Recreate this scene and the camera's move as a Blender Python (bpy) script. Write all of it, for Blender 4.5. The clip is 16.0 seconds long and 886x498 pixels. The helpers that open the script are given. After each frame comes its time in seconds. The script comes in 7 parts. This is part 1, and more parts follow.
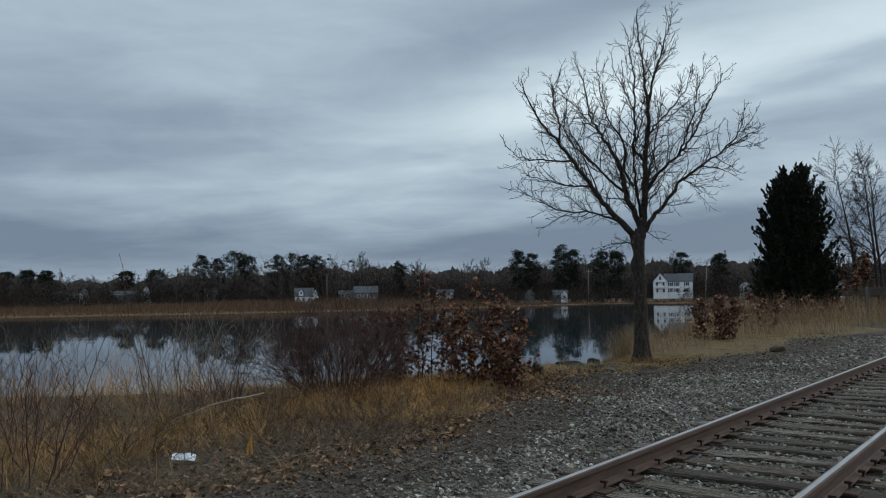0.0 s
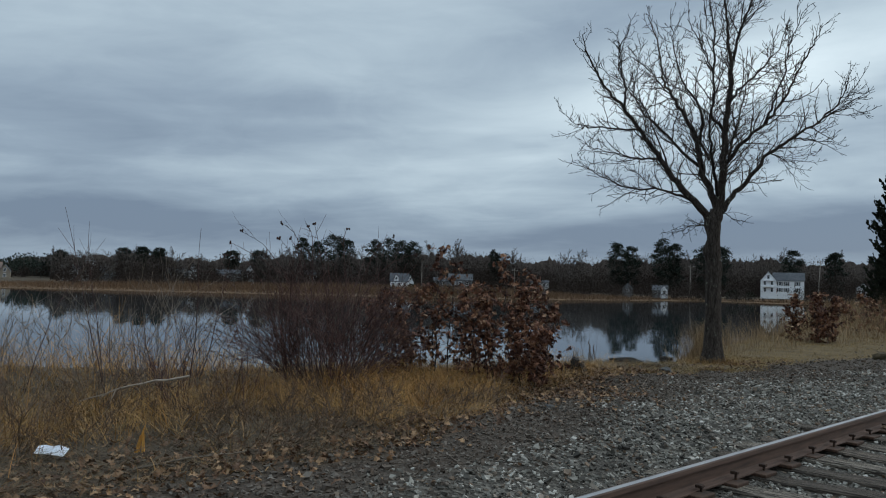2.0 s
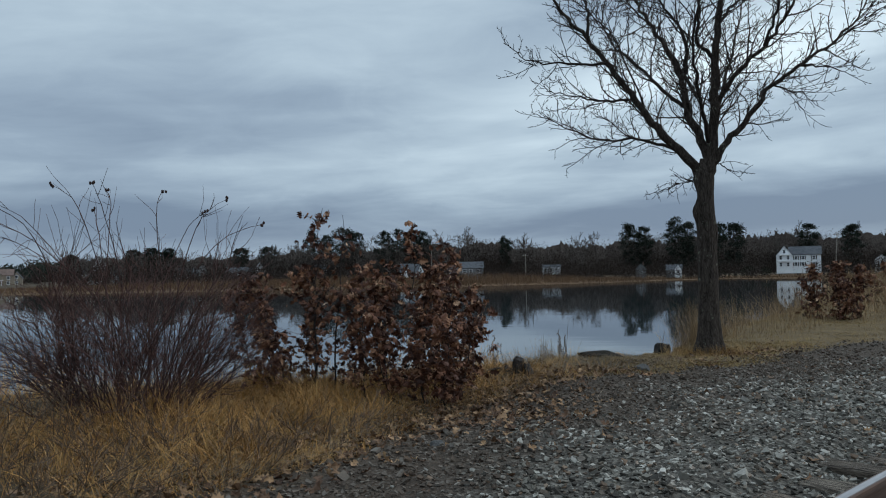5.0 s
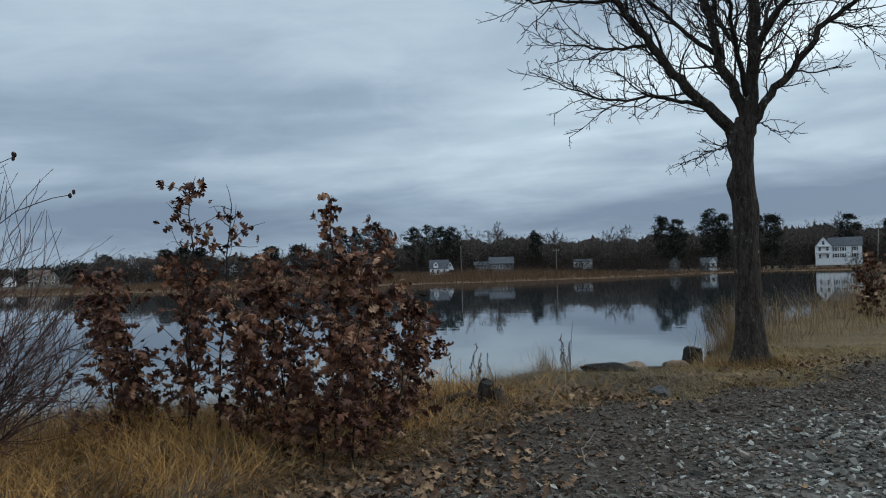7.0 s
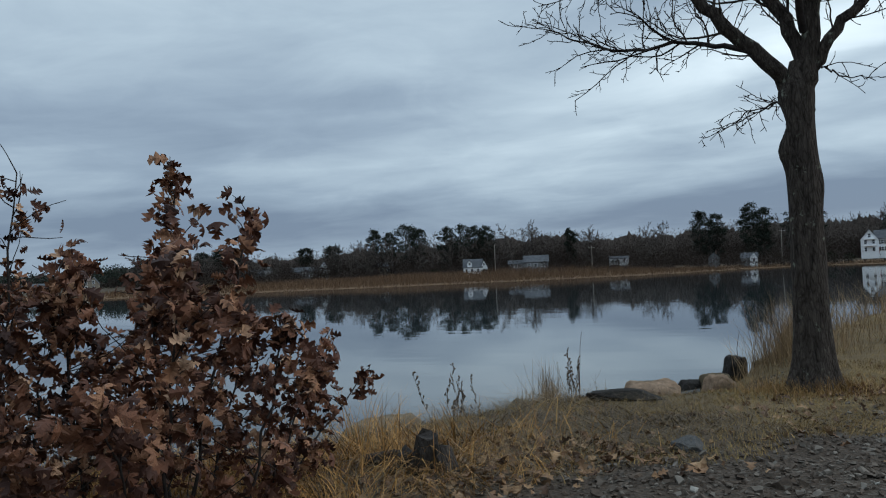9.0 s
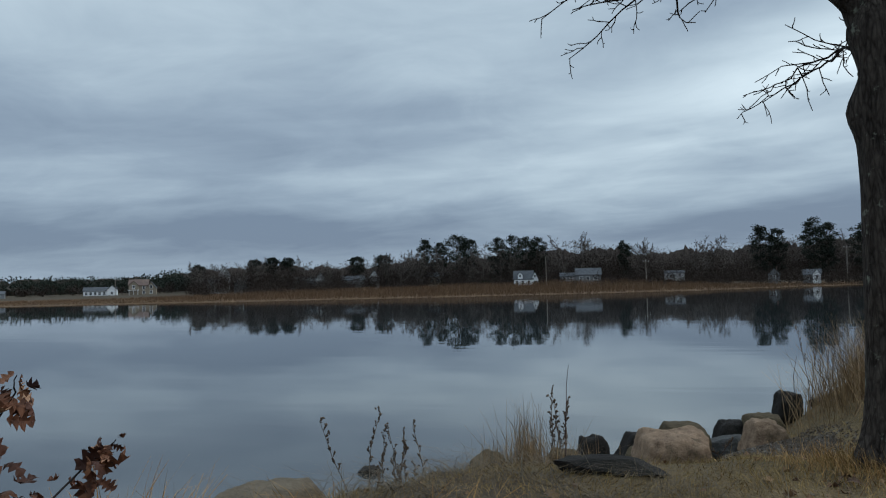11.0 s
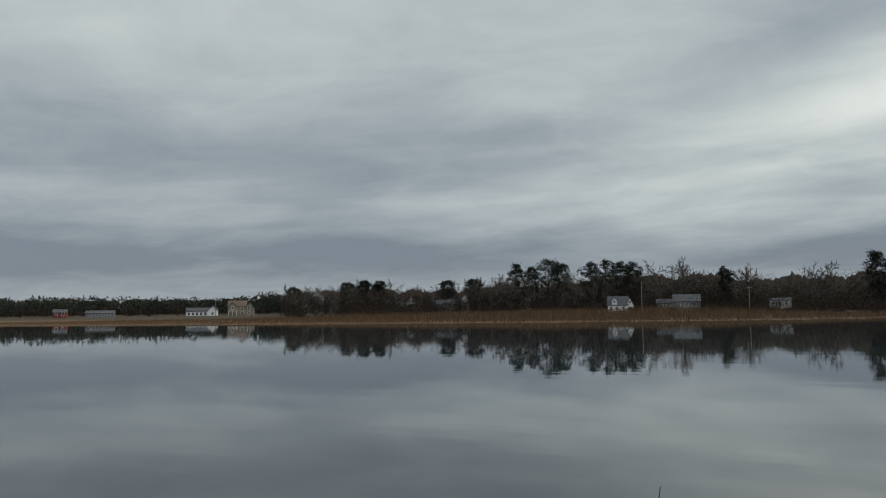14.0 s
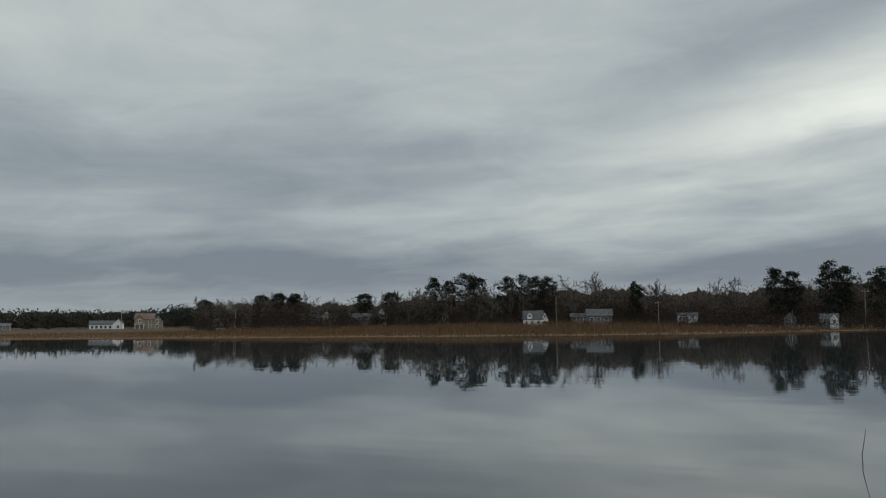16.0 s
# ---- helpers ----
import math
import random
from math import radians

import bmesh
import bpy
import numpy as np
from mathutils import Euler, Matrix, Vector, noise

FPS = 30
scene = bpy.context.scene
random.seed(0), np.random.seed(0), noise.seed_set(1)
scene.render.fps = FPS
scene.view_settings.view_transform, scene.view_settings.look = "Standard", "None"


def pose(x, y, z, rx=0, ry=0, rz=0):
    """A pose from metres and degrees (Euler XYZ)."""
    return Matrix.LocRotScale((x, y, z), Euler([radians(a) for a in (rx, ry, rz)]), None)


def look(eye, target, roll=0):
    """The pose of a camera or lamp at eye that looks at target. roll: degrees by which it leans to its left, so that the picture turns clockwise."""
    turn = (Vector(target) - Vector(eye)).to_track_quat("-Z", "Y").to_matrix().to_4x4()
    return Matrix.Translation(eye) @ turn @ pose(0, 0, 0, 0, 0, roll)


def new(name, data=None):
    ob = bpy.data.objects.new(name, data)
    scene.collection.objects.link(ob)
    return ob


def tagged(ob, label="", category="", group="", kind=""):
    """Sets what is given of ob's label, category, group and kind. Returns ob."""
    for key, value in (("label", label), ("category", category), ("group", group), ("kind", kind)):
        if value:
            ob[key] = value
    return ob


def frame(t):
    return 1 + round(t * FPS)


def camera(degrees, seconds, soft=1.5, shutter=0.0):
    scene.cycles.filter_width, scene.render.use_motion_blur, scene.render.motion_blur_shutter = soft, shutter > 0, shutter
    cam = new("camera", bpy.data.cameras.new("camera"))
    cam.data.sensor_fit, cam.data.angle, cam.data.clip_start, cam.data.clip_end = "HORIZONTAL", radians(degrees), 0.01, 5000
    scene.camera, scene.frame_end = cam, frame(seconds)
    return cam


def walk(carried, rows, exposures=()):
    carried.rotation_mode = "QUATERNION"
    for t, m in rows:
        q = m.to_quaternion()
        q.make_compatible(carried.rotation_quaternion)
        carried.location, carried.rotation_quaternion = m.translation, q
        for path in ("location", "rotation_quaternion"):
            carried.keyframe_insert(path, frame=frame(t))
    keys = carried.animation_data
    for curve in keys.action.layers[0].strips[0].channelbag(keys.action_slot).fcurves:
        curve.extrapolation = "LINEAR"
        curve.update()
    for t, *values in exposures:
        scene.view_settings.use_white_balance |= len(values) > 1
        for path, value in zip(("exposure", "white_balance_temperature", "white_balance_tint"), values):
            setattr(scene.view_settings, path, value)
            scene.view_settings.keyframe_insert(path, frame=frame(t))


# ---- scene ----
cam = camera(59.77, 16.0, soft=1.1)
PATH = [
    (0.0, pose(0.000, 0.000, 1.417, 93.68, 0.86, 0.00)),
    (0.5, pose(0.392, 0.377, 1.355, 92.25, -0.46, -1.68)),
    (1.0, pose(0.752, 0.823, 1.315, 91.61, -1.53, 0.74)),
    (1.5, pose(0.929, 1.265, 1.302, 92.40, -1.72, 5.38)),
    (2.0, pose(1.087, 1.791, 1.274, 92.84, -1.42, 7.21)),
    (2.5, pose(1.215, 2.341, 1.258, 93.07, 0.39, 9.41)),
    (3.0, pose(1.304, 2.806, 1.224, 92.29, 0.74, 9.75)),
    (3.5, pose(1.499, 3.306, 1.199, 91.34, 0.81, 9.14)),
    (4.0, pose(1.686, 3.842, 1.165, 91.37, 0.38, 6.93)),
    (4.5, pose(1.905, 4.390, 1.152, 91.85, 0.05, 5.50)),
    (5.0, pose(2.065, 4.922, 1.189, 92.03, 1.00, 8.28)),
    (7.3, pose(2.552, 7.705, 1.145, 91.66, 1.80, 11.52)),
    (7.5, pose(2.593, 7.914, 1.142, 91.35, 1.85, 12.46)),
    (8.0, pose(2.639, 8.440, 1.116, 91.24, 2.69, 13.04)),
    (8.2, pose(2.644, 8.664, 1.137, 91.79, 2.59, 12.76)),
    (10.3, pose(3.019, 10.996, 1.110, 91.83, 1.80, 15.98)),
    (10.5, pose(3.048, 11.208, 1.115, 92.08, 1.62, 16.51)),
    (11.0, pose(3.137, 11.754, 1.093, 92.78, 1.35, 17.19)),
    (11.5, pose(3.155, 12.308, 1.089, 93.00, 1.48, 17.74)),
    (12.0, pose(3.128, 12.838, 1.117, 92.84, 1.50, 18.13)),
    (12.5, pose(3.099, 13.367, 1.159, 92.44, 1.72, 19.11)),
    (13.0, pose(2.956, 13.793, 1.172, 92.31, 1.82, 19.94)),
    (13.5, pose(2.851, 14.138, 1.188, 94.18, 1.15, 22.26)),
    (14.0, pose(2.787, 14.440, 1.192, 94.68, 0.58, 24.01)),
    (14.5, pose(2.764, 14.735, 1.191, 91.50, -0.04, 20.39)),
    (15.0, pose(2.791, 15.043, 1.195, 90.27, 0.05, 18.03)),
    (15.5, pose(2.777, 15.372, 1.200, 93.13, 0.18, 17.61)),
    (16.0, pose(2.745, 15.711, 1.205, 95.64, 0.45, 17.94)),
]
EXPOSURE = [(0.0, 0.03, 6350, 8), (1.5, 0.10, 6350, 8), (3.0, 0.15, 6250, 8), (8.0, 0.24, 6220, 8), (11.0, 0.15, 6250, 8), (12.5, 0.12, 6850, 10), (13.5, 0.06, 7150, 10), (14.5, 0.08, 7600, 11), (15.5, 0.07, 7350, 10), (16.0, 0.02, 7500, 10)]
walk(cam, PATH, EXPOSURE)
# ---- sky and light ----
world = bpy.data.worlds.new("overcast_sky")
scene.world = world
world.use_nodes = True


class Nodes:
    """A small writer of node trees."""

    def __init__(self, tree):
        self.tree = tree
        tree.nodes.clear()

    def add(self, kind, inputs=None, **props):
        n = self.tree.nodes.new(kind)
        for k, v in props.items():
            setattr(n, k, v)
        for k, v in (inputs or {}).items():
            if isinstance(v, bpy.types.NodeSocket):
                self.tree.links.new(v, n.inputs[k])
            else:
                n.inputs[k].default_value = v
        return n

    def math(self, op, a, b=0.0, c=0.0, clamp=False):
        n = self.add("ShaderNodeMath", {0: a, 1: b, 2: c}, operation=op)
        n.use_clamp = clamp
        return n.outputs[0]

    def mix(self, f, a, b, blend="MIX"):
        n = self.add("ShaderNodeMix", data_type="RGBA", blend_type=blend)
        for k, v in ((0, f), (6, a), (7, b)):
            if isinstance(v, bpy.types.NodeSocket):
                self.tree.links.new(v, n.inputs[k])
            else:
                n.inputs[k].default_value = v if k == 0 else (*v[:3], 1)
        return n.outputs[2]

    def ramp(self, f, stops, interp="LINEAR"):
        n = self.add("ShaderNodeValToRGB", {0: f})
        n.color_ramp.interpolation = interp
        e = n.color_ramp.elements
        while len(e) < len(stops):
            e.new(0.5)
        for q, (p, c) in zip(e, stops):
            q.position = p
            q.color = (*c, 1) if len(c) == 3 else c
        return n.outputs[0]

    def noise(self, vec, scale, detail=4.0, rough=0.55, dist=0.0):
        return self.add("ShaderNodeTexNoise", {"Vector": vec, "Scale": scale, "Detail": detail, "Roughness": rough, "Distortion": dist}).outputs[0]

    def smooth(self, v, a, b):
        return self.add("ShaderNodeMapRange", {0: v, 1: a, 2: b, 3: 0.0, 4: 1.0}, interpolation_type="SMOOTHSTEP").outputs[0]


def g3(v):
    return (v, v, v)


w = Nodes(world.node_tree)
tc = w.add("ShaderNodeTexCoord")
sep = w.add("ShaderNodeSeparateXYZ", {0: tc.outputs["Generated"]})
sx, sy, sz = sep.outputs
up = w.math("MAXIMUM", sz, 0.0)
# the cloud deck, seen from below: far clouds draw together towards the horizon
den = w.math("ADD", up, 0.16)
deck = w.add("ShaderNodeCombineXYZ", {0: w.math("DIVIDE", sx, den), 1: w.math("DIVIDE", sy, den)}).outputs[0]
turned = w.add("ShaderNodeMapping", {"Vector": deck, "Rotation": (0, 0, radians(20)), "Scale": (0.8, 1.0, 1.0)}).outputs[0]
big = w.noise(turned, 0.7, 4.0, 0.5, 0.3)
fine = w.noise(turned, 2.6, 6.0, 0.6, 0.5)
elev = w.math("MULTIPLY", w.math("ARCSINE", sz), 57.2958)
azim = w.math("MULTIPLY", w.math("ARCTAN2", sx, sy), 57.2958)


def hump(v, at, width):
    q = w.math("DIVIDE", w.math("SUBTRACT", v, at), width)
    return w.math("POWER", 2.71828, w.math("MULTIPLY", w.math("MULTIPLY", q, q), -1.0))


def plus(a, b, k):
    return w.math("ADD", a, w.math("MULTIPLY", b, k))


# wind draws the low clouds out into ragged level streaks, which climb towards the east
drawn = w.add("ShaderNodeCombineXYZ", {0: w.math("MULTIPLY", azim, 0.055), 1: w.math("MULTIPLY", w.math("SUBTRACT", elev, w.math("MULTIPLY", azim, 0.05)), 0.42), 2: 3.7}).outputs[0]
streak = w.math("SUBTRACT", w.noise(drawn, 0.8, 4.5, 0.52, 0.25), 0.5)
low = w.math("SUBTRACT", 1.0, w.smooth(elev, 9.0, 19.0))
waver = w.math("ADD", w.math("MULTIPLY", w.math("SUBTRACT", big, 0.5), 5.0), w.math("MULTIPLY", streak, 4.0))
tilted = w.math("ADD", w.math("SUBTRACT", elev, w.math("MULTIPLY", azim, 0.18)), waver)
level = w.math("ADD", elev, w.math("MULTIPLY", waver, 0.35))
east = w.smooth(azim, -16.0, 14.0)
value = plus(plus(0.485, w.math("SUBTRACT", big, 0.5), 0.34), w.math("SUBTRACT", fine, 0.5), 0.26)
value = plus(value, w.math("MULTIPLY", streak, w.math("ADD", 0.06, w.math("MULTIPLY", low, 0.35))), 1.0)
glow = w.math("MULTIPLY", east, w.math("SUBTRACT", 1.0, w.math("MULTIPLY", w.smooth(azim, 12.0, 30.0), 0.45)))
value = plus(value, w.math("MULTIPLY", hump(tilted, 12.0, 3.4), glow), 0.35)
value = plus(value, w.math("MULTIPLY", hump(tilted, 10.2, 0.8), w.smooth(azim, -2.0, 12.0)), -0.16)
value = plus(value, hump(level, 7.6, 1.6), 0.07)
value = plus(value, w.math("MULTIPLY", hump(level, 3.9, 2.0), w.math("ADD", 0.6, w.math("MULTIPLY", east, 0.4))), -0.34)
value = plus(value, hump(level, 0.8, 1.2), 0.04)
value = plus(value, w.math("MULTIPLY", w.smooth(w.math("MULTIPLY", azim, -1.0), 14.0, 40.0), w.math("SUBTRACT", 1.0, w.smooth(elev, 13.0, 20.0))), -0.10)
value = plus(value, w.smooth(elev, 11.0, 18.0), 0.075)
value = plus(value, w.math("MULTIPLY", hump(tilted, 18.5, 3.2), w.smooth(azim, -12.0, 4.0)), -0.14)
tone = w.ramp(value, [(0.22, (0.152, 0.198, 0.268)), (0.42, (0.256, 0.319, 0.391)), (0.55, (0.355, 0.430, 0.495)), (0.72, (0.500, 0.585, 0.640)), (0.92, (0.700, 0.790, 0.830))])
nishita = w.add("ShaderNodeTexSky", sky_type="NISHITA", sun_disc=False, sun_elevation=radians(22), sun_rotation=radians(70))
clear = w.mix(1.0, nishita.outputs[0], g3(0.06), "MULTIPLY")
colour = w.mix(0.93, clear, tone)
# an overcast sky is brightest overhead
lift = w.math("ADD", 1.15, w.math("MULTIPLY", w.smooth(sz, 0.38, 0.95), 1.3))
bg = w.add("ShaderNodeBackground", {"Color": colour, "Strength": lift})
w.add("ShaderNodeOutputWorld", {0: bg.outputs[0]})

lamp = bpy.data.lights.new("sun", "SUN")
lamp.energy, lamp.angle, lamp.color = 0.9, radians(50), (1.0, 0.96, 0.9)
sun = new("sun", lamp)
az, el = radians(70), radians(30)
sun.matrix_world = look((0, 0, 50), (-math.sin(az) * math.cos(el), -math.cos(az) * math.cos(el), 50 - math.sin(el)))


# ---- helpers of the scene ----
def material(name, build):
    m = bpy.data.materials.new(name)
    m.use_nodes = True
    n = Nodes(m.node_tree)
    bsdf = n.add("ShaderNodeBsdfPrincipled")
    n.add("ShaderNodeOutputMaterial", {0: bsdf.outputs[0]})
    build(n, bsdf)
    return m


def link(n, socket, to):
    n.tree.links.new(socket, to)


def obj_coord(n):
    return n.add("ShaderNodeTexCoord").outputs["Object"]


def bump(n, bsdf, height, strength=0.4, distance=0.02):
    b = n.add("ShaderNodeBump", {"Strength": strength, "Distance": distance, "Height": height})
    link(n, b.outputs[0], bsdf.inputs["Normal"])


def simple(name, c1, c2, scale=8.0, rough=0.8, relief=0.3, dist=0.01, island=0.0, metal=0.0, stretch=(1, 1, 1), spec=0.3, c3=None):
    """Two tones laid by noise at two scales; island: how far single pieces differ in brightness."""

    def build(n, b):
        v = n.add("ShaderNodeMapping", {"Vector": obj_coord(n), "Scale": stretch}).outputs[0]
        f = n.noise(v, scale, 5, 0.6)
        f2 = n.noise(v, scale * 0.13, 3, 0.5)
        k = n.math("ADD", n.math("MULTIPLY", f, 0.6), n.math("MULTIPLY", f2, 0.4))
        col = n.ramp(n.smooth(k, 0.32, 0.68), [(0.0, c1), (1.0, c2)])
        if island:
            geo = n.add("ShaderNodeNewGeometry").outputs["Random Per Island"]
            if c3:
                col = n.mix(n.smooth(geo, 0.45, 1.0), col, c3)
            s = n.math("ADD", n.math("MULTIPLY", n.math("FRACT", n.math("MULTIPLY", geo, 7.31)), island), 1.0 - island * 0.5)
            col = n.mix(1.0, col, n.add("ShaderNodeCombineColor", {0: s, 1: s, 2: s}).outputs[0], "MULTIPLY")
        link(n, col, b.inputs["Base Color"])
        b.inputs["Roughness"].default_value = rough
        b.inputs["Metallic"].default_value = metal
        b.inputs["Specular IOR Level"].default_value = spec
        if relief:
            bump(n, b, f, relief, dist)

    return material(name, build)


def mesh_of(name, verts, faces, mat, mats=None, smooth=False):
    me = bpy.data.meshes.new(name)
    me.from_pydata([tuple(v) for v in verts], [], [tuple(f) for f in faces])
    me.materials.append(mat)
    if smooth:
        me.polygons.foreach_set("use_smooth", [True] * len(me.polygons))
    me.update()
    return me


def mesh_np(name, verts, faces, mat, smooth=False):
    """A mesh from arrays: verts (n, 3), faces (m, 3) or (m, 4)."""
    verts, faces = np.asarray(verts, np.float32), np.asarray(faces, np.int32)
    k = faces.shape[1]
    me = bpy.data.meshes.new(name)
    me.vertices.add(len(verts))
    me.vertices.foreach_set("co", verts.ravel())
    me.loops.add(faces.size)
    me.loops.foreach_set("vertex_index", faces.ravel())
    me.polygons.add(len(faces))
    me.polygons.foreach_set("loop_start", np.arange(0, faces.size, k, dtype=np.int32))
    me.polygons.foreach_set("loop_total", np.full(len(faces), k, np.int32))
    me.polygons.foreach_set("use_smooth", np.full(len(faces), smooth))
    me.materials.append(mat)
    me.update(calc_edges=True)
    me.validate()
    return me


def part(name, me, parent=None, label=""):
    ob = new(name, me)
    if parent is not None:
        ob.parent = parent
    if label:
        ob["label"] = label
    return ob


def bm_mesh(name, bm, mat, smooth=False):
    me = bpy.data.meshes.new(name)
    bm.to_mesh(me)
    bm.free()
    me.materials.append(mat)
    if smooth:
        me.polygons.foreach_set("use_smooth", [True] * len(me.polygons))
    return me


def box(name, size, at, mat, bevel=0.0, rot=(0, 0, 0), seg=1):
    bm = bmesh.new()
    bmesh.ops.create_cube(bm, size=1.0, matrix=Matrix.Diagonal((*size, 1)))
    if bevel:
        bmesh.ops.bevel(bm, geom=bm.edges[:], offset=bevel, segments=seg, affect="EDGES", profile=0.6)
    bmesh.ops.transform(bm, matrix=pose(*at, *rot), verts=bm.verts)
    return bm_mesh(name, bm, mat)


class Tubes:
    """Collects tapered tubes along polylines."""

    def __init__(self):
        self.v, self.f, self.n = [], [], 0

    def add(self, pts, radii, sides=4):
        pts = np.asarray(pts, float)
        radii = np.asarray(radii, float)
        m = len(pts)
        tan = np.gradient(pts, axis=0)
        tan /= np.linalg.norm(tan, axis=1, keepdims=True) + 1e-9
        ref = np.array([0.0, 0.0, 1.0]) if abs(tan[0, 2]) < 0.9 else np.array([1.0, 0.0, 0.0])
        a = np.cross(tan, ref)
        a /= np.linalg.norm(a, axis=1, keepdims=True) + 1e-9
        b = np.cross(tan, a)
        ang = np.arange(sides) * 2 * np.pi / sides
        ring = pts[:, None] + radii[:, None, None] * (np.cos(ang)[None, :, None] * a[:, None] + np.sin(ang)[None, :, None] * b[:, None])
        self.v.append(ring.reshape(-1, 3))
        i = np.arange(m - 1)[:, None] * sides
        j = np.arange(sides)[None]
        k = (j + 1) % sides
        self.f.append(np.stack([i + j, i + k, i + sides + k, i + sides + j], -1).reshape(-1, 4) + self.n)
        self.n += m * sides

    def mesh(self, name, mat, smooth=True):
        return mesh_np(name, np.concatenate(self.v), np.concatenate(self.f), mat, smooth)


rng = np.random.default_rng(7)
# ---- materials of the ground ----
def ground_build(n, b):
    pos = obj_coord(n)
    grav = n.add("ShaderNodeAttribute", attribute_name="gravel").outputs["Fac"]
    marsh = n.add("ShaderNodeAttribute", attribute_name="marsh").outputs["Fac"]
    lawn = n.add("ShaderNodeAttribute", attribute_name="lawn").outputs["Fac"]
    f1, f2, f3 = n.noise(pos, 45, 5, 0.65), n.noise(pos, 2.2, 4, 0.6), n.noise(pos, 0.4, 3, 0.5)
    soil = n.ramp(f1, [(0.3, (0.030, 0.023, 0.017)), (0.7, (0.110, 0.080, 0.053))])
    turf = n.ramp(n.math("ADD", n.math("MULTIPLY", f1, 0.5), n.math("MULTIPLY", f2, 0.5)), [(0.32, (0.052, 0.038, 0.020)), (0.5, (0.118, 0.082, 0.040)), (0.68, (0.205, 0.145, 0.070))])
    cells = n.add("ShaderNodeTexVoronoi", {"Vector": pos, "Scale": 36.0})
    # darker than the loose stones on top: shade of the gaps put into the colour
    chip = n.ramp(cells.outputs["Color"], [(0.2, (0.034, 0.030, 0.025)), (0.55, (0.088, 0.079, 0.066)), (0.9, (0.19, 0.174, 0.148))])
    chip = n.mix(n.smooth(f2, 0.45, 0.7), chip, (0.048, 0.041, 0.034))
    edge = n.add("ShaderNodeAttribute", attribute_name="dirt").outputs["Fac"]
    chip = n.mix(n.math("MULTIPLY", edge, 0.8), chip, n.ramp(f1, [(0.3, (0.022, 0.015, 0.010)), (0.7, (0.080, 0.055, 0.038))]))
    reed = n.ramp(f3, [(0.35, (0.085, 0.048, 0.024)), (0.65, (0.150, 0.090, 0.042))])
    land = n.ramp(f2, [(0.3, (0.040, 0.030, 0.020)), (0.7, (0.085, 0.062, 0.036))])
    base = n.mix(n.smooth(n.math("ADD", lawn, n.math("MULTIPLY", n.math("SUBTRACT", f2, 0.5), 0.5)), 0.3, 0.6), soil, turf)
    base = n.mix(n.smooth(n.math("ADD", grav, n.math("MULTIPLY", n.math("SUBTRACT", f2, 0.5), 0.6)), 0.4, 0.6), base, chip)
    base = n.mix(n.smooth(marsh, 0.3, 0.6), base, n.mix(n.smooth(marsh, 0.75, 0.9), reed, land))
    link(n, base, b.inputs["Base Color"])
    b.inputs["Roughness"].default_value = 0.92
    b.inputs["Specular IOR Level"].default_value = 0.2
    bump(n, b, n.math("ADD", n.math("MULTIPLY", f1, 0.6), cells.outputs["Distance"]), 0.7, 0.03)


M_ground = material("ground", ground_build)


def water_build(n, b):
    pos = obj_coord(n)
    warp = n.noise(pos, 0.03, 2, 0.5)
    v1 = n.add("ShaderNodeMapping", {"Vector": pos, "Rotation": (0, 0, radians(-18)), "Scale": (0.25, 1.6, 1)}).outputs[0]
    v2 = n.add("ShaderNodeMapping", {"Vector": pos, "Rotation": (0, 0, radians(12)), "Scale": (0.10, 0.55, 1)}).outputs[0]
    r1, r2 = n.noise(v1, 1.0, 3, 0.5), n.noise(v2, 1.0, 2, 0.5)
    calm = n.smooth(warp, 0.35, 0.65)
    h = n.math("ADD", n.math("MULTIPLY", n.math("MULTIPLY", r1, calm), 0.5), r2)
    b.inputs["Base Color"].default_value = (0.030, 0.037, 0.040, 1)
    b.inputs["Roughness"].default_value = 0.02
    b.inputs["IOR"].default_value = 1.55
    b.inputs["Specular IOR Level"].default_value = 0.5
    bump(n, b, h, 1.0, 0.0044)


M_water = material("pond_water", water_build)

# ---- the ground: one sheet from the track to the horizon ----
WATER_Z = -1.38
# the waterline, from the near bank round the pond and back
WATERLINE = [(-60, -8), (-22, 10.0), (-10, 13.6), (-4, 15.2), (-1.5, 15.8), (-0.2, 16.4), (0.6, 17.7), (1.1, 19.4), (1.9, 21.1), (2.7, 22.2), (3.4, 23.2),
             (4.45, 25.0), (5.4, 27.0), (7.3, 31), (10.4, 37), (15.4, 49), (23, 66), (36, 96), (56, 148), (76, 205), (84, 268),
             (60, 282), (38, 262), (12, 220), (-20, 197), (-58, 182), (-100, 172), (-160, 160), (-230, 150), (-330, 120), (-330, -60)]
WL = np.array(WATERLINE, float)


def shore_distance(x, y):
    """Metres inland of the waterline; negative over the water."""
    p = np.stack([x, y], -1)
    best = np.full(x.shape, 1e9)
    inside = np.zeros(x.shape, bool)
    for a, c in zip(WL, np.roll(WL, -1, axis=0)):
        d = c - a
        t = np.clip(((p - a) @ d) / (d @ d), 0, 1)
        best = np.minimum(best, np.hypot(*np.moveaxis(p - a - t[..., None] * d, -1, 0)))
        cross = ((a[1] > y) != (c[1] > y)) & (x < (c[0] - a[0]) * (y - a[1]) / (c[1] - a[1] + 1e-12) + a[0])
        inside ^= cross
    return np.where(inside, -best, best)


U = np.array([0.6273, 0.7788])
N = np.array([0.7788, -0.6273])


def off_track(x, y):
    return x * N[0] + y * N[1]


def along_track(x, y):
    return x * U[0] + y * U[1]


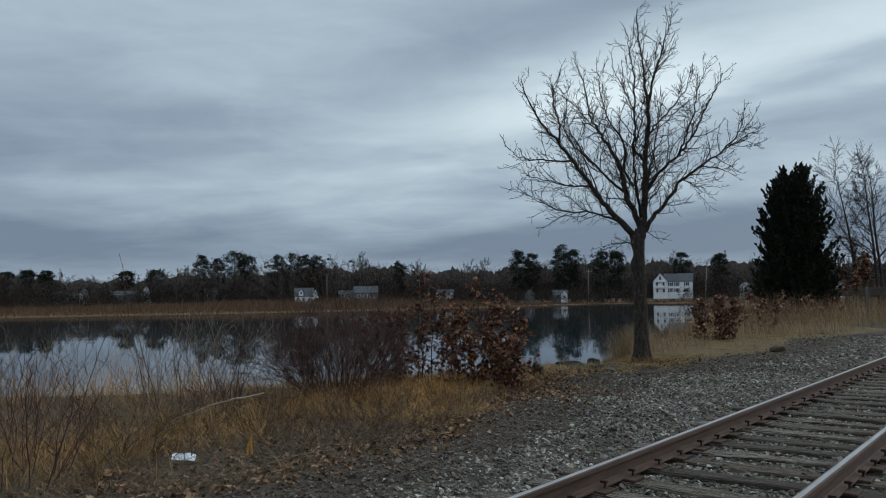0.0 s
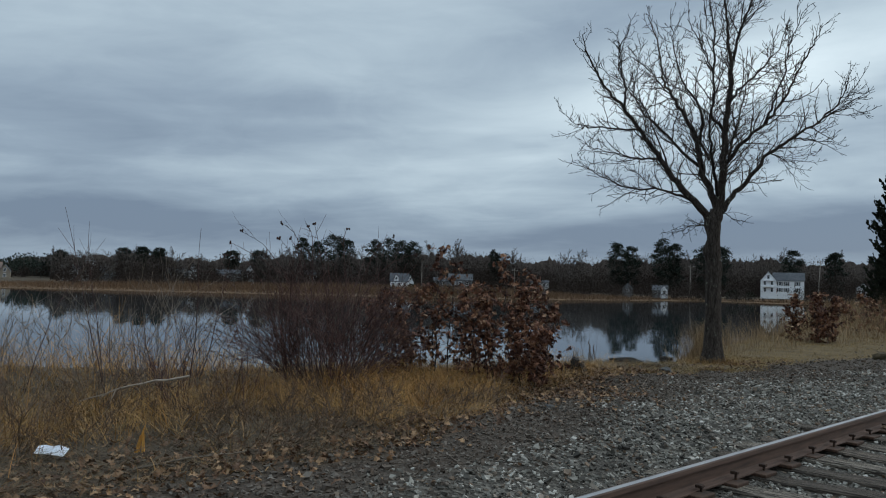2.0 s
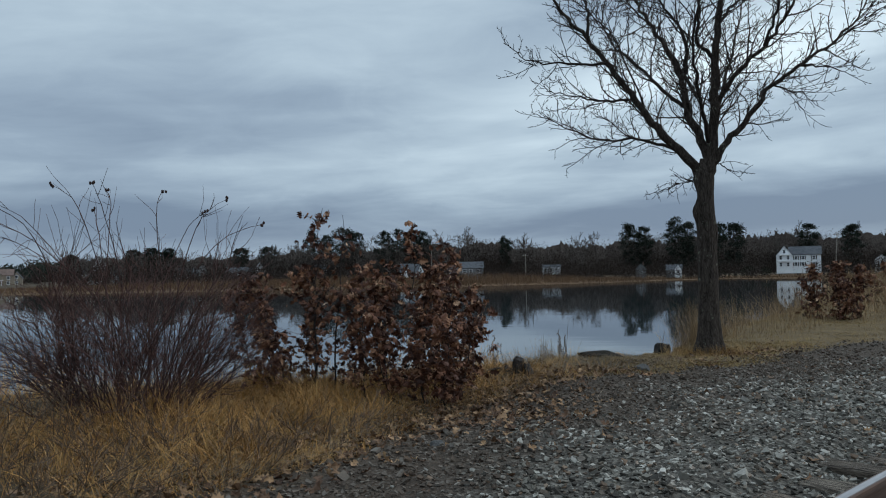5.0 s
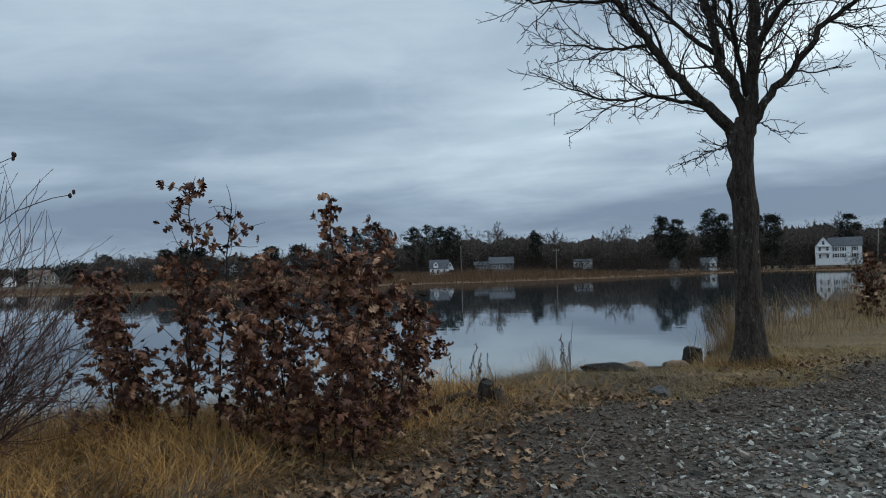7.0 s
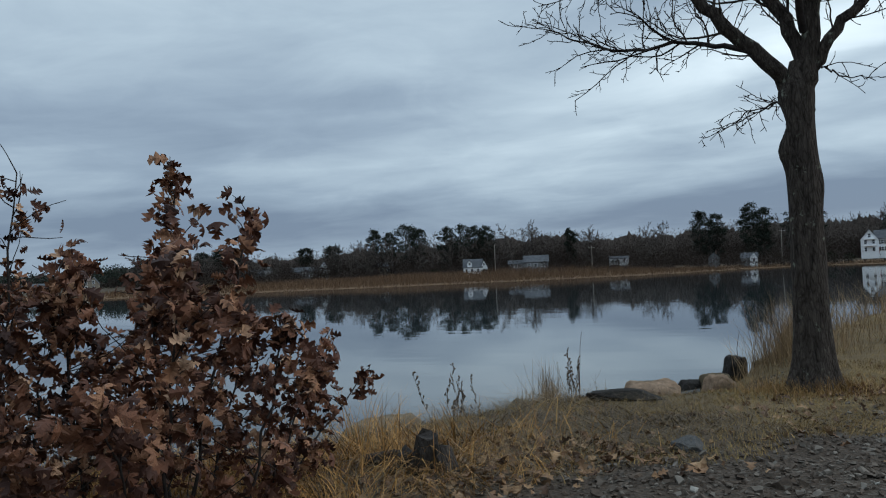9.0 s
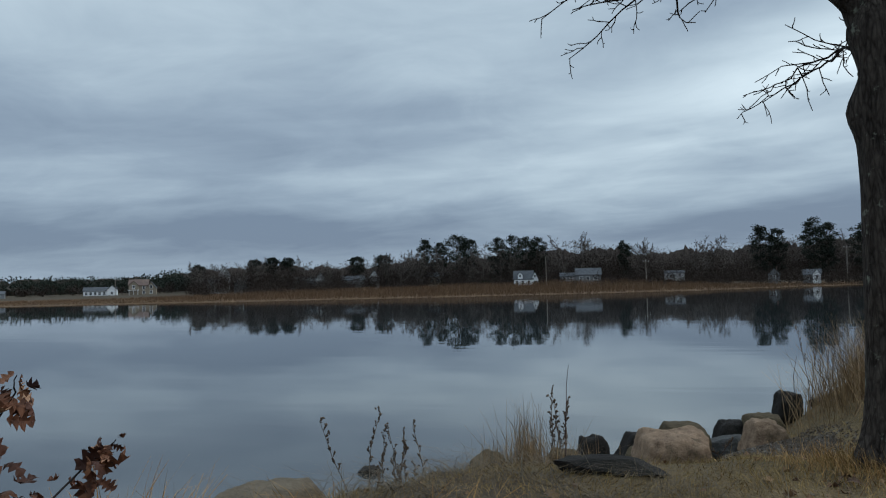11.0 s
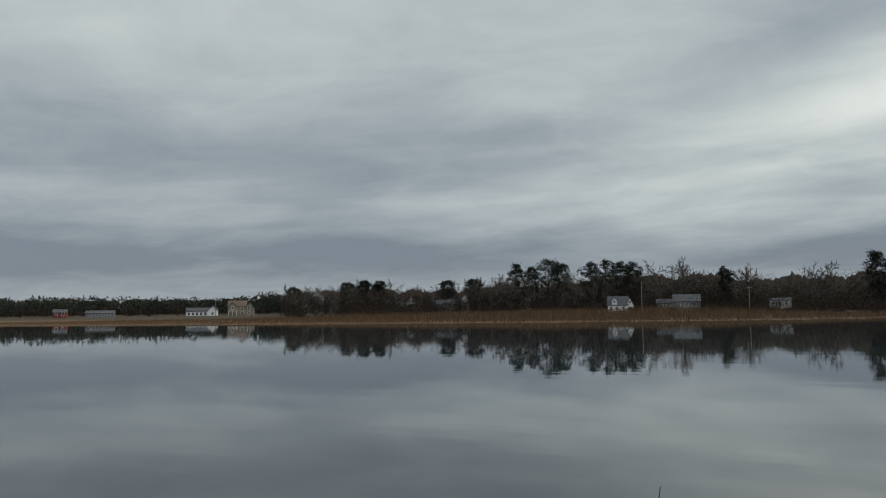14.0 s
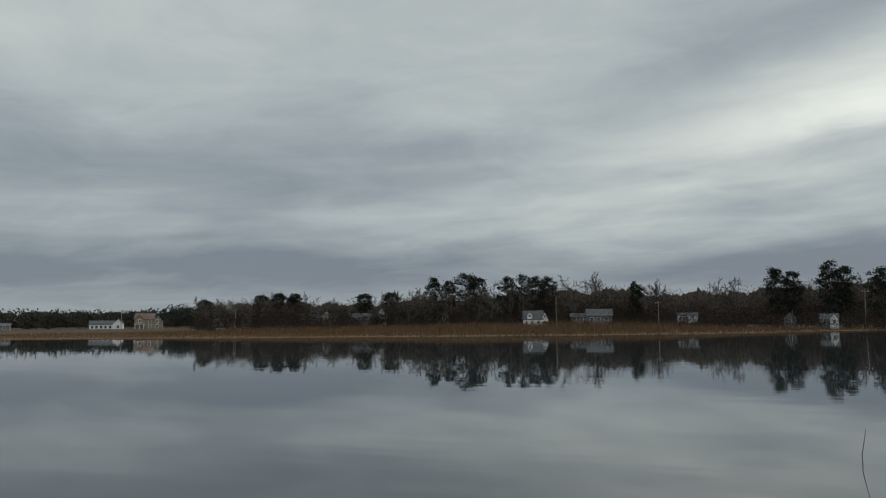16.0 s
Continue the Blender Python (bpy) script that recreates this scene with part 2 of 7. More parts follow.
def wave(x, y, s, k):
    return np.sin(x * s + 1.3 * k) * np.cos(y * s * 1.13 - 0.7 * k) + 0.5 * np.sin((x + y) * s * 2.1 + k) * np.cos((x - y) * s * 1.7)


def step(v, a, b):
    t = np.clip((v - a) / (b - a), 0, 1)
    return t * t * (3 - 2 * t)


GRAVEL_EDGE = [(-40, -5.1), (0, -4.95), (4, -4.8), (5.4, -4.85), (6.6, -5.05), (7.6, -5.45), (8.8, -5.95), (9.9, -6.35), (11.5, -6.6), (12.5, -6.7), (13.4, -6.3), (14.8, -6.15), (16.5, -6.4), (19, -6.1), (21.3, -5.95), (25, -6.6), (33, -5.4), (60, -5.0), (200, -4.8)]


def gravel_edge(s):
    return np.interp(s, [a for a, _ in GRAVEL_EDGE], [b for _, b in GRAVEL_EDGE])


def farness(x, y):
    """0 on the near bank, 1 on the far shores."""
    return step(y - 0.9 * np.maximum(x, 0) * (y < 150), 70, 110) * 1.0 + 0.0


def ground_z(x, y):
    x, y = np.asarray(x, float), np.asarray(y, float)
    d = shore_distance(x, y)
    wide = np.interp(x, [0, 1.2, 2.2, 3.0, 4.5, 6], [1.8, 1.5, 1.85, 2.1, 2.6, 2.3])
    near = np.interp(d / np.where(d > 0, wide, 1.0), [-30, -6, 0, 0.2, 0.45, 0.7, 0.9, 1.2, 1.5], [-2.9, -2.3, -1.39, -1.15, -0.68, -0.33, -0.13, -0.03, 0.0])
    far = np.interp(d, [-30, 0, 3, 30, 90, 130, 200, 600, 2500], [-2.5, -1.40, -1.20, -1.0, -0.6, -0.1, 0.5, 4.0, 14.0])
    k = np.where(y > 140, 1.0, step(y, 90, 140) * (x < 40))
    k = np.where((x > 40) & (y < 200), step(y, 120, 200), k)
    z = near * (1 - k) + far * k
    # the bank breaks away towards the boulders
    z = z - np.interp(x, [1.85, 2.5, 3.1, 3.5, 4.2, 4.8], [0, 0.8, 0.8, 0.45, 0.38, 0]) * step(y, 16.6, 19.3) * step(d, 0.0, 1.2) * (1 - step(y, 21, 24))
    o = off_track(x, y)
    tie = step(o, -4.0, -3.3) * (1 - step(o, -1.0, -0.3))
    z = z - 0.125 * tie * (k < 0.5)
    land = step(d, 0.5, 3)
    return z + 0.02 * wave(x, y, 1.9, 1) * land * (1 - tie) + 0.05 * wave(x, y, 0.35, 2) * land * (1 - k) * (1 - step(o, -5, -4))


def axis(lo, hi, fine, far, n):
    core = np.arange(lo, hi + fine / 2, fine)
    g = (far / 8.0) ** (1.0 / n)
    out = 8.0 * g ** np.arange(1, n + 1)
    return np.concatenate([lo - out[::-1], core, hi + out])


gx, gy = axis(-11, 18, 0.16, 3200, 70), axis(-5, 30, 0.16, 3200, 70)
X, Y = np.meshgrid(gx, gy)
Z = ground_z(X, Y)
nx, ny = len(gx), len(gy)
idx = np.arange(nx * ny).reshape(ny, nx)
quads = np.stack([idx[:-1, :-1], idx[:-1, 1:], idx[1:, 1:], idx[1:, :-1]], -1).reshape(-1, 4)
me = mesh_np("ground", np.stack([X, Y, Z], -1).reshape(-1, 3), quads, M_ground, smooth=True)
D = shore_distance(X, Y)
O, S = off_track(X, Y), along_track(X, Y)
gm = step(O - gravel_edge(S), -0.5, 0.6) * (1 - step(O, 6, 8))
lawn = step(D, 0.6, 2.0) * step(S, 13.0, 15.5)
scree = np.exp(-(((X - 3.75) / 0.72) ** 2 + ((Y - 19.6) / 1.25) ** 2))
gm = np.maximum(gm, step(scree, 0.3, 0.6))
dirt = np.maximum(1 - step((O - gravel_edge(S) + 0.25 * wave(X, Y, 1.3, 5)) / np.interp(S, [8, 11], [0.62, 1.0]), 0.7, 2.5) * (1 - 0.8 * step(S, 13.5, 17)), step(scree, 0.2, 0.5))
far_mask = np.where(Y > 130, 1.0, 0.0) * (D > -90)
marsh = far_mask * (0.62 + 0.38 * step(D, 85, 105))
for key, val in (("gravel", gm * (1 - far_mask)), ("lawn", lawn * (1 - far_mask)), ("dirt", dirt), ("marsh", marsh)):
    at = me.attributes.new(key, "FLOAT", "POINT")
    at.data.foreach_set("value", np.ascontiguousarray(val, np.float32).ravel())
ground = tagged(new("ground", me), "gravel shoulder, worn winter grass and soil bank round the pond", "ground", kind="structure")

wv = [(-900, -400, WATER_Z), (900, -400, WATER_Z), (900, 300, WATER_Z), (-900, 300, WATER_Z)]
water = tagged(new("water", mesh_of("water", wv, [(0, 1, 2, 3)], M_water)), "still grey pond water mirroring the overcast sky", "water", kind="structure")

# ---- railway track ----
RAIL_L, RAIL_R, RAIL_TOP = -2.945, -1.43, 0.085
TRACK_YAW = -math.degrees(math.atan2(U[0], U[1]))


def track_point(s, o, z=0.0):
    return Vector((U[0] * s + N[0] * o, U[1] * s + N[1] * o, z))


def rail_build(n, b):
    pos = obj_coord(n)
    f = n.noise(n.add("ShaderNodeMapping", {"Vector": pos, "Scale": (6, 0.5, 6)}).outputs[0], 6.0, 5, 0.6)
    z = n.add("ShaderNodeSeparateXYZ", {0: n.add("ShaderNodeNewGeometry").outputs["Normal"]}).outputs[2]
    h = n.add("ShaderNodeSeparateXYZ", {0: pos}).outputs[2]
    x = n.math("ABSOLUTE", n.add("ShaderNodeSeparateXYZ", {0: pos}).outputs[0])
    top = n.math("MULTIPLY", n.math("MULTIPLY", n.smooth(z, 0.75, 0.95), n.smooth(h, -0.012, -0.004)), n.math("SUBTRACT", 1.0, n.smooth(x, 0.014, 0.027)))
    rust = n.ramp(f, [(0.3, (0.040, 0.022, 0.015)), (0.7, (0.098, 0.054, 0.036))])
    worn = n.ramp(f, [(0.35, (0.30, 0.29, 0.29)), (0.7, (0.46, 0.45, 0.45))])
    link(n, n.mix(top, rust, worn), b.inputs["Base Color"])
    link(n, n.math("SUBTRACT", 0.85, n.math("MULTIPLY", top, 0.45)), b.inputs["Roughness"])
    link(n, n.math("MULTIPLY", top, 0.8), b.inputs["Metallic"])
    bump(n, b, f, 0.3, 0.003)


M_rail = material("rail_steel", rail_build)
def tie_build(n, b):
    pos = obj_coord(n)
    rnd = n.add("ShaderNodeObjectInfo").outputs["Random"]
    grain = n.noise(n.add("ShaderNodeMapping", {"Vector": pos, "Scale": (0.5, 8, 8), "Location": (0, 0, 0)}).outputs[0], 9, 6, 0.7)
    blot = n.noise(pos, 3.0, 4, 0.6)
    old = n.ramp(rnd, [(0.0, (0.095, 0.076, 0.060)), (0.35, (0.200, 0.165, 0.130)), (0.7, (0.290, 0.248, 0.200)), (1.0, (0.150, 0.112, 0.085))])
    col = n.mix(n.smooth(grain, 0.42, 0.62), (0.030, 0.024, 0.019), old)
    col = n.mix(n.math("MULTIPLY", n.smooth(blot, 0.52, 0.68), 0.65), col, (0.055, 0.042, 0.033))
    link(n, col, b.inputs["Base Color"])
    b.inputs["Roughness"].default_value = 0.92
    b.inputs["Specular IOR Level"].default_value = 0.2
    bump(n, b, grain, 0.9, 0.025)


M_tie = material("weathered_tie_wood", tie_build)
M_plate = simple("rusty_iron", (0.022, 0.014, 0.010), (0.075, 0.040, 0.024), 40, 0.85, 0.4, 0.004)

track = tagged(new("railway_track"), "single railway track with rusty rails on weathered wooden ties", "railway track")
prof = [(-0.0355, -0.006), (-0.029, 0), (0.029, 0), (0.0355, -0.006), (0.0355, -0.034), (0.009, -0.046), (0.008, -0.128), (0.020, -0.142), (0.07, -0.150), (0.07, -0.160),
        (-0.07, -0.160), (-0.07, -0.150), (-0.020, -0.142), (-0.008, -0.128), (-0.009, -0.046), (-0.0365, -0.034)]
for o in (RAIL_L, RAIL_R):
    ss = np.concatenate([np.arange(-20, 40, 2.0), np.arange(40, 201, 10.0)])
    vs, fs = [], []
    for i, s in enumerate(ss):
        vs += [(x, s, z) for x, z in prof]
    k = len(prof)
    for i in range(len(ss) - 1):
        fs += [(i * k + j, i * k + (j + 1) % k, (i + 1) * k + (j + 1) % k, (i + 1) * k + j) for j in range(k)]
    rail = part("rail", mesh_of("rail", vs, fs, M_rail), track, "rusty steel rail with a worn bright top")
    rail.matrix_local = Matrix.Translation(track_point(0, o, RAIL_TOP)) @ pose(0, 0, 0, 0, 0, TRACK_YAW)

tie_meshes = []
for v in range(5):
    bm = bmesh.new()
    bmesh.ops.create_cube(bm, size=1.0, matrix=Matrix.Diagonal((2.6, 0.225, 0.17, 1)))
    bmesh.ops.subdivide_edges(bm, edges=[e for e in bm.edges if abs(e.verts[0].co.x - e.verts[1].co.x) > 1], cuts=9)
    bmesh.ops.bevel(bm, geom=[e for e in bm.edges if abs(e.verts[0].co.x - e.verts[1].co.x) > 0.05], offset=0.014, segments=1, affect="EDGES")
    for q in bm.verts:
        q.co += Vector((0, noise.noise(q.co * 3 + Vector((v * 9, 0, 0))) * 0.02, noise.noise(q.co * 4 + Vector((0, v * 7, 3))) * 0.016))
    tie_meshes.append(bm_mesh("tie", bm, M_tie))
plate_me = box("tie_plate", (0.33, 0.20, 0.026), (0, 0, 0), M_plate, 0.005)
bm = bmesh.new()
bmesh.ops.create_cube(bm, size=1.0, matrix=Matrix.Diagonal((0.018, 0.018, 0.05, 1)))
bmesh.ops.create_cube(bm, size=1.0, matrix=Matrix.Translation((0.008, 0, 0.028)) @ Matrix.Diagonal((0.052, 0.042, 0.022, 1)))
bmesh.ops.bevel(bm, geom=bm.edges[:], offset=0.003, segments=1, affect="EDGES")
spike_me = bm_mesh("spike", bm, M_plate)
s = -4.0
i = 0
while s < 60:
    tilt = rng.normal(0, 1.8)
    z = RAIL_TOP - 0.16 - 0.085 - 0.012 + rng.normal(0, 0.006)
    t = part("tie", tie_meshes[i % 5], track)
    t.matrix_local = Matrix.Translation(track_point(s + rng.normal(0, 0.02), (RAIL_L + RAIL_R) / 2 + rng.normal(0, 0.03), z)) @ pose(0, 0, 0, 0, rng.normal(0, 0.4), TRACK_YAW + tilt)
    if s < 24:
        for o in (RAIL_L, RAIL_R):
            p = part("tie_plate", plate_me, track)
            p.matrix_local = Matrix.Translation(track_point(s, o, RAIL_TOP - 0.166)) @ pose(0, 0, 0, 0, 0, TRACK_YAW)
            for side in (-1, 1):
                q = part("spike", spike_me, track)
                q.matrix_local = Matrix.Translation(track_point(s + 0.05 * side, o + 0.085 * side, RAIL_TOP - 0.145 + abs(rng.normal(0, 0.008)))) @ pose(0, 0, 0, rng.normal(0, 5), 0, TRACK_YAW + (180 if side > 0 else 0))
    s += 0.50 + rng.normal(0, 0.025)
    i += 1
# ---- plants: bark, leaves and growth ----
def bark_build(dark, light, lichen):
    def build(n, b):
        pos = obj_coord(n)
        v = n.add("ShaderNodeMapping", {"Vector": pos, "Scale": (1, 1, 0.22)}).outputs[0]
        cells = n.add("ShaderNodeTexVoronoi", {"Vector": v, "Scale": 40.0}, feature="DISTANCE_TO_EDGE").outputs[0]
        f = n.noise(v, 26, 6, 0.68, 0.4)
        col = n.ramp(n.math("ADD", n.math("MULTIPLY", f, 0.85), n.math("MULTIPLY", n.smooth(cells, 0.0, 0.3), 0.10)), [(0.32, dark), (0.72, light)])
        spots = n.noise(pos, 9, 4, 0.7)
        col = n.mix(n.math("MULTIPLY", n.smooth(spots, 0.60, 0.70), lichen), col, (0.22, 0.23, 0.18))
        link(n, col, b.inputs["Base Color"])
        b.inputs["Roughness"].default_value = 0.95
        b.inputs["Specular IOR Level"].default_value = 0.15
        bump(n, b, n.math("ADD", n.math("MULTIPLY", n.smooth(cells, 0.0, 0.25), 0.5), n.math("MULTIPLY", f, 1.4)), 0.8, 0.02)

    return build


M_bark = material("oak_bark", bark_build((0.016, 0.012, 0.010), (0.098, 0.080, 0.066), 0.7))
M_twig = simple("dark_twig", (0.012, 0.009, 0.008), (0.034, 0.026, 0.022), 30, 0.9, 0.0)


def unit(v):
    v = np.asarray(v, float)
    return v / (np.linalg.norm(v) + 1e-9)


def curve_pts(p, d, length, n, wob, lift):
    pts, d = [np.array(p, float)], unit(d)
    for _ in range(n):
        d = unit(d + rng.normal(0, wob, 3) + np.array([0, 0, lift]))
        pts.append(pts[-1] + d * length / n)
    return np.array(pts)


def side_of(d, angle):
    d = unit(d)
    a = unit(np.cross(d, rng.normal(0, 1, 3)))
    return unit(d * math.cos(angle) + a * math.sin(angle))


def grow(tb, p, d, length, r, level, spec):
    """A branch with its side branches; spec[level]: children, length ratio, wobble, lift, sides."""
    kids, ratio, wob, lift, sides = spec[level]
    n = 5 if level < 2 else 3
    pts = curve_pts(p, d, length, n, wob, lift)
    rad = np.linspace(r, max(r * 0.35, spec[-1]), len(pts))
    tb.add(pts, rad, sides)
    if level + 1 >= len(spec) - 1:
        return
    branch_off(tb, pts, rad, length, level, spec)


def branch_off(tb, pts, rad, length, level, spec, lo=0.22, thin=0.6):
    kids, ratio = spec[level][:2]
    for q in np.linspace(lo, 1.0, kids):
        q = min(1.0, max(lo * 0.8, q + rng.normal(0, 0.25 / kids))) if q < 0.99 else q
        i = min(int(q * (len(pts) - 1)), len(pts) - 2)
        u = q * (len(pts) - 1) - i
        at = pts[i] * (1 - u) + pts[i + 1] * u
        d = side_of(pts[i + 1] - pts[i], rng.uniform(0.5, 1.05) if q < 0.97 else 0.15)
        if level == 0 and d[2] < -0.15:
            d[2] *= 0.3
        grow(tb, at, d, length * ratio * rng.uniform(0.65, 1.2) * (1.15 - 0.5 * q), max(np.interp(q, [0, 1], [rad[0], rad[-1]]) * thin, spec[-1]), level + 1, spec)


def smooth_line(pts, n):
    """Points on a soft curve through a few given ones."""
    pts = np.asarray(pts, float)
    t = np.linspace(0, len(pts) - 1, n)
    out = np.stack([np.interp(t, np.arange(len(pts)), pts[:, k]) for k in range(pts.shape[1])], -1)
    for _ in range(2):
        out[1:-1] = 0.25 * out[:-2] + 0.5 * out[1:-1] + 0.25 * out[2:]
    return out


# ---- the bare oak on the bank ----
TREE = np.array([4.33, 17.0, -0.02])
TR, TD = np.array([0.97, -0.243, 0]), np.array([0.243, 0.97, 0])


def tree_point(a, z, b=0.0):
    return TREE + TR * a + TD * b + np.array([0, 0, z])


oak = tagged(new("bare_oak_tree"), "tall leafless oak with dark furrowed bark on the grassy bank", "tree")
# trunk with a flared foot and an old knob
levels = np.concatenate([np.linspace(-0.15, 0.5, 9), np.linspace(0.6, 2.92, 36)])
verts, faces, sides = [], [], 28
for z in levels:
    cx, cy = 0.012 * math.sin(z * 1.3) + 0.05 * max(0, z - 2.45), 0.02 * math.sin(z * 1.9 + 1)
    r = 0.158 + 0.085 * math.exp(-max(z, 0) / 0.22) + 0.012 * math.exp(-((z - 2.6) / 0.15) ** 2) - 0.012 * z - 0.055 * max(0.0, z - 2.66) / 0.26
    for j in range(sides):
        a = 2 * math.pi * j / sides
        k = r * (1 + 0.13 * math.exp(-max(z, 0) / 0.25) * math.cos(5 * a + 0.6) + 0.05 * noise.noise((math.cos(a) * 2, math.sin(a) * 2, z * 2.2)) + 0.035 * noise.noise((math.cos(a) * 7, math.sin(a) * 7, z * 3.0)))
        face = math.exp(-((a - math.pi * 1.02) / 0.55) ** 2)
        k += 0.060 * face * math.exp(-((z - 2.12) / 0.13) ** 2) + 0.035 * face * math.exp(-((z - 2.62) / 0.10) ** 2)
        k -= 0.03 * face * math.exp(-((z - 2.36) / 0.10) ** 2)
        k += 0.028 * math.exp(-((((a + 0.4) % (2 * math.pi)) - 0.4) / 0.6) ** 2) * math.exp(-((z - 1.80) / 0.20) ** 2)
        p = tree_point(cx + k * math.cos(a), z, cy + k * math.sin(a))
        verts.append(p)
for i in range(len(levels) - 1):
    faces += [(i * sides + j, i * sides + (j + 1) % sides, (i + 1) * sides + (j + 1) % sides, (i + 1) * sides + j) for j in range(sides)]
part("trunk", mesh_of("trunk", verts, faces, M_bark, smooth=True), oak, "dark trunk with lichen and an old knob")

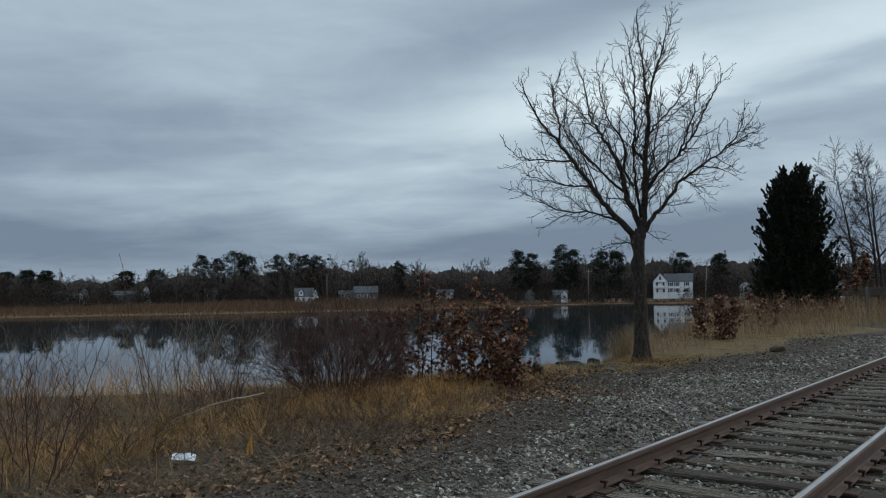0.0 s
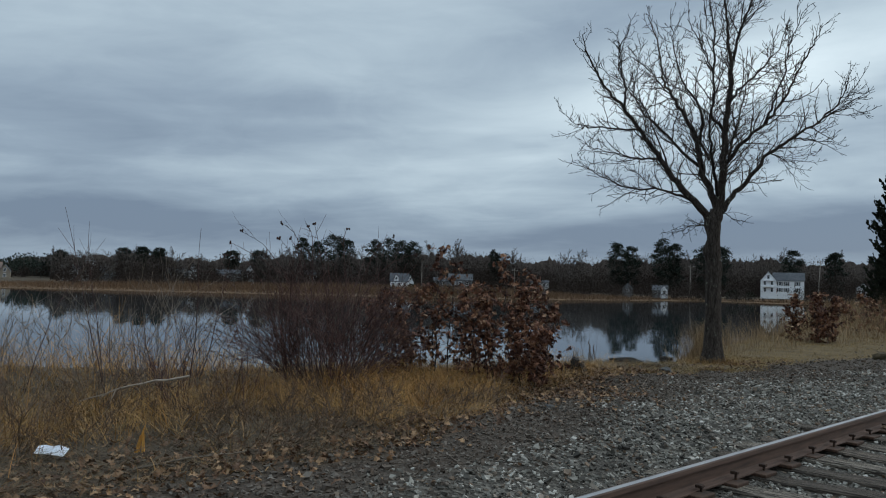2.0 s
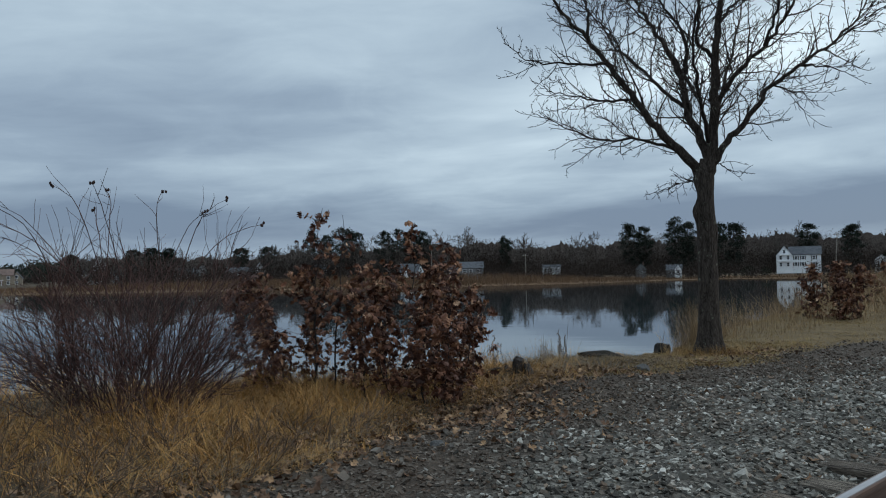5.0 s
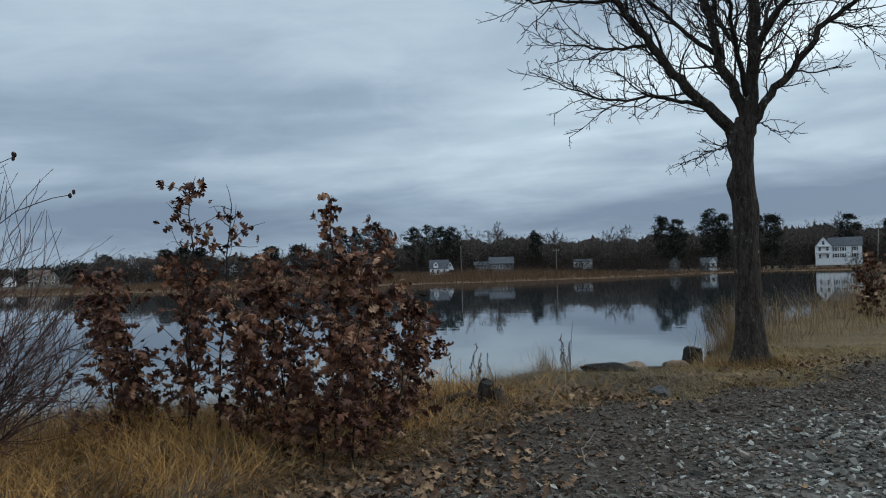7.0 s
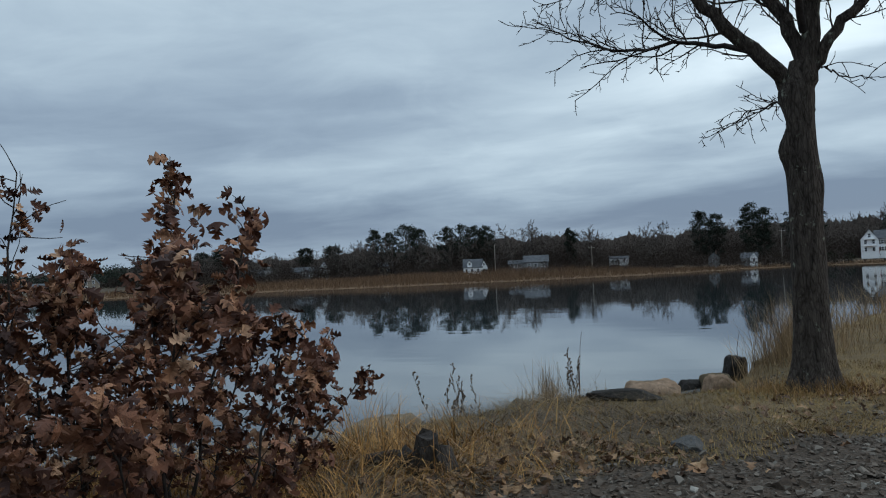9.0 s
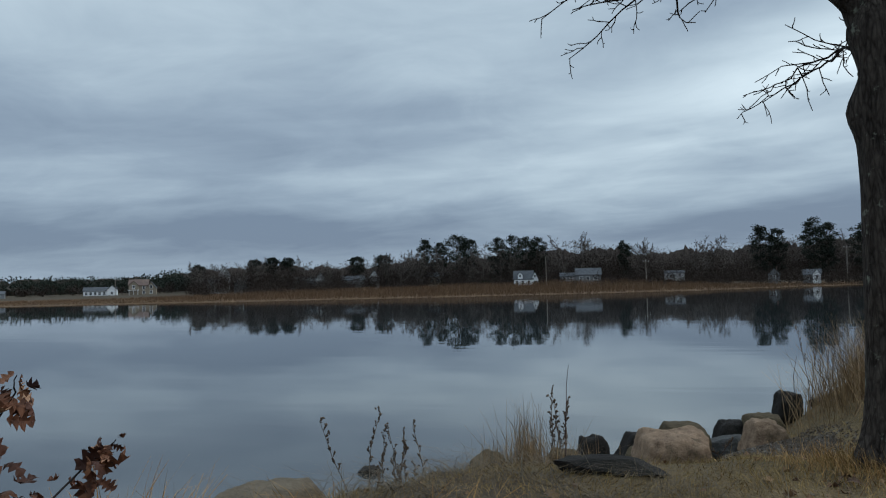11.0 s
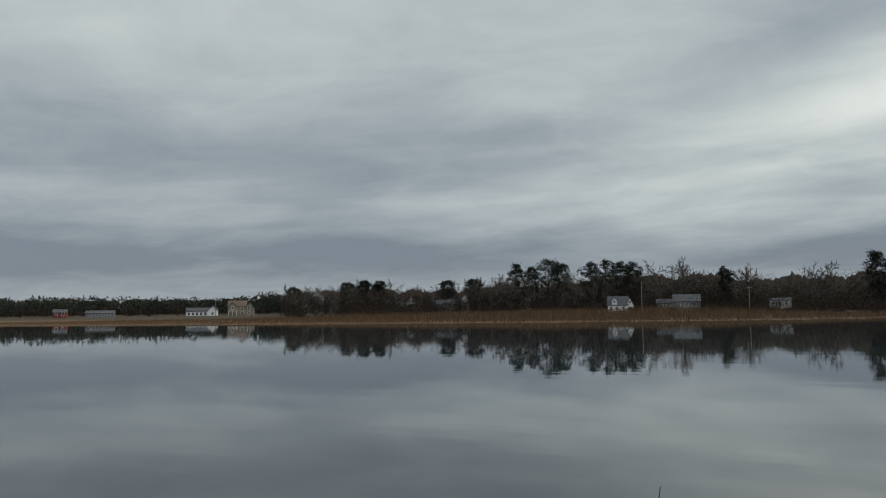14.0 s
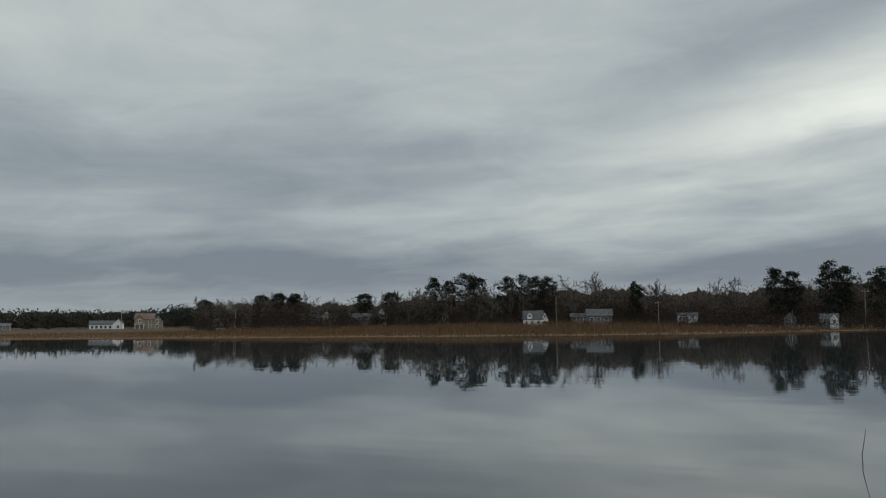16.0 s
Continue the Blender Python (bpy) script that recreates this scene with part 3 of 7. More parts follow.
# main limbs: across, up and away from the trunk's foot in metres, and the thickness at both ends
BOUGHS = [
    ([(-0.02, 2.42, 0.00), (-0.06, 2.73, 0.00), (-0.34, 3.06, -0.08), (-0.64, 3.37, -0.16), (-0.97, 3.88, -0.23), (-1.28, 4.33, -0.31), (-1.63, 4.87, -0.39), (-1.93, 5.19, -0.47), (-2.17, 5.55, -0.54), (-2.34, 5.99, -0.62), (-2.42, 6.32, -0.70)], 0.098, 0.012),
    ([(-1.63, 4.87, -0.45), (-1.62, 5.35, -0.39), (-1.75, 5.70, -0.33), (-1.77, 6.10, -0.26), (-1.59, 6.52, -0.20)], 0.030, 0.008),
    ([(-0.34, 3.07, 0.00), (-0.65, 3.21, 0.18), (-0.97, 3.36, 0.37), (-1.63, 3.42, 0.55), (-2.11, 3.64, 0.73), (-2.53, 3.87, 0.92), (-2.97, 4.12, 1.10)], 0.034, 0.007),
    ([(-0.98, 3.88, -0.20), (-1.56, 3.96, -0.03), (-2.09, 4.14, 0.13), (-2.50, 4.28, 0.30)], 0.026, 0.006),
    ([(-1.37, 4.44, -0.40), (-1.81, 4.44, -0.60), (-2.22, 4.44, -0.80), (-2.50, 4.49, -1.00), (-2.75, 4.72, -1.20)], 0.026, 0.006),
    ([(0.00, 2.45, 0.00), (0.07, 2.98, 0.00), (-0.21, 3.57, 0.09), (-0.28, 4.16, 0.17), (-0.43, 4.57, 0.26), (-0.73, 5.12, 0.35), (-0.98, 5.56, 0.44), (-1.04, 5.98, 0.52), (-1.16, 6.55, 0.61), (-1.34, 7.03, 0.70)], 0.088, 0.010),
    ([(-0.27, 3.77, 0.15), (-0.63, 4.13, 0.31), (-1.01, 4.57, 0.47), (-1.40, 4.98, 0.62), (-1.63, 5.44, 0.78), (-1.57, 5.99, 0.94), (-1.52, 6.58, 1.10)], 0.038, 0.008),
    ([(-0.27, 4.23, 0.25), (-0.20, 4.65, 0.11), (-0.31, 5.04, -0.03), (-0.52, 5.26, -0.17), (-0.63, 5.62, -0.32), (-0.73, 6.09, -0.46), (-0.76, 6.54, -0.60)], 0.036, 0.008),
    ([(0.00, 2.35, 0.00), (0.02, 2.60, 0.00), (0.09, 2.83, 0.00), (0.19, 3.72, -0.01), (0.21, 4.35, -0.03), (0.26, 4.98, -0.04), (0.31, 5.61, -0.05), (0.24, 6.12, -0.06), (0.23, 6.63, -0.08), (0.13, 7.28, -0.09), (0.14, 7.85, -0.10)], 0.125, 0.010),
    ([(0.31, 5.65, 0.00), (0.43, 6.28, 0.10), (0.63, 6.81, 0.20), (0.81, 7.41, 0.30), (0.93, 7.89, 0.40)], 0.036, 0.008),
    ([(0.20, 4.42, 0.00), (-0.07, 4.66, -0.18), (0.03, 5.12, -0.36), (-0.02, 5.52, -0.54), (-0.22, 5.98, -0.72), (-0.44, 6.35, -0.90)], 0.040, 0.008),
    ([(-0.00, 5.40, -0.50), (0.04, 5.97, -0.67), (-0.03, 6.61, -0.83), (-0.13, 7.12, -1.00)], 0.026, 0.007),
    ([(0.20, 3.73, 0.00), (0.48, 4.13, -0.13), (0.90, 4.46, -0.27), (1.19, 4.78, -0.40), (1.43, 5.29, -0.53), (1.66, 5.72, -0.67), (1.82, 6.03, -0.80)], 0.046, 0.009),
    ([(0.03, 2.55, 0.00), (0.17, 2.95, 0.00), (0.46, 3.29, 0.10), (0.71, 3.60, 0.20), (1.03, 4.04, 0.30), (1.41, 4.29, 0.40), (1.85, 4.60, 0.50), (2.16, 4.86, 0.60), (2.37, 5.31, 0.70), (2.43, 5.65, 0.80)], 0.070, 0.008),
    ([(1.92, 4.67, 0.60), (2.26, 4.87, 0.40), (2.61, 4.97, 0.20)], 0.018, 0.006),
    ([(1.41, 4.30, 0.45), (1.79, 4.28, 0.68), (2.17, 4.15, 0.90)], 0.018, 0.006),
    ([(1.01, 4.01, 0.35), (1.27, 3.80, 0.03), (1.40, 3.73, -0.30)], 0.016, 0.006),
    ([(0.28, 4.96, 0.00), (0.53, 5.35, 0.30), (0.92, 5.78, 0.60), (1.20, 6.19, 0.90), (1.38, 6.88, 1.20)], 0.030, 0.007),
    ([(0.89, 4.44, -0.35), (1.06, 4.80, -0.64), (1.23, 5.33, -0.92), (1.30, 5.72, -1.21), (1.46, 6.07, -1.50)], 0.026, 0.007),
    ([(0.12, 3.17, 0.05), (0.25, 3.93, 0.56), (0.40, 4.66, 1.08), (0.57, 5.57, 1.59), (0.70, 6.38, 2.10)], 0.045, 0.008),
    ([(0.08, 3.16, -0.05), (-0.00, 3.79, -0.54), (-0.06, 4.32, -1.02), (0.10, 4.81, -1.51), (0.28, 5.26, -2.00)], 0.040, 0.008),
    ([(-0.07, 3.87, 0.00), (-0.49, 4.73, 0.40), (-0.94, 5.43, 0.80), (-1.41, 6.11, 1.20), (-1.92, 6.60, 1.60)], 0.034, 0.007),
    ([(-0.82, 3.65, 0.00), (-0.98, 4.26, -0.23), (-1.26, 4.87, -0.45), (-1.66, 5.29, -0.68), (-2.06, 5.58, -0.90)], 0.020, 0.006),
    ([(0.18, 2.85, 0.00), (0.35, 2.71, -0.10), (0.63, 2.64, -0.20)], 0.012, 0.004),
    ([(-0.10, 2.58, 0.05), (-0.22, 2.66, 0.45), (-0.38, 2.67, 0.97), (-0.80, 2.66, 1.5), (-1.17, 2.57, 1.96)], 0.014, 0.004),
    ([(-0.20, 2.66, 0.45), (-0.55, 2.62, 0.70), (-0.85, 2.48, 0.95)], 0.009, 0.004),
]


def twiggy(tb, pts, rad, reach, gap, level, droop=0.0):
    """Crooked side shoots along a limb that bend up towards the light; each carries shorter ones."""
    seg = np.linalg.norm(np.diff(pts, axis=0), axis=1)
    run = np.concatenate([[0], np.cumsum(seg)])
    at, total = gap * rng.uniform(0.4, 1.2) + (0.14 * run[-1] if level == 0 else 0.0), run[-1]
    roll = rng.uniform(0, 6.28)
    while at < total:
        q = at / total
        p = np.array([np.interp(at, run, pts[:, k]) for k in range(3)])
        i = min(int(np.searchsorted(run, at)), len(pts) - 1)
        d = unit(pts[i] - pts[i - 1])
        roll += 2.4 + rng.normal(0, 0.6)
        a = unit(np.cross(d, (0.31, 0.17, 0.93)))
        b = np.cross(d, a)
        ang = rng.uniform(0.55, 1.05)
        out = unit(d * math.cos(ang) + (a * math.cos(roll) + b * math.sin(roll)) * math.sin(ang))
        ln = reach * rng.uniform(0.4, 1.1) * (1.05 - 0.66 * q)
        n = 6 if level == 0 else 4
        lift = (0.10 if level == 0 else 0.07) - droop
        tw = curve_pts(p, out, ln, n, 0.19, lift)
        r = np.interp(at, run, rad)
        tip = (0.0045, 0.0040, 0.0036)[level]
        tr = np.linspace(max(tip, min(r * 0.55, 0.005 + 0.009 * ln) if level == 0 else tip * 1.25), tip * 0.9, len(tw))
        tb.add(tw, tr, 4 if level == 0 else 3)
        if level < 2 and ln > 0.12:
            twiggy(tb, tw, tr, ln * (0.52 if level == 0 else 0.46), (0.105, 0.10)[level], level + 1, droop * 0.6)
        at += gap * rng.uniform(0.6, 1.4)


for pts, r0, r1 in BOUGHS:
    line = smooth_line([tree_point(a, z, b) for a, z, b in pts], 4 * len(pts))
    line[2:-1] += rng.normal(0, 0.014, (len(line) - 3, 3))
    r0 *= 0.9
    rad = np.linspace(r0 ** 0.6, (r1 * 0.75) ** 0.6, len(line)) ** (1 / 0.6)
    tb = Tubes()
    tb.add(line, rad, 10 if r0 > 0.05 else 7)
    low = pts[-1][1] < 3.3
    twiggy(tb, line, rad, 0.46 if r0 < 0.0135 else (0.85 if low else 1.12), 0.11 if r0 < 0.0135 else 0.098, 1 if r0 < 0.015 else 0, 0.035 if low else 0.0)
    part("limb", tb.mesh("limb", M_bark if r0 > 0.04 else M_twig), oak)


# ---- dry leaves ----
def leaf_arrays(n_lobes=4, fold=0.35, bend=0.5, seed=0, per=4):
    """One lobed oak leaf, a unit long: vertices and triangles."""
    r = np.random.default_rng(seed)
    k = per * n_lobes + 1
    t = np.linspace(0, 1, k)
    lobe = 0.5 - 0.5 * np.cos(2 * np.pi * n_lobes * t)
    width = (0.09 + 0.20 * lobe) * (0.5 + 0.95 * np.sin(np.pi * np.clip(t, 0.05, 0.97))) * (1 + r.normal(0, 0.08, k))
    width[0] = width[-1] = 0.012
    lean = 0.06 * lobe - 0.02
    z = bend * (t - 0.5) ** 2 - bend * 0.25
    mid = np.stack([0 * t, t, z], -1)
    le = np.stack([-width, t + lean, z + fold * width + r.normal(0, 0.03, k)], -1)
    ri = np.stack([width, t + lean, z + fold * width + r.normal(0, 0.03, k)], -1)
    v = np.concatenate([mid, le, ri])
    f = []
    for i in range(k - 1):
        f += [(i, i + k, i + 1 + k), (i, i + 1 + k, i + 1), (i, i + 1, i + 1 + 2 * k), (i, i + 1 + 2 * k, i + 2 * k)]
    return v, np.array(f)


LEAVES = [leaf_arrays(4, 0.35, 0.5, 1), leaf_arrays(3, 0.7, 0.9, 2), leaf_arrays(4, -0.4, -0.6, 3), leaf_arrays(3, 0.2, 1.1, 4)]
LITTER = [leaf_arrays(3, 0.5, 0.9, 5, 2), leaf_arrays(2, -0.4, 1.2, 6, 2), leaf_arrays(3, 0.3, -0.8, 7, 2)]


def spin(n):
    """n random turns, as matrices."""
    q = rng.normal(0, 1, (n, 4))
    q /= np.linalg.norm(q, axis=1, keepdims=True)
    w0, x, y, z = q.T
    return np.stack([np.stack([1 - 2 * (y * y + z * z), 2 * (x * y - z * w0), 2 * (x * z + y * w0)], -1),
                     np.stack([2 * (x * y + z * w0), 1 - 2 * (x * x + z * z), 2 * (y * z - x * w0)], -1),
                     np.stack([2 * (x * z - y * w0), 2 * (y * z + x * w0), 1 - 2 * (x * x + y * y)], -1)], -2)


def scatter(shapes, at, turn, size):
    """Many copies of a few shapes in one set of arrays."""
    vs, fs, n = [], [], 0
    pick = rng.integers(0, len(shapes), len(at))
    for s, (v, f) in enumerate(shapes):
        w0 = pick == s
        m = int(w0.sum())
        if not m:
            continue
        pts = np.einsum("nij,kj->nki", turn[w0], v) * size[w0][:, None, None] + at[w0][:, None]
        vs.append(pts.reshape(-1, 3))
        fs.append((f[None] + (np.arange(m) * len(v))[:, None, None]).reshape(-1, f.shape[1]) + n)
        n += m * len(v)
    return np.concatenate(vs), np.concatenate(fs)


def leaf_build(n, b):
    info = n.add("ShaderNodeObjectInfo").outputs["Random"]
    geo = n.add("ShaderNodeNewGeometry").outputs["Random Per Island"]
    pos = obj_coord(n)
    k = n.math("FRACT", n.math("ADD", n.math("MULTIPLY", info, 3.7), n.math("MULTIPLY", geo, 5.3)))
    col = n.ramp(k, [(0.0, (0.026, 0.011, 0.008)), (0.36, (0.086, 0.034, 0.020)), (0.68, (0.170, 0.072, 0.039)), (0.90, (0.280, 0.138, 0.074)), (1.0, (0.50, 0.32, 0.20))])
    f = n.noise(pos, 22, 4, 0.6)
    col = n.mix(n.smooth(f, 0.45, 0.75), col, (0.045, 0.020, 0.013))
    link(n, col, b.inputs["Base Color"])
    b.inputs["Roughness"].default_value = 0.65
    b.inputs["Specular IOR Level"].default_value = 0.22


M_leaf = material("dry_oak_leaf", leaf_build)
LEAF_MESHES = []
for v, f in LEAVES:
    LEAF_MESHES.append(mesh_np("leaf", v, f, M_leaf))


def to_euler(m3):
    return Matrix([list(r) for r in m3]).to_4x4()


def oak_shrub(at, stems, leaves, single, label, size=(0.045, 0.104), spec_r=0.009):
    """A young oak that keeps its dead leaves. stems: (across x, y, height, lean x, lean y, leaf-free foot)."""
    at = np.array(at, float)
    ob = tagged(new("oak_shrub"), label, "shrub")
    ob.location = at
    places, dirs, weights = [], [], []
    for sx0, sy0, h, lx, ly, bare, dense in stems:
        tb = Tubes()
        line = smooth_line([(sx0, sy0, -0.05), (sx0 + lx * 0.25, sy0 + ly * 0.25, h * 0.35), (sx0 + lx * 0.6, sy0 + ly * 0.6, h * 0.7), (sx0 + lx, sy0 + ly, h)], 9)
        line[1:-1] += rng.normal(0, 0.015, (len(line) - 2, 3))
        tb.add(line, np.linspace(spec_r * (0.6 + 0.4 * h), 0.003, len(line)), 5)
        for q in np.linspace(bare, 1.0, max(4, int(16 * h))):
            i = min(int(q * 8), 7)
            base = line[i] + (line[i + 1] - line[i]) * (q * 8 - i)
            d = unit(side_of((0, 0, 1), rng.uniform(0.7, 1.5)) + np.array([0, 0, 0.1]))
            ln = rng.uniform(0.15, 0.55) * (1.15 - 0.8 * q) * min(1.2, h)
            tw = curve_pts(base, d, ln, 4, 0.2, 0.03)
            tb.add(tw, np.linspace(0.0035, 0.0018, 5), 3)
            for a in np.linspace(0.15, 1, 5):
                j = min(int(a * 4), 3)
                places.append(tw[j] + (tw[j + 1] - tw[j]) * (a * 4 - j))
                dirs.append(d)
                weights.append(dense)
        part("stem", tb.mesh("stem", M_twig), ob)
    places, dirs, weights = np.array(places), np.array(dirs), np.array(weights, float)
    pick = rng.choice(len(places), leaves, p=weights / weights.sum())
    pos = places[pick] + rng.normal(0, 0.025, (leaves, 3))
    sz = rng.uniform(*size, leaves)
    turn = spin(leaves)
    # leaves hang: turn most tips downwards
    tips = turn[:, :, 1]
    flip = (tips[:, 2] > 0.2) & (rng.random(leaves) < 0.7)
    turn[flip] = np.einsum("ij,njk->nik", np.diag([1.0, -1.0, -1.0]), turn[flip])
    order = np.argsort((pos @ np.array([-0.42, 0.9, 0.0])))
    for i in order[:single]:
        lf = part("leaf", LEAF_MESHES[int(rng.integers(0, 4))], ob)
        lf.matrix_local = Matrix.Translation(pos[i]) @ to_euler(turn[i]) @ Matrix.Diagonal((sz[i], sz[i], sz[i], 1))
    rest = order[single:]
    if len(rest):
        v, f = scatter(LEAVES, pos[rest], turn[rest], sz[rest])
        part("foliage", mesh_np("foliage", v, f, M_leaf), ob)["kind"] = "stuff"
    return ob


oak_shrub((0.74, 12.45, -0.02), [
    (0.0, 0.0, 1.30, 0.05, 0.15, 0.12, 1.6), (-0.05, 0.2, 1.70, -0.16, 0.45, 0.15, 0.75), (0.22, -0.2, 1.15, 0.16, -0.1, 0.02, 1.6), (0.1, 0.1, 1.45, 0.18, 0.45, 0.1, 0.7),
    (0.30, -0.45, 0.75, 0.08, -0.30, 0.0, 2.2), (-0.25, -0.35, 0.85, -0.15, -0.2, 0.0, 2.0), (0.40, 0.1, 0.95, 0.15, 0.2, 0.05, 1.6), (-0.35, 0.1, 1.25, -0.2, 0.1, 0.15, 1.3),
    (0.1, -0.5, 0.6, 0.0, -0.25, 0.0, 2.2), (-0.5, -0.2, 1.05, -0.1, 0.0, 0.1, 1.2), (0.3, 0.45, 0.72, 0.15, 0.35, 0.10, 1.5), (0.25, 0.8, 0.58, 0.20, 0.78, 0.25, 1.2), (0.2, 0.7, 0.80, 0.10, 0.62, 0.2, 1.4), (0.0, 0.5, 0.95, 0.0, 0.5, 0.1, 1.5)], 2600, 290, "young oak shrub thick with curled rust-brown dead leaves")
oak_shrub((-0.42, 12.75, -0.05), [
    (0.0, -0.1, 1.30, 0.0, -0.05, 0.11, 1.4), (0.05, -0.25, 1.86, 0.08, -0.05, 0.28, 0.5), (0.2, -0.1, 1.76, 0.1, 0.1, 0.28, 0.3), (-0.25, -0.2, 1.20, -0.2, -0.3, 0.09, 1.4),
    (-0.45, 0.0, 1.20, -0.35, 0.0, 0.10, 1.5), (0.35, 0.1, 1.25, 0.1, 0.2, 0.14, 1.2), (-0.2, 0.3, 1.25, -0.15, 0.3, 0.14, 1.2), (-0.7, 0.1, 1.10, -0.35, 0.1, 0.11, 1.3),
    (0.5, -0.2, 1.15, 0.15, 0.0, 0.14, 1.3), (-0.3, -0.35, 0.9, -0.1, -0.25, 0.09, 1.4), (0.55, 0.3, 1.3, 0.2, 0.2, 0.14, 0.9)], 1900, 290, "young oak shrub with brown dead leaves and bare lower stems")


# ---- briar and bare brush ----
M_briar = simple("briar_cane", (0.030, 0.016, 0.014), (0.110, 0.056, 0.046), 14, 0.85, 0.0, island=0.7)
M_grey_stem = simple("grey_stem", (0.085, 0.068, 0.052), (0.210, 0.165, 0.125), 14, 0.85, 0.0, island=0.6)
M_bud = simple("seed_bud", (0.020, 0.012, 0.010), (0.06, 0.03, 0.025), 60, 0.8, 0.0)


def brush(name, at, label, category, n, spread, height, lean, mat, r=0.005, kids=5, arch=0.0, group=""):
    """A clump of stems that fan out from the ground."""
    at = np.array(at, float)
    ob = tagged(new(name), label, category, group)
    ob.location = at
    tb = Tubes()
    for _ in range(n):
        a = rng.uniform(0, 2 * np.pi)
        rr = spread * math.sqrt(rng.random())
        base = np.array([rr * math.cos(a), rr * math.sin(a), -0.06])
        d = unit((math.cos(a) * lean * rng.uniform(0.1, 1.3) + rng.normal(0, 0.12), math.sin(a) * lean * rng.uniform(0.1, 1.3) + rng.normal(0, 0.12), 1.0))
        ln = height * rng.uniform(0.55, 1.12)
        pts = curve_pts(base, d, ln, 7, 0.13, -arch)
        rad = np.linspace(r * rng.uniform(0.7, 1.3), 0.0018, len(pts))
        tb.add(pts, rad, 4)
        for q in rng.uniform(0.32, 0.98, kids):
            i = min(int(q * 7), 6)
            p = pts[i] + (pts[i + 1] - pts[i]) * (q * 7 - i)
            tw = curve_pts(p, side_of(pts[i + 1] - pts[i], rng.uniform(0.3, 0.9)), ln * rng.uniform(0.12, 0.42), 4, 0.14, 0.03)
            tb.add(tw, np.linspace(max(rad[i] * 0.6, 0.0026), 0.0016, 5), 3)
            if rng.random() < 0.5:
                tw2 = curve_pts(tw[2], side_of(tw[3] - tw[2], 0.6), ln * 0.12, 3, 0.15, 0.02)
                tb.add(tw2, [0.002, 0.0016, 0.0013, 0.0011], 3)
    part("stem_tangle", tb.mesh("stem_tangle", mat), ob)["kind"] = "stuff"
    return ob


briar = brush("briar_bush", (-1.50, 11.0, 0.0), "dense leafless briar bush with dark reddish tangled canes", "bush", 140, 0.42, 1.50, 0.80, M_briar, 0.0065, 15, 0.03)
tips = [(0.17, 0.3, 2.03), (-0.13, -1.6, 1.72), (-0.5, -0.3, 2.05), (-0.3, 0.2, 1.98), (0.55, 0.3, 1.75), (0.75, 0.2, 1.85), (-0.9, -0.6, 1.85), (-1.2, -0.2, 1.75), (-0.7, 0.5, 1.8), (1.0, 0.4, 1.7), (-1.45, 0.2, 1.6), (-0.1, -0.4, 1.95)]
for x, y, z in tips:
    tb = Tubes()
    a = np.array([rng.normal(0, 0.25), rng.normal(0, 0.25), -0.05])
    e = np.array([x, y, z])
    line = smooth_line([a, a * 0.6 + e * np.array([0.35, 0.35, 0.62]), e * np.array([0.7, 0.7, 0.93]), e + rng.normal(0, 0.03, 3)], 12)
    line += np.cumsum(rng.normal(0, 0.006, line.shape), axis=0)
    tb.add(line, np.linspace(0.0065, 0.0022, 12), 4)
    for q in rng.uniform(0.45, 0.98, 5):
        i = min(int(q * 11), 10)
        tw = curve_pts(line[i], side_of(line[i + 1] - line[i], rng.uniform(0.4, 0.9)), rng.uniform(0.1, 0.35), 4, 0.15, 0.02)
        tb.add(tw, np.linspace(0.0028, 0.0014, 5), 3)
    cane = part("cane", tb.mesh("cane", M_briar), briar)
    bm = bmesh.new()
    for k in range(3):
        bmesh.ops.create_icosphere(bm, subdivisions=1, radius=0.012, matrix=Matrix.Translation(Vector(line[-1]) + Vector(rng.normal(0, 0.012, 3))) @ Matrix.Diagonal((1, 0.7, 1.4, 1)))
    part("bud", bm_mesh("bud", bm, M_bud), cane)

brush("bare_sapling_clump", (-3.3, 10.2, 0.0), "clump of thin upright leafless saplings in dry grass", "sapling", 46, 0.75, 1.45, 0.35, M_grey_stem, 0.005, 5, -0.01, "bare brush on the bank")
brush("bare_sapling_clump", (-5.6, 11.0, 0.0), "clump of thin upright leafless saplings in dry grass", "sapling", 40, 0.9, 1.25, 0.3, M_grey_stem, 0.005, 5, -0.01, "bare brush on the bank")
brush("bare_sapling_clump", (-2.2, 12.4, 0.0), "pale thin leafless brush behind the briar", "sapling", 60, 0.9, 1.2, 0.4, M_grey_stem, 0.0045, 5, 0.0, "bare brush on the bank")
brush("bare_sapling_clump", (-2.3, 9.2, 0.0), "low twiggy leafless brush in brown weeds", "sapling", 36, 0.6, 0.95, 0.45, M_briar, 0.004, 6, 0.0, "bare brush on the bank")
M_dead_stem = simple("brown_dead_stem", (0.055, 0.036, 0.024), (0.160, 0.105, 0.066), 14, 0.9, 0.0, island=0.6)
for x, y, n, h in ((-2.2, 8.3, 46, 0.40), (-1.15, 7.75, 46, 0.42), (-2.75, 7.2, 40, 0.55), (-0.75, 8.5, 46, 0.45), (-1.6, 8.9, 50, 0.55), (-0.2, 9.4, 46, 0.42), (-3.2, 8.3, 50, 0.7), (-0.9, 9.9, 46, 0.5), (0.35, 10.4, 36, 0.36)):
    brush("matted_weed_clump", (x, y, 0.0), "low matted tangle of thin brown dead stems", "weed", n, 0.55, h, 0.9, M_dead_stem, 0.0028, 7, 0.05, "matted weeds on the bank")
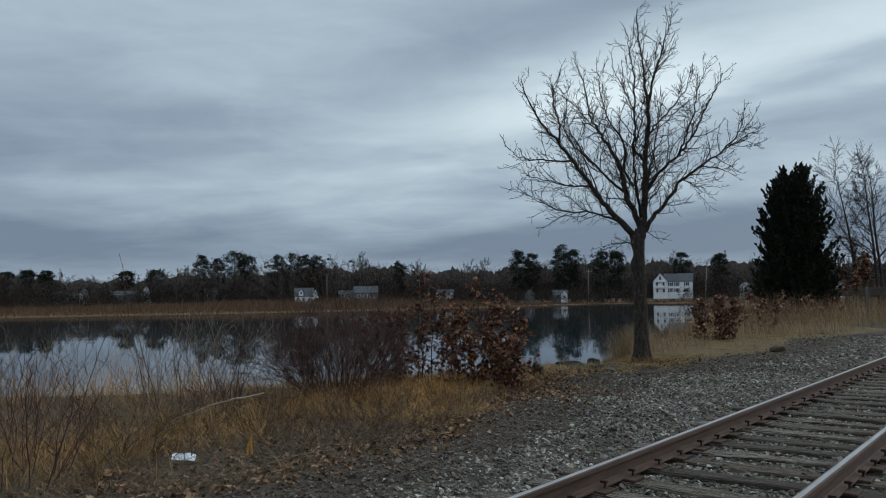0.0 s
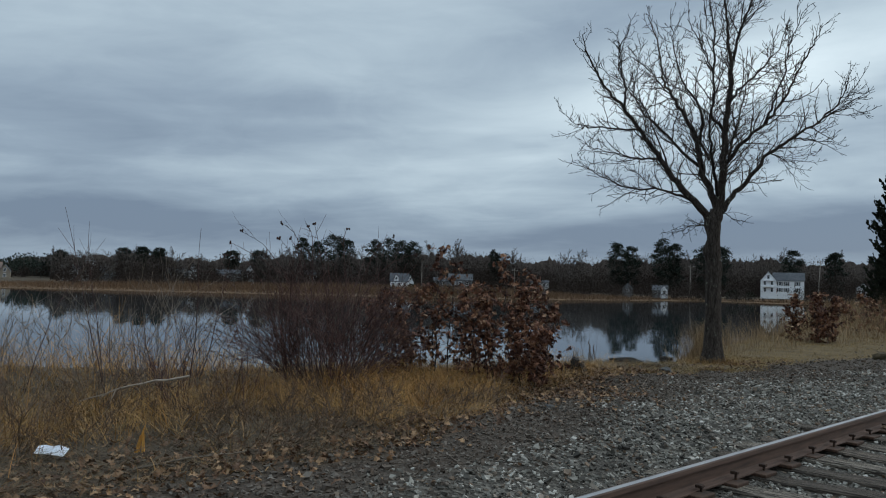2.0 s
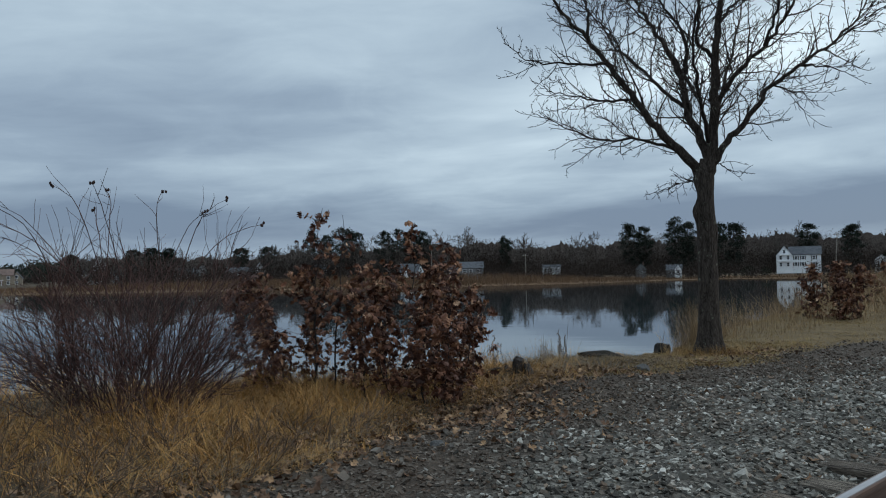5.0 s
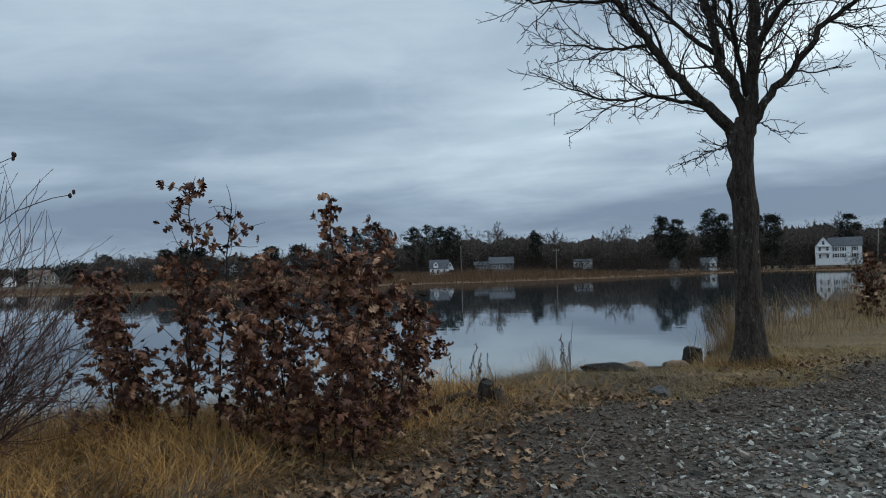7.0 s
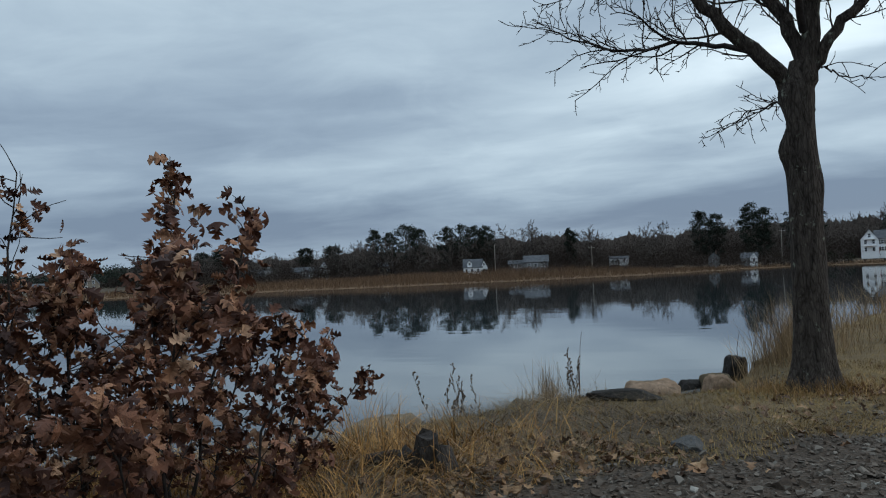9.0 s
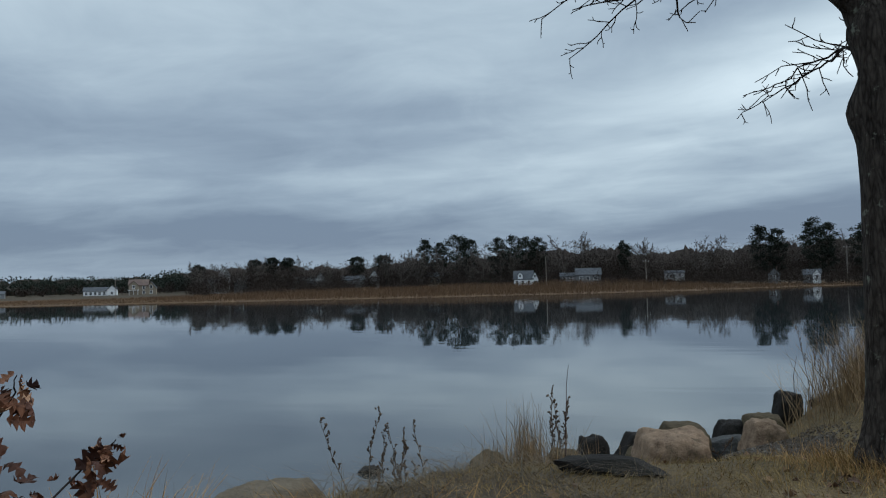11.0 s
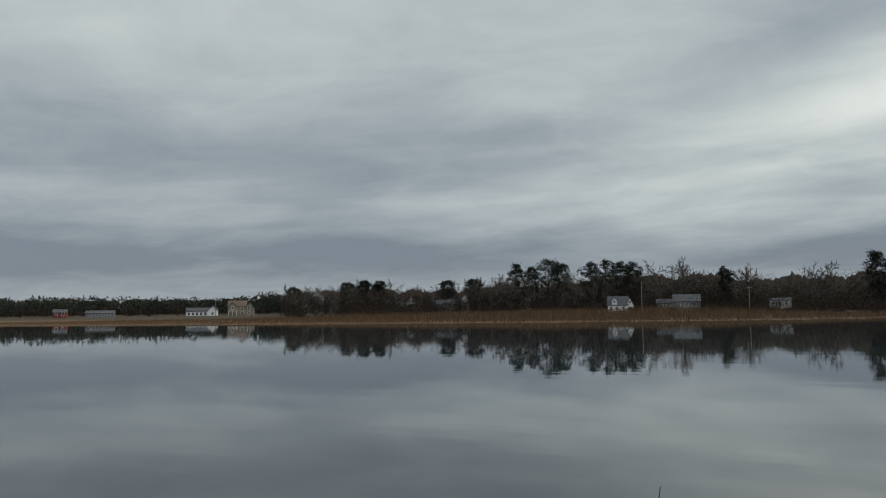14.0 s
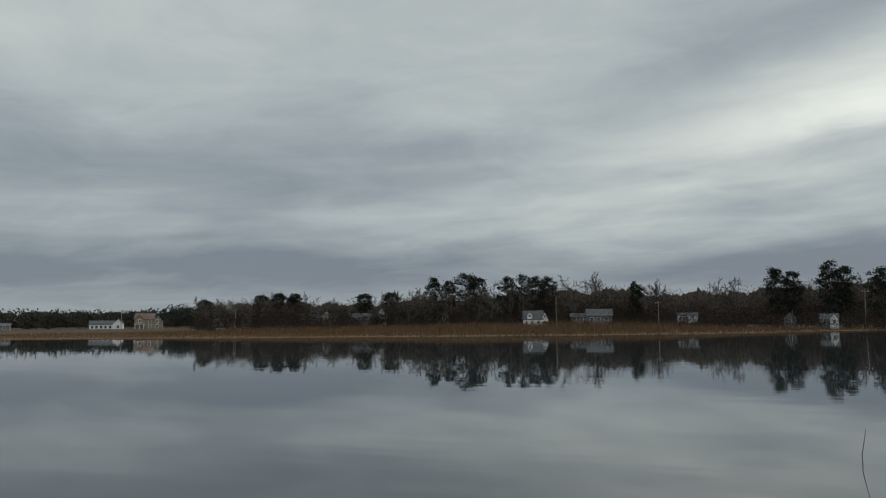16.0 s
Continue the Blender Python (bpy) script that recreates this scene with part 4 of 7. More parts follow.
brush("dead_weed_clump", (-3.25, 5.9, 0.0), "tall dark dead weeds with branching stems", "weed", 16, 0.35, 1.15, 0.45, M_briar, 0.006, 9, 0.0, "dead weeds")
brush("dead_weed_clump", (-4.1, 7.2, 0.0), "tall dark dead weeds with branching stems", "weed", 14, 0.4, 1.15, 0.35, M_briar, 0.005, 9, 0.0, "dead weeds")
for x, y, h in ((-3.43, 9.5, 2.15), (-3.9, 10.2, 2.1), (-2.6, 9.6, 1.9), (-3.1, 10.9, 1.9), (-4.6, 9.8, 2.0)):
    tb = Tubes()
    line = curve_pts((0, 0, -0.05), (rng.normal(0, 0.25), rng.normal(0, 0.1), 1), h, 9, 0.05, 0.0)
    tb.add(line, np.linspace(0.007, 0.002, 10), 4)
    for q in rng.uniform(0.5, 0.9, 4):
        i = int(q * 9)
        tb.add(curve_pts(line[i], side_of(line[i] - line[i - 1], 0.4), 0.3, 3, 0.1, 0.05), [0.003, 0.0025, 0.002, 0.0015], 3)
    whip = tagged(new("sapling_whip"), "single tall bare whip standing over the grass", "sapling", "bare whips")
    whip.location = (x, y, 0)
    part("stem", tb.mesh("stem", M_briar), whip)
import functools

# ---- grass ----
def grass_build(tones):
    def build(n, b):
        geo = n.add("ShaderNodeNewGeometry").outputs["Random Per Island"]
        pos = obj_coord(n)
        patch = n.noise(pos, 0.55, 3, 0.6)
        k = n.math("FRACT", n.math("ADD", n.math("MULTIPLY", geo, 0.75), n.math("MULTIPLY", patch, 0.9)))
        col = n.ramp(k, [(i / (len(tones) - 1), c) for i, c in enumerate(tones)])
        link(n, col, b.inputs["Base Color"])
        b.inputs["Roughness"].default_value = 0.7
        b.inputs["Specular IOR Level"].default_value = 0.25

    return build


M_straw = material("dry_straw_grass", grass_build([(0.150, 0.070, 0.020), (0.400, 0.198, 0.052), (0.580, 0.335, 0.108), (0.260, 0.124, 0.034), (0.490, 0.276, 0.088), (0.180, 0.090, 0.028)]))
M_brown = material("brown_dead_weed", grass_build([(0.092, 0.048, 0.019), (0.265, 0.140, 0.050), (0.450, 0.265, 0.104), (0.140, 0.088, 0.028), (0.320, 0.180, 0.058)]))
M_lawn = material("worn_lawn_grass", grass_build([(0.180, 0.114, 0.040), (0.320, 0.205, 0.070), (0.105, 0.092, 0.032), (0.420, 0.275, 0.104), (0.105, 0.070, 0.030), (0.250, 0.166, 0.058)]))
M_thatch = material("rotting_thatch", grass_build([(0.040, 0.028, 0.018), (0.095, 0.064, 0.036), (0.170, 0.118, 0.066), (0.060, 0.046, 0.024), (0.120, 0.080, 0.044)]))
M_sedge = material("rust_tan_sedge", grass_build([(0.112, 0.070, 0.036), (0.240, 0.154, 0.076), (0.370, 0.250, 0.132), (0.155, 0.098, 0.050), (0.300, 0.198, 0.100)]))


def blades(base, height, width, lean, kink=0.5, levels=4):
    """Arrays of bent, tapering blades."""
    n = len(base)
    a = rng.uniform(-1.3, 1.3, n) + 3.1 * np.sin(base[:, 0] * 2.9 + 1.7 * np.sin(base[:, 1] * 2.3)) + 2.0 * np.cos(base[:, 1] * 3.7)
    out = np.stack([np.cos(a), np.sin(a), 0 * a], -1)
    b = rng.uniform(0, 2 * np.pi, n)
    across = np.stack([np.cos(b), np.sin(b), 0 * b], -1)
    vs, n0 = [], rng.random(n)
    for i, t in enumerate(np.linspace(0, 1, levels)):
        w0 = width * (1 - 0.85 * t)
        bend = lean * (t ** (1 + kink))
        bend = bend + 0.10 * np.sin(3.1 * t + 6.28 * n0)
        p = base + out * (height * bend)[:, None] + np.array([0, 0, 1.0]) * (height * t * np.sqrt(np.clip(1 - (bend * 0.75) ** 2, 0.15, 1)))[:, None]
        vs += [p - across * w0[:, None] * 0.5, p + across * w0[:, None] * 0.5]
    v = np.stack(vs, 1)
    k = 2 * levels
    f = np.array([(2 * i, 2 * i + 1, 2 * i + 3, 2 * i + 2) for i in range(levels - 1)])
    return v.reshape(-1, 3), (f[None] + (np.arange(n) * k)[:, None, None]).reshape(-1, 4)


def sow(n, x0, x1, y0, y1):
    x, y = rng.uniform(x0, x1, n), rng.uniform(y0, y1, n)
    return x, y


def clump_noise(x, y, s, k):
    return 0.5 + 0.25 * wave(x, y, s, k)


def put_grass(name, x, y, h, w, lean, mat, label, kink=0.5, levels=4, sink=0.02):
    base = np.stack([x, y, ground_z(x, y) - sink], -1)
    v, f = blades(base, h, w, lean, kink, levels)
    return tagged(new(name, mesh_np(name, v, f, mat)), label, "grass", kind="stuff")


# the wild strip between gravel and water: dense near the gravel, taller by the water
def wild_strip(n, s0, s1, e0, e1, coarse):
    s, e = rng.uniform(s0, s1, n), rng.uniform(e0, e1, n) ** 1.0
    o = gravel_edge(s) - e
    x, y = U[0] * s + N[0] * o, U[1] * s + N[1] * o
    d = shore_distance(x, y)
    ok = (d > 0.35) & (e > 0.5 * clump_noise(x, y, 2.3, 3) - 0.18) & (step(s, 11.4, 13.4) < rng.random(n))
    ok &= rng.random(n) > 0.75 * np.exp(-((x + 1.5) ** 2 + (y - 8.4) ** 2) / 0.35)
    ok &= rng.random(n) > 0.9 * np.exp(-((x - 1.35) ** 2 + (y - 11.7) ** 2) / 0.5)
    ok &= rng.random(n) < 0.25 + 1.0 * clump_noise(x, y, 2.7, 5)
    # thin, littered ground along the gravel; nothing over the drop to the water
    ok &= rng.random(n) < np.where(s < 6.5, 0.06 + 0.60 * step(e, 0.8, 2.4), 1.0)
    ok &= ~((d < 2.35) & (x > -1.9) & (y > 13.0))
    ok &= rng.random(n) > 0.9 * np.exp(-((x + 1.85) ** 2 + (y - 7.1) ** 2) / 0.16) + 0.9 * np.exp(-((x + 2.3) ** 2 + (y - 6.7) ** 2) / 0.14) + 0.9 * np.exp(-((x + 1.68) ** 2 + (y - 6.9) ** 2) / 0.12)
    x, y, d, e, s = x[ok], y[ok], d[ok], e[ok], s[ok]
    m = len(x)
    tall = step(d, 4.6, 1.6) * step(-x - 0.18 * (y - 10), 2.5, 3.6)
    h = (0.10 + 0.19 * step(e, 0.05, 1.5) * (0.45 + 0.55 * step(d, 1.0, 3.4)) + 0.50 * tall) * rng.uniform(0.4, 1.5, m) * (0.35 + 1.3 * clump_noise(x, y, 3.1, 8))
    straw = rng.random(m) < 0.10 + 0.75 * tall + 0.6 * step(s, 5.6, 7.4)
    for pick, nm, mat, lab, k in ((straw, "tall_dry_grass", M_straw, "tangled orange-tan dry winter grass on the bank", 0.3), (~straw, "brown_weeds", M_brown, "matted brown dead weeds on the bank", 0.2)):
        put_grass(nm, x[pick], y[pick], h[pick], rng.uniform(0.003, 0.008, pick.sum()) * coarse, rng.uniform(0.2, 2.0, pick.sum()), mat, lab, k, 5)


wild_strip(78000, 0, 14, -0.3, 3.2, 1.25)
wild_strip(34000, -9, 14, 2.2, 9.0, 1.3)

# a mat of broken stems and old blades lying under the standing grass
s, e = rng.uniform(-2, 14.5, 60000), rng.uniform(0.15, 5.5, 60000) ** 1.0
o = gravel_edge(s) - e
x, y = U[0] * s + N[0] * o, U[1] * s + N[1] * o
ok = (shore_distance(x, y) > 0.6) & (rng.random(len(x)) < 0.2 + 0.9 * clump_noise(x, y, 3.3, 6))
x, y, m = x[ok], y[ok], ok.sum()
put_grass("dead_thatch", x, y, rng.uniform(0.08, 0.30, m), rng.uniform(0.003, 0.007, m), rng.uniform(1.5, 3.2, m), M_thatch, "flattened mat of dead brown stems and blades", 0.1, 4, -0.005)

# worn lawn round the tree
x, y = sow(150000, 0.6, 14, 12, 29)
o, s, d = off_track(x, y), along_track(x, y), shore_distance(x, y)
edge = gravel_edge(s) - o
ok = (edge > -0.7 * clump_noise(x, y, 1.7, 2) + 0.25) & (d > 1.0) & (np.exp(-(((x - 3.75) / 0.72) ** 2 + ((y - 19.6) / 1.25) ** 2)) < 0.4) & (rng.random(len(x)) < step(s, 11.8, 13.8)) & (rng.random(len(x)) < 0.25 + 0.75 * clump_noise(x, y, 1.4, 7))
ok &= np.hypot(x - 4.29, y - 17.0) > 0.2
put_grass("lawn_grass", x[ok], y[ok], rng.uniform(0.025, 0.08, ok.sum()) * (0.6 + 0.9 * clump_noise(x[ok], y[ok], 2.9, 1)), rng.uniform(0.004, 0.008, ok.sum()), rng.uniform(0.3, 1.1, ok.sum()), M_lawn, "short worn yellow-brown winter lawn", 0.2, 3)

x, y = sow(75000, 0.6, 6.2, 13.6, 19.0)
s, d = along_track(x, y), shore_distance(x, y)
edge = gravel_edge(s) - off_track(x, y)
ok = (edge > 0.35 - 0.7 * clump_noise(x, y, 1.7, 2)) & (d > 0.45) & (rng.random(len(x)) < step(s, 11.6, 12.6)) & (rng.random(len(x)) < 0.15 + 0.95 * clump_noise(x, y, 2.3, 6))
ok &= (np.hypot(x - 4.29, y - 17.0) > 0.2) & (np.exp(-(((x - 3.75) / 0.72) ** 2 + ((y - 19.6) / 1.25) ** 2)) < 0.4)
put_grass("lawn_grass", x[ok], y[ok], rng.uniform(0.025, 0.09, ok.sum()) * (0.4 + 1.2 * clump_noise(x[ok], y[ok], 3.4, 1)), rng.uniform(0.003, 0.007, ok.sum()), rng.uniform(0.3, 1.4, ok.sum()), M_lawn, "short tufted yellow-brown winter grass on the bank", 0.2, 3)

# tall grass along the water's edge beyond the tree, and round its foot
x, y = sow(90000, 3.0, 40, 16.5, 75)
o, s, d = off_track(x, y), along_track(x, y), shore_distance(x, y)
edge = gravel_edge(s) - o
ok = (d > 0.3) & (edge > np.where(s > 26, 0.25, 1.0) + 0.7 * clump_noise(x, y, 0.9, 4)) & ((d < 2.2) | (s > 24) | ((d < 4.2) & (s > 20)))
ok &= rng.random(len(x)) < np.where(y < 30, 1.0, 0.6)
ok &= (x > 4.5 + 0.12 * np.maximum(26 - y, 0) * (y < 21)) & (y > 19.0)
put_grass("sedge_grass", x[ok], y[ok], rng.uniform(0.25, 1.1, ok.sum()) * np.where(y[ok] < 27, 0.62, 1.25) * (0.35 + 1.1 * clump_noise(x[ok], y[ok], 1.1, 3)), rng.uniform(0.006, 0.014, ok.sum()) * np.where(y[ok] > 35, 1.8, 1.0), rng.uniform(0.1, 0.8, ok.sum()), M_sedge, "tall rust-tan sedge grass along the bank")
a, r = rng.uniform(0, 2 * np.pi, 1600), np.abs(rng.normal(0, 0.38, 1600))
x, y = 4.95 + r * np.cos(a) * 0.9, 20.9 + r * np.sin(a) * 1.8
put_grass("reed_grass", x, y, rng.uniform(0.15, 0.95, len(x)), rng.uniform(0.004, 0.009, len(x)), rng.uniform(0.1, 0.7, len(x)), M_sedge, "tuft of tall tan grass beside the oak and rocks")
a, r = rng.uniform(0, 2 * np.pi, 1500), 0.24 + np.abs(rng.normal(0, 0.22, 1500))
x, y = 4.29 + r * np.cos(a), 17.0 + r * np.sin(a)
put_grass("reed_grass", x, y, rng.uniform(0.05, 0.20, len(x)), rng.uniform(0.004, 0.007, len(x)), rng.uniform(0.2, 0.9, len(x)), M_brown, "ring of uncut dry grass round the foot of the oak")

# ---- weeds on the edge of the bank ----
M_seed = simple("seed_head", (0.045, 0.030, 0.022), (0.120, 0.080, 0.052), 40, 0.9, 0.0, island=0.5)


def edge_weed(name, at, label, stems, height, spread, heads=True, mat=None, lean=0.15):
    ob = tagged(new(name), label, "weed", "weeds on the bank")
    ob.location = at
    tb, heads_v, heads_f, n = Tubes(), [], [], 0
    spots = []
    for _ in range(stems):
        b = np.array([rng.normal(0, spread), rng.normal(0, spread), -0.04])
        pts = curve_pts(b, (rng.normal(0, lean), rng.normal(0, lean), 1), height * rng.uniform(0.6, 1.1), 6, 0.07, 0.0)
        tb.add(pts, np.linspace(0.0045, 0.0018, 7), 4)
        for q in np.linspace(0.55, 1.0, 8):
            i = min(int(q * 6), 5)
            p = pts[i] + (pts[i + 1] - pts[i]) * (q * 6 - i)
            if heads:
                tw = curve_pts(p, side_of((0, 0, 1), 0.5), min(0.05, height * 0.06), 3, 0.1, 0.05)
                tb.add(tw, [0.0016, 0.0014, 0.0012, 0.001], 3)
                spots += [tw[k] for k in (1, 2, 3)] + [tw[3] + rng.normal(0, 0.008, 3)]
    stem = part("stalk", tb.mesh("stalk", mat or M_grey_stem), ob)
    if heads:
        v0 = np.array([(1, 0, 0), (-1, 0, 0), (0, 1, 0), (0, -1, 0), (0, 0, 1.6), (0, 0, -1.6)], float)
        f0 = np.array([(0, 2, 4), (2, 1, 4), (1, 3, 4), (3, 0, 4), (2, 0, 5), (1, 2, 5), (3, 1, 5), (0, 3, 5)])
        spots = np.array(spots)
        v, f = scatter([(v0, f0)], spots, spin(len(spots)), rng.uniform(0.005, 0.011, len(spots)))
        part("seed_head", mesh_np("seed_head", v, f, M_seed), ob)["kind"] = "stuff"
    return ob


def on_ground(x, y, up=0.0):
    return (x, y, float(ground_z(np.array([x]), np.array([y]))[0]) + up)


def rising_to(x, y, z):
    """Height of a stem on the ground at x, y whose tip is at z."""
    return z - on_ground(x, y)[2] + 0.02


edge_weed("goldenrod_weed", on_ground(1.06, 16.7), "dead goldenrod stalks with dark seed heads", 4, rising_to(0.96, 16.7, 0.12), 0.06, lean=0.05)
edge_weed("goldenrod_weed", on_ground(1.12, 17.3), "dead goldenrod stalks with dark seed heads", 7, rising_to(1.12, 17.3, 0.06), 0.09, lean=0.05)
edge_weed("goldenrod_weed", on_ground(2.12, 18.0), "bushy dead weed with fluffy brown seed heads", 6, rising_to(2.12, 18.0, 0.18), 0.05, lean=0.12)
edge_weed("dry_stalk", on_ground(2.22, 17.85), "single tall dark dead stalk", 1, rising_to(2.22, 17.85, 0.42), 0.01, False, M_briar, 0.04)
edge_weed("rose_stem", on_ground(4.72, 22.3), "thin arching wild rose stems with small hips", 5, 0.95, 0.10, True, M_briar, 0.3)
edge_weed("rose_stem", on_ground(3.55, 20.6), "thin bare stems reaching over the rocks", 2, 0.4, 0.1, True, M_briar, 0.8)
edge_weed("dry_stalk", on_ground(0.2, 15.5), "thin dead stalks at the edge of the bank", 1, 0.45, 0.05, True, M_grey_stem)
for cx, cy, n, h in ((1.84, 18.2, 230, 0.52), (1.3, 17.2, 260, 0.16), (2.3, 17.75, 240, 0.22), (1.65, 17.6, 240, 0.24), (1.95, 17.8, 260, 0.3), (1.0, 16.9, 200, 0.14)):
    a, r = rng.uniform(0, 2 * np.pi, n), np.abs(rng.normal(0, 0.2, n))
    x, y = cx + r * np.cos(a), cy + r * np.sin(a)
    put_grass("grass_tuft", x, y, h * rng.uniform(0.4, 1.35, n), rng.uniform(0.004, 0.008, n), rng.uniform(0.05, 0.4, n), M_sedge, "tuft of upright dry grass at the top of the bank")

# ---- fallen leaves ----
x, y = sow(90000, -8, 6, 3, 19)
o, s, d = off_track(x, y), along_track(x, y), shore_distance(x, y)
edge = gravel_edge(s) - o
p = np.exp(-((edge - 0.35) / np.where(edge < 0.35, 0.42, 0.8)) ** 2) * np.where(s < 13, 1.0, 0.12) + 0.9 * np.exp(-((x - 1.2) ** 2 + (y - 11.8) ** 2) / 0.9) + 0.25 * np.exp(-((x - 4.6) ** 2 + (y - 16.7) ** 2) / 0.4) + 0.006
ok = rng.random(len(x)) < p * 0.95 * (0.4 + 1.2 * clump_noise(x, y, 2.6, 4))
x, y = x[ok], y[ok]
n = len(x)
yaw, tiltx = rng.uniform(0, 2 * np.pi, n), rng.normal(0, 0.4, (n, 2))
M_litter = material("leaf_litter", grass_build([(0.050, 0.028, 0.018), (0.130, 0.070, 0.038), (0.220, 0.122, 0.060), (0.085, 0.044, 0.026), (0.330, 0.205, 0.108), (0.120, 0.062, 0.033)]))
turn = np.stack([np.array((Matrix.Rotation(a, 3, "Z") @ Matrix.Rotation(b, 3, "X") @ Matrix.Rotation(c, 3, "Y"))) for a, (b, c) in zip(yaw, tiltx)])
v, f = scatter(LITTER, np.stack([x, y, ground_z(x, y) + 0.02], -1), turn, rng.uniform(0.030, 0.095, n))
tagged(new("fallen_leaves", mesh_np("fallen_leaves", v, f, M_litter)), "curled brown oak leaves littering the edge of the gravel", "leaf litter", kind="stuff")

# ---- gravel ----
def stone_arrays(seed, flat):
    """A sharp-edged chip of crushed stone: a skewed block with broken corners."""
    r = np.random.default_rng(seed + 50)
    bm = bmesh.new()
    bmesh.ops.create_cube(bm, size=1.5)
    for q in bm.verts:
        q.co = Vector((q.co.x * r.uniform(0.55, 1.25), q.co.y * r.uniform(0.55, 1.25), q.co.z * r.uniform(0.5, 1.3)))
    for _ in range(2):
        m = Vector(unit(r.normal(0, 1, 3)))
        bmesh.ops.bisect_plane(bm, geom=bm.verts[:] + bm.edges[:] + bm.faces[:], plane_co=m * 0.62, plane_no=m, clear_outer=True)
        bmesh.ops.contextual_create(bm, geom=[e for e in bm.edges if e.is_boundary])
    bmesh.ops.triangulate(bm, faces=bm.faces[:])
    bm.verts.index_update()
    v = np.array([q.co[:] for q in bm.verts])
    f = np.array([[q.index for q in p.verts] for p in bm.faces])
    bm.free()
    return v * np.array([1.05, r.uniform(0.65, 0.9), flat]), f


CHIPS = [stone_arrays(i, fl) for i, fl in enumerate((0.55, 0.35, 0.65, 0.4, 0.5, 0.3))]


def gravel_tone(n, b, soil=0.0):
    geo = n.add("ShaderNodeNewGeometry").outputs["Random Per Island"]
    pos = obj_coord(n)
    f = n.noise(pos, 60, 4, 0.6)
    patch = n.noise(pos, 0.8, 4, 0.6)
    k = n.math("ADD", n.math("MULTIPLY", geo, 0.95), n.math("MULTIPLY", n.math("SUBTRACT", patch, 0.52), 1.0))
    col = n.ramp(k, [(0.0, (0.036, 0.032, 0.027)), (0.3, (0.112, 0.102, 0.086)), (0.55, (0.205, 0.190, 0.162)), (0.78, (0.320, 0.300, 0.262)), (1.0, (0.44, 0.415, 0.37))])
    warm = n.math("FRACT", n.math("MULTIPLY", geo, 13.7))
    col = n.mix(n.math("MULTIPLY", n.smooth(warm, 0.75, 1.0), 0.6), col, (0.19, 0.115, 0.070))
    col = n.mix(n.math("MULTIPLY", n.smooth(f, 0.5, 0.8), 0.5), col, (0.05, 0.048, 0.045))
    col = n.mix(soil, col, n.ramp(f, [(0.3, (0.034, 0.024, 0.018)), (0.7, (0.110, 0.080, 0.060))]))
    link(n, col, b.inputs["Base Color"])
    b.inputs["Roughness"].default_value = 0.85
    b.inputs["Specular IOR Level"].default_value = 0.15
    bump(n, b, f, 0.4, 0.004)


M_chip = material("crushed_stone", gravel_tone)
M_soiled = material("soil_stained_stone", functools.partial(gravel_tone, soil=0.72))


def gravel(name, n, s0, s1, size, density, soiled=False):
    s, o = rng.uniform(s0, s1, n), rng.uniform(-9.5, 1.5, n)
    x, y = U[0] * s + N[0] * o, U[1] * s + N[1] * o
    edge = o - gravel_edge(s)
    ok = rng.random(n) < step(edge, -0.55, 0.55) * density(o, s) + 0.03 * (edge > -1.2)
    ok &= ~((np.abs(o - RAIL_L) < 0.07) | (np.abs(o - RAIL_R) < 0.07))
    worn = rng.random(n) < 1 - step((edge + 0.25 * wave(x, y, 1.3, 5)) / np.interp(s, [8, 11], [0.62, 1.0]), 0.7, 2.5)
    ok &= worn == soiled
    x, y, o = x[ok], y[ok], o[ok]
    m = len(x)
    sz = rng.uniform(*size, m) * np.where(rng.random(m) < 0.06, 1.7, 1.0)
    z = ground_z(x, y) + sz * rng.uniform(0.0, 0.55, m)
    yaw = rng.uniform(0, 2 * np.pi, m)
    t1, t2 = rng.normal(0, 0.35, m), rng.normal(0, 0.35, m)
    c, q = np.cos(yaw), np.sin(yaw)
    zero, one = 0 * c, 1 + 0 * c
    turn = np.stack([np.stack([c, -q, t1], -1), np.stack([q, c, t2], -1), np.stack([-t1 * c - t2 * q, t1 * q - t2 * c, one], -1)], -2)
    v, f = scatter(CHIPS, np.stack([x, y, z], -1), turn, sz)
    return tagged(new(name, mesh_np(name, v, f, M_soiled if soiled else M_chip)), "dark soil-stained stones thinly spread on dirt" if soiled else "loose grey crushed-stone railway ballast", "gravel", kind="stuff")


a, r = rng.uniform(0, 2 * np.pi, 2400), np.sqrt(rng.random(2400))
x, y = 3.75 + 0.82 * r * np.cos(a), 19.6 + 1.45 * r * np.sin(a)
yaw = spin(len(x))
v, f = scatter(CHIPS, np.stack([x, y, ground_z(x, y) - 0.002], -1), yaw, rng.uniform(0.008, 0.024, len(x)))
tagged(new("gravel", mesh_np("gravel", v, f, M_soiled)), "small scree of dark gravel running down between the rocks", "gravel", kind="stuff")
left = lambda o, s: np.where(o < RAIL_R + 0.1, 1.0, 0.5)
near = lambda o, s: np.where(o < RAIL_R + 0.1, 1.0, 0.25)
gravel("gravel", 12000, -3, 18, (0.014, 0.027), left)
gravel("gravel", 88000, 1, 15, (0.010, 0.021), near)
gravel("dirt_stones", 96000, 1, 16, (0.007, 0.019), near, True)
gravel("dirt_stones", 12000, 15, 30, (0.014, 0.029), near, True)
gravel("dirt_stones", 9000, 3, 18, (0.015, 0.027), near, True)
gravel("gravel", 20000, 15, 34, (0.016, 0.032), left)

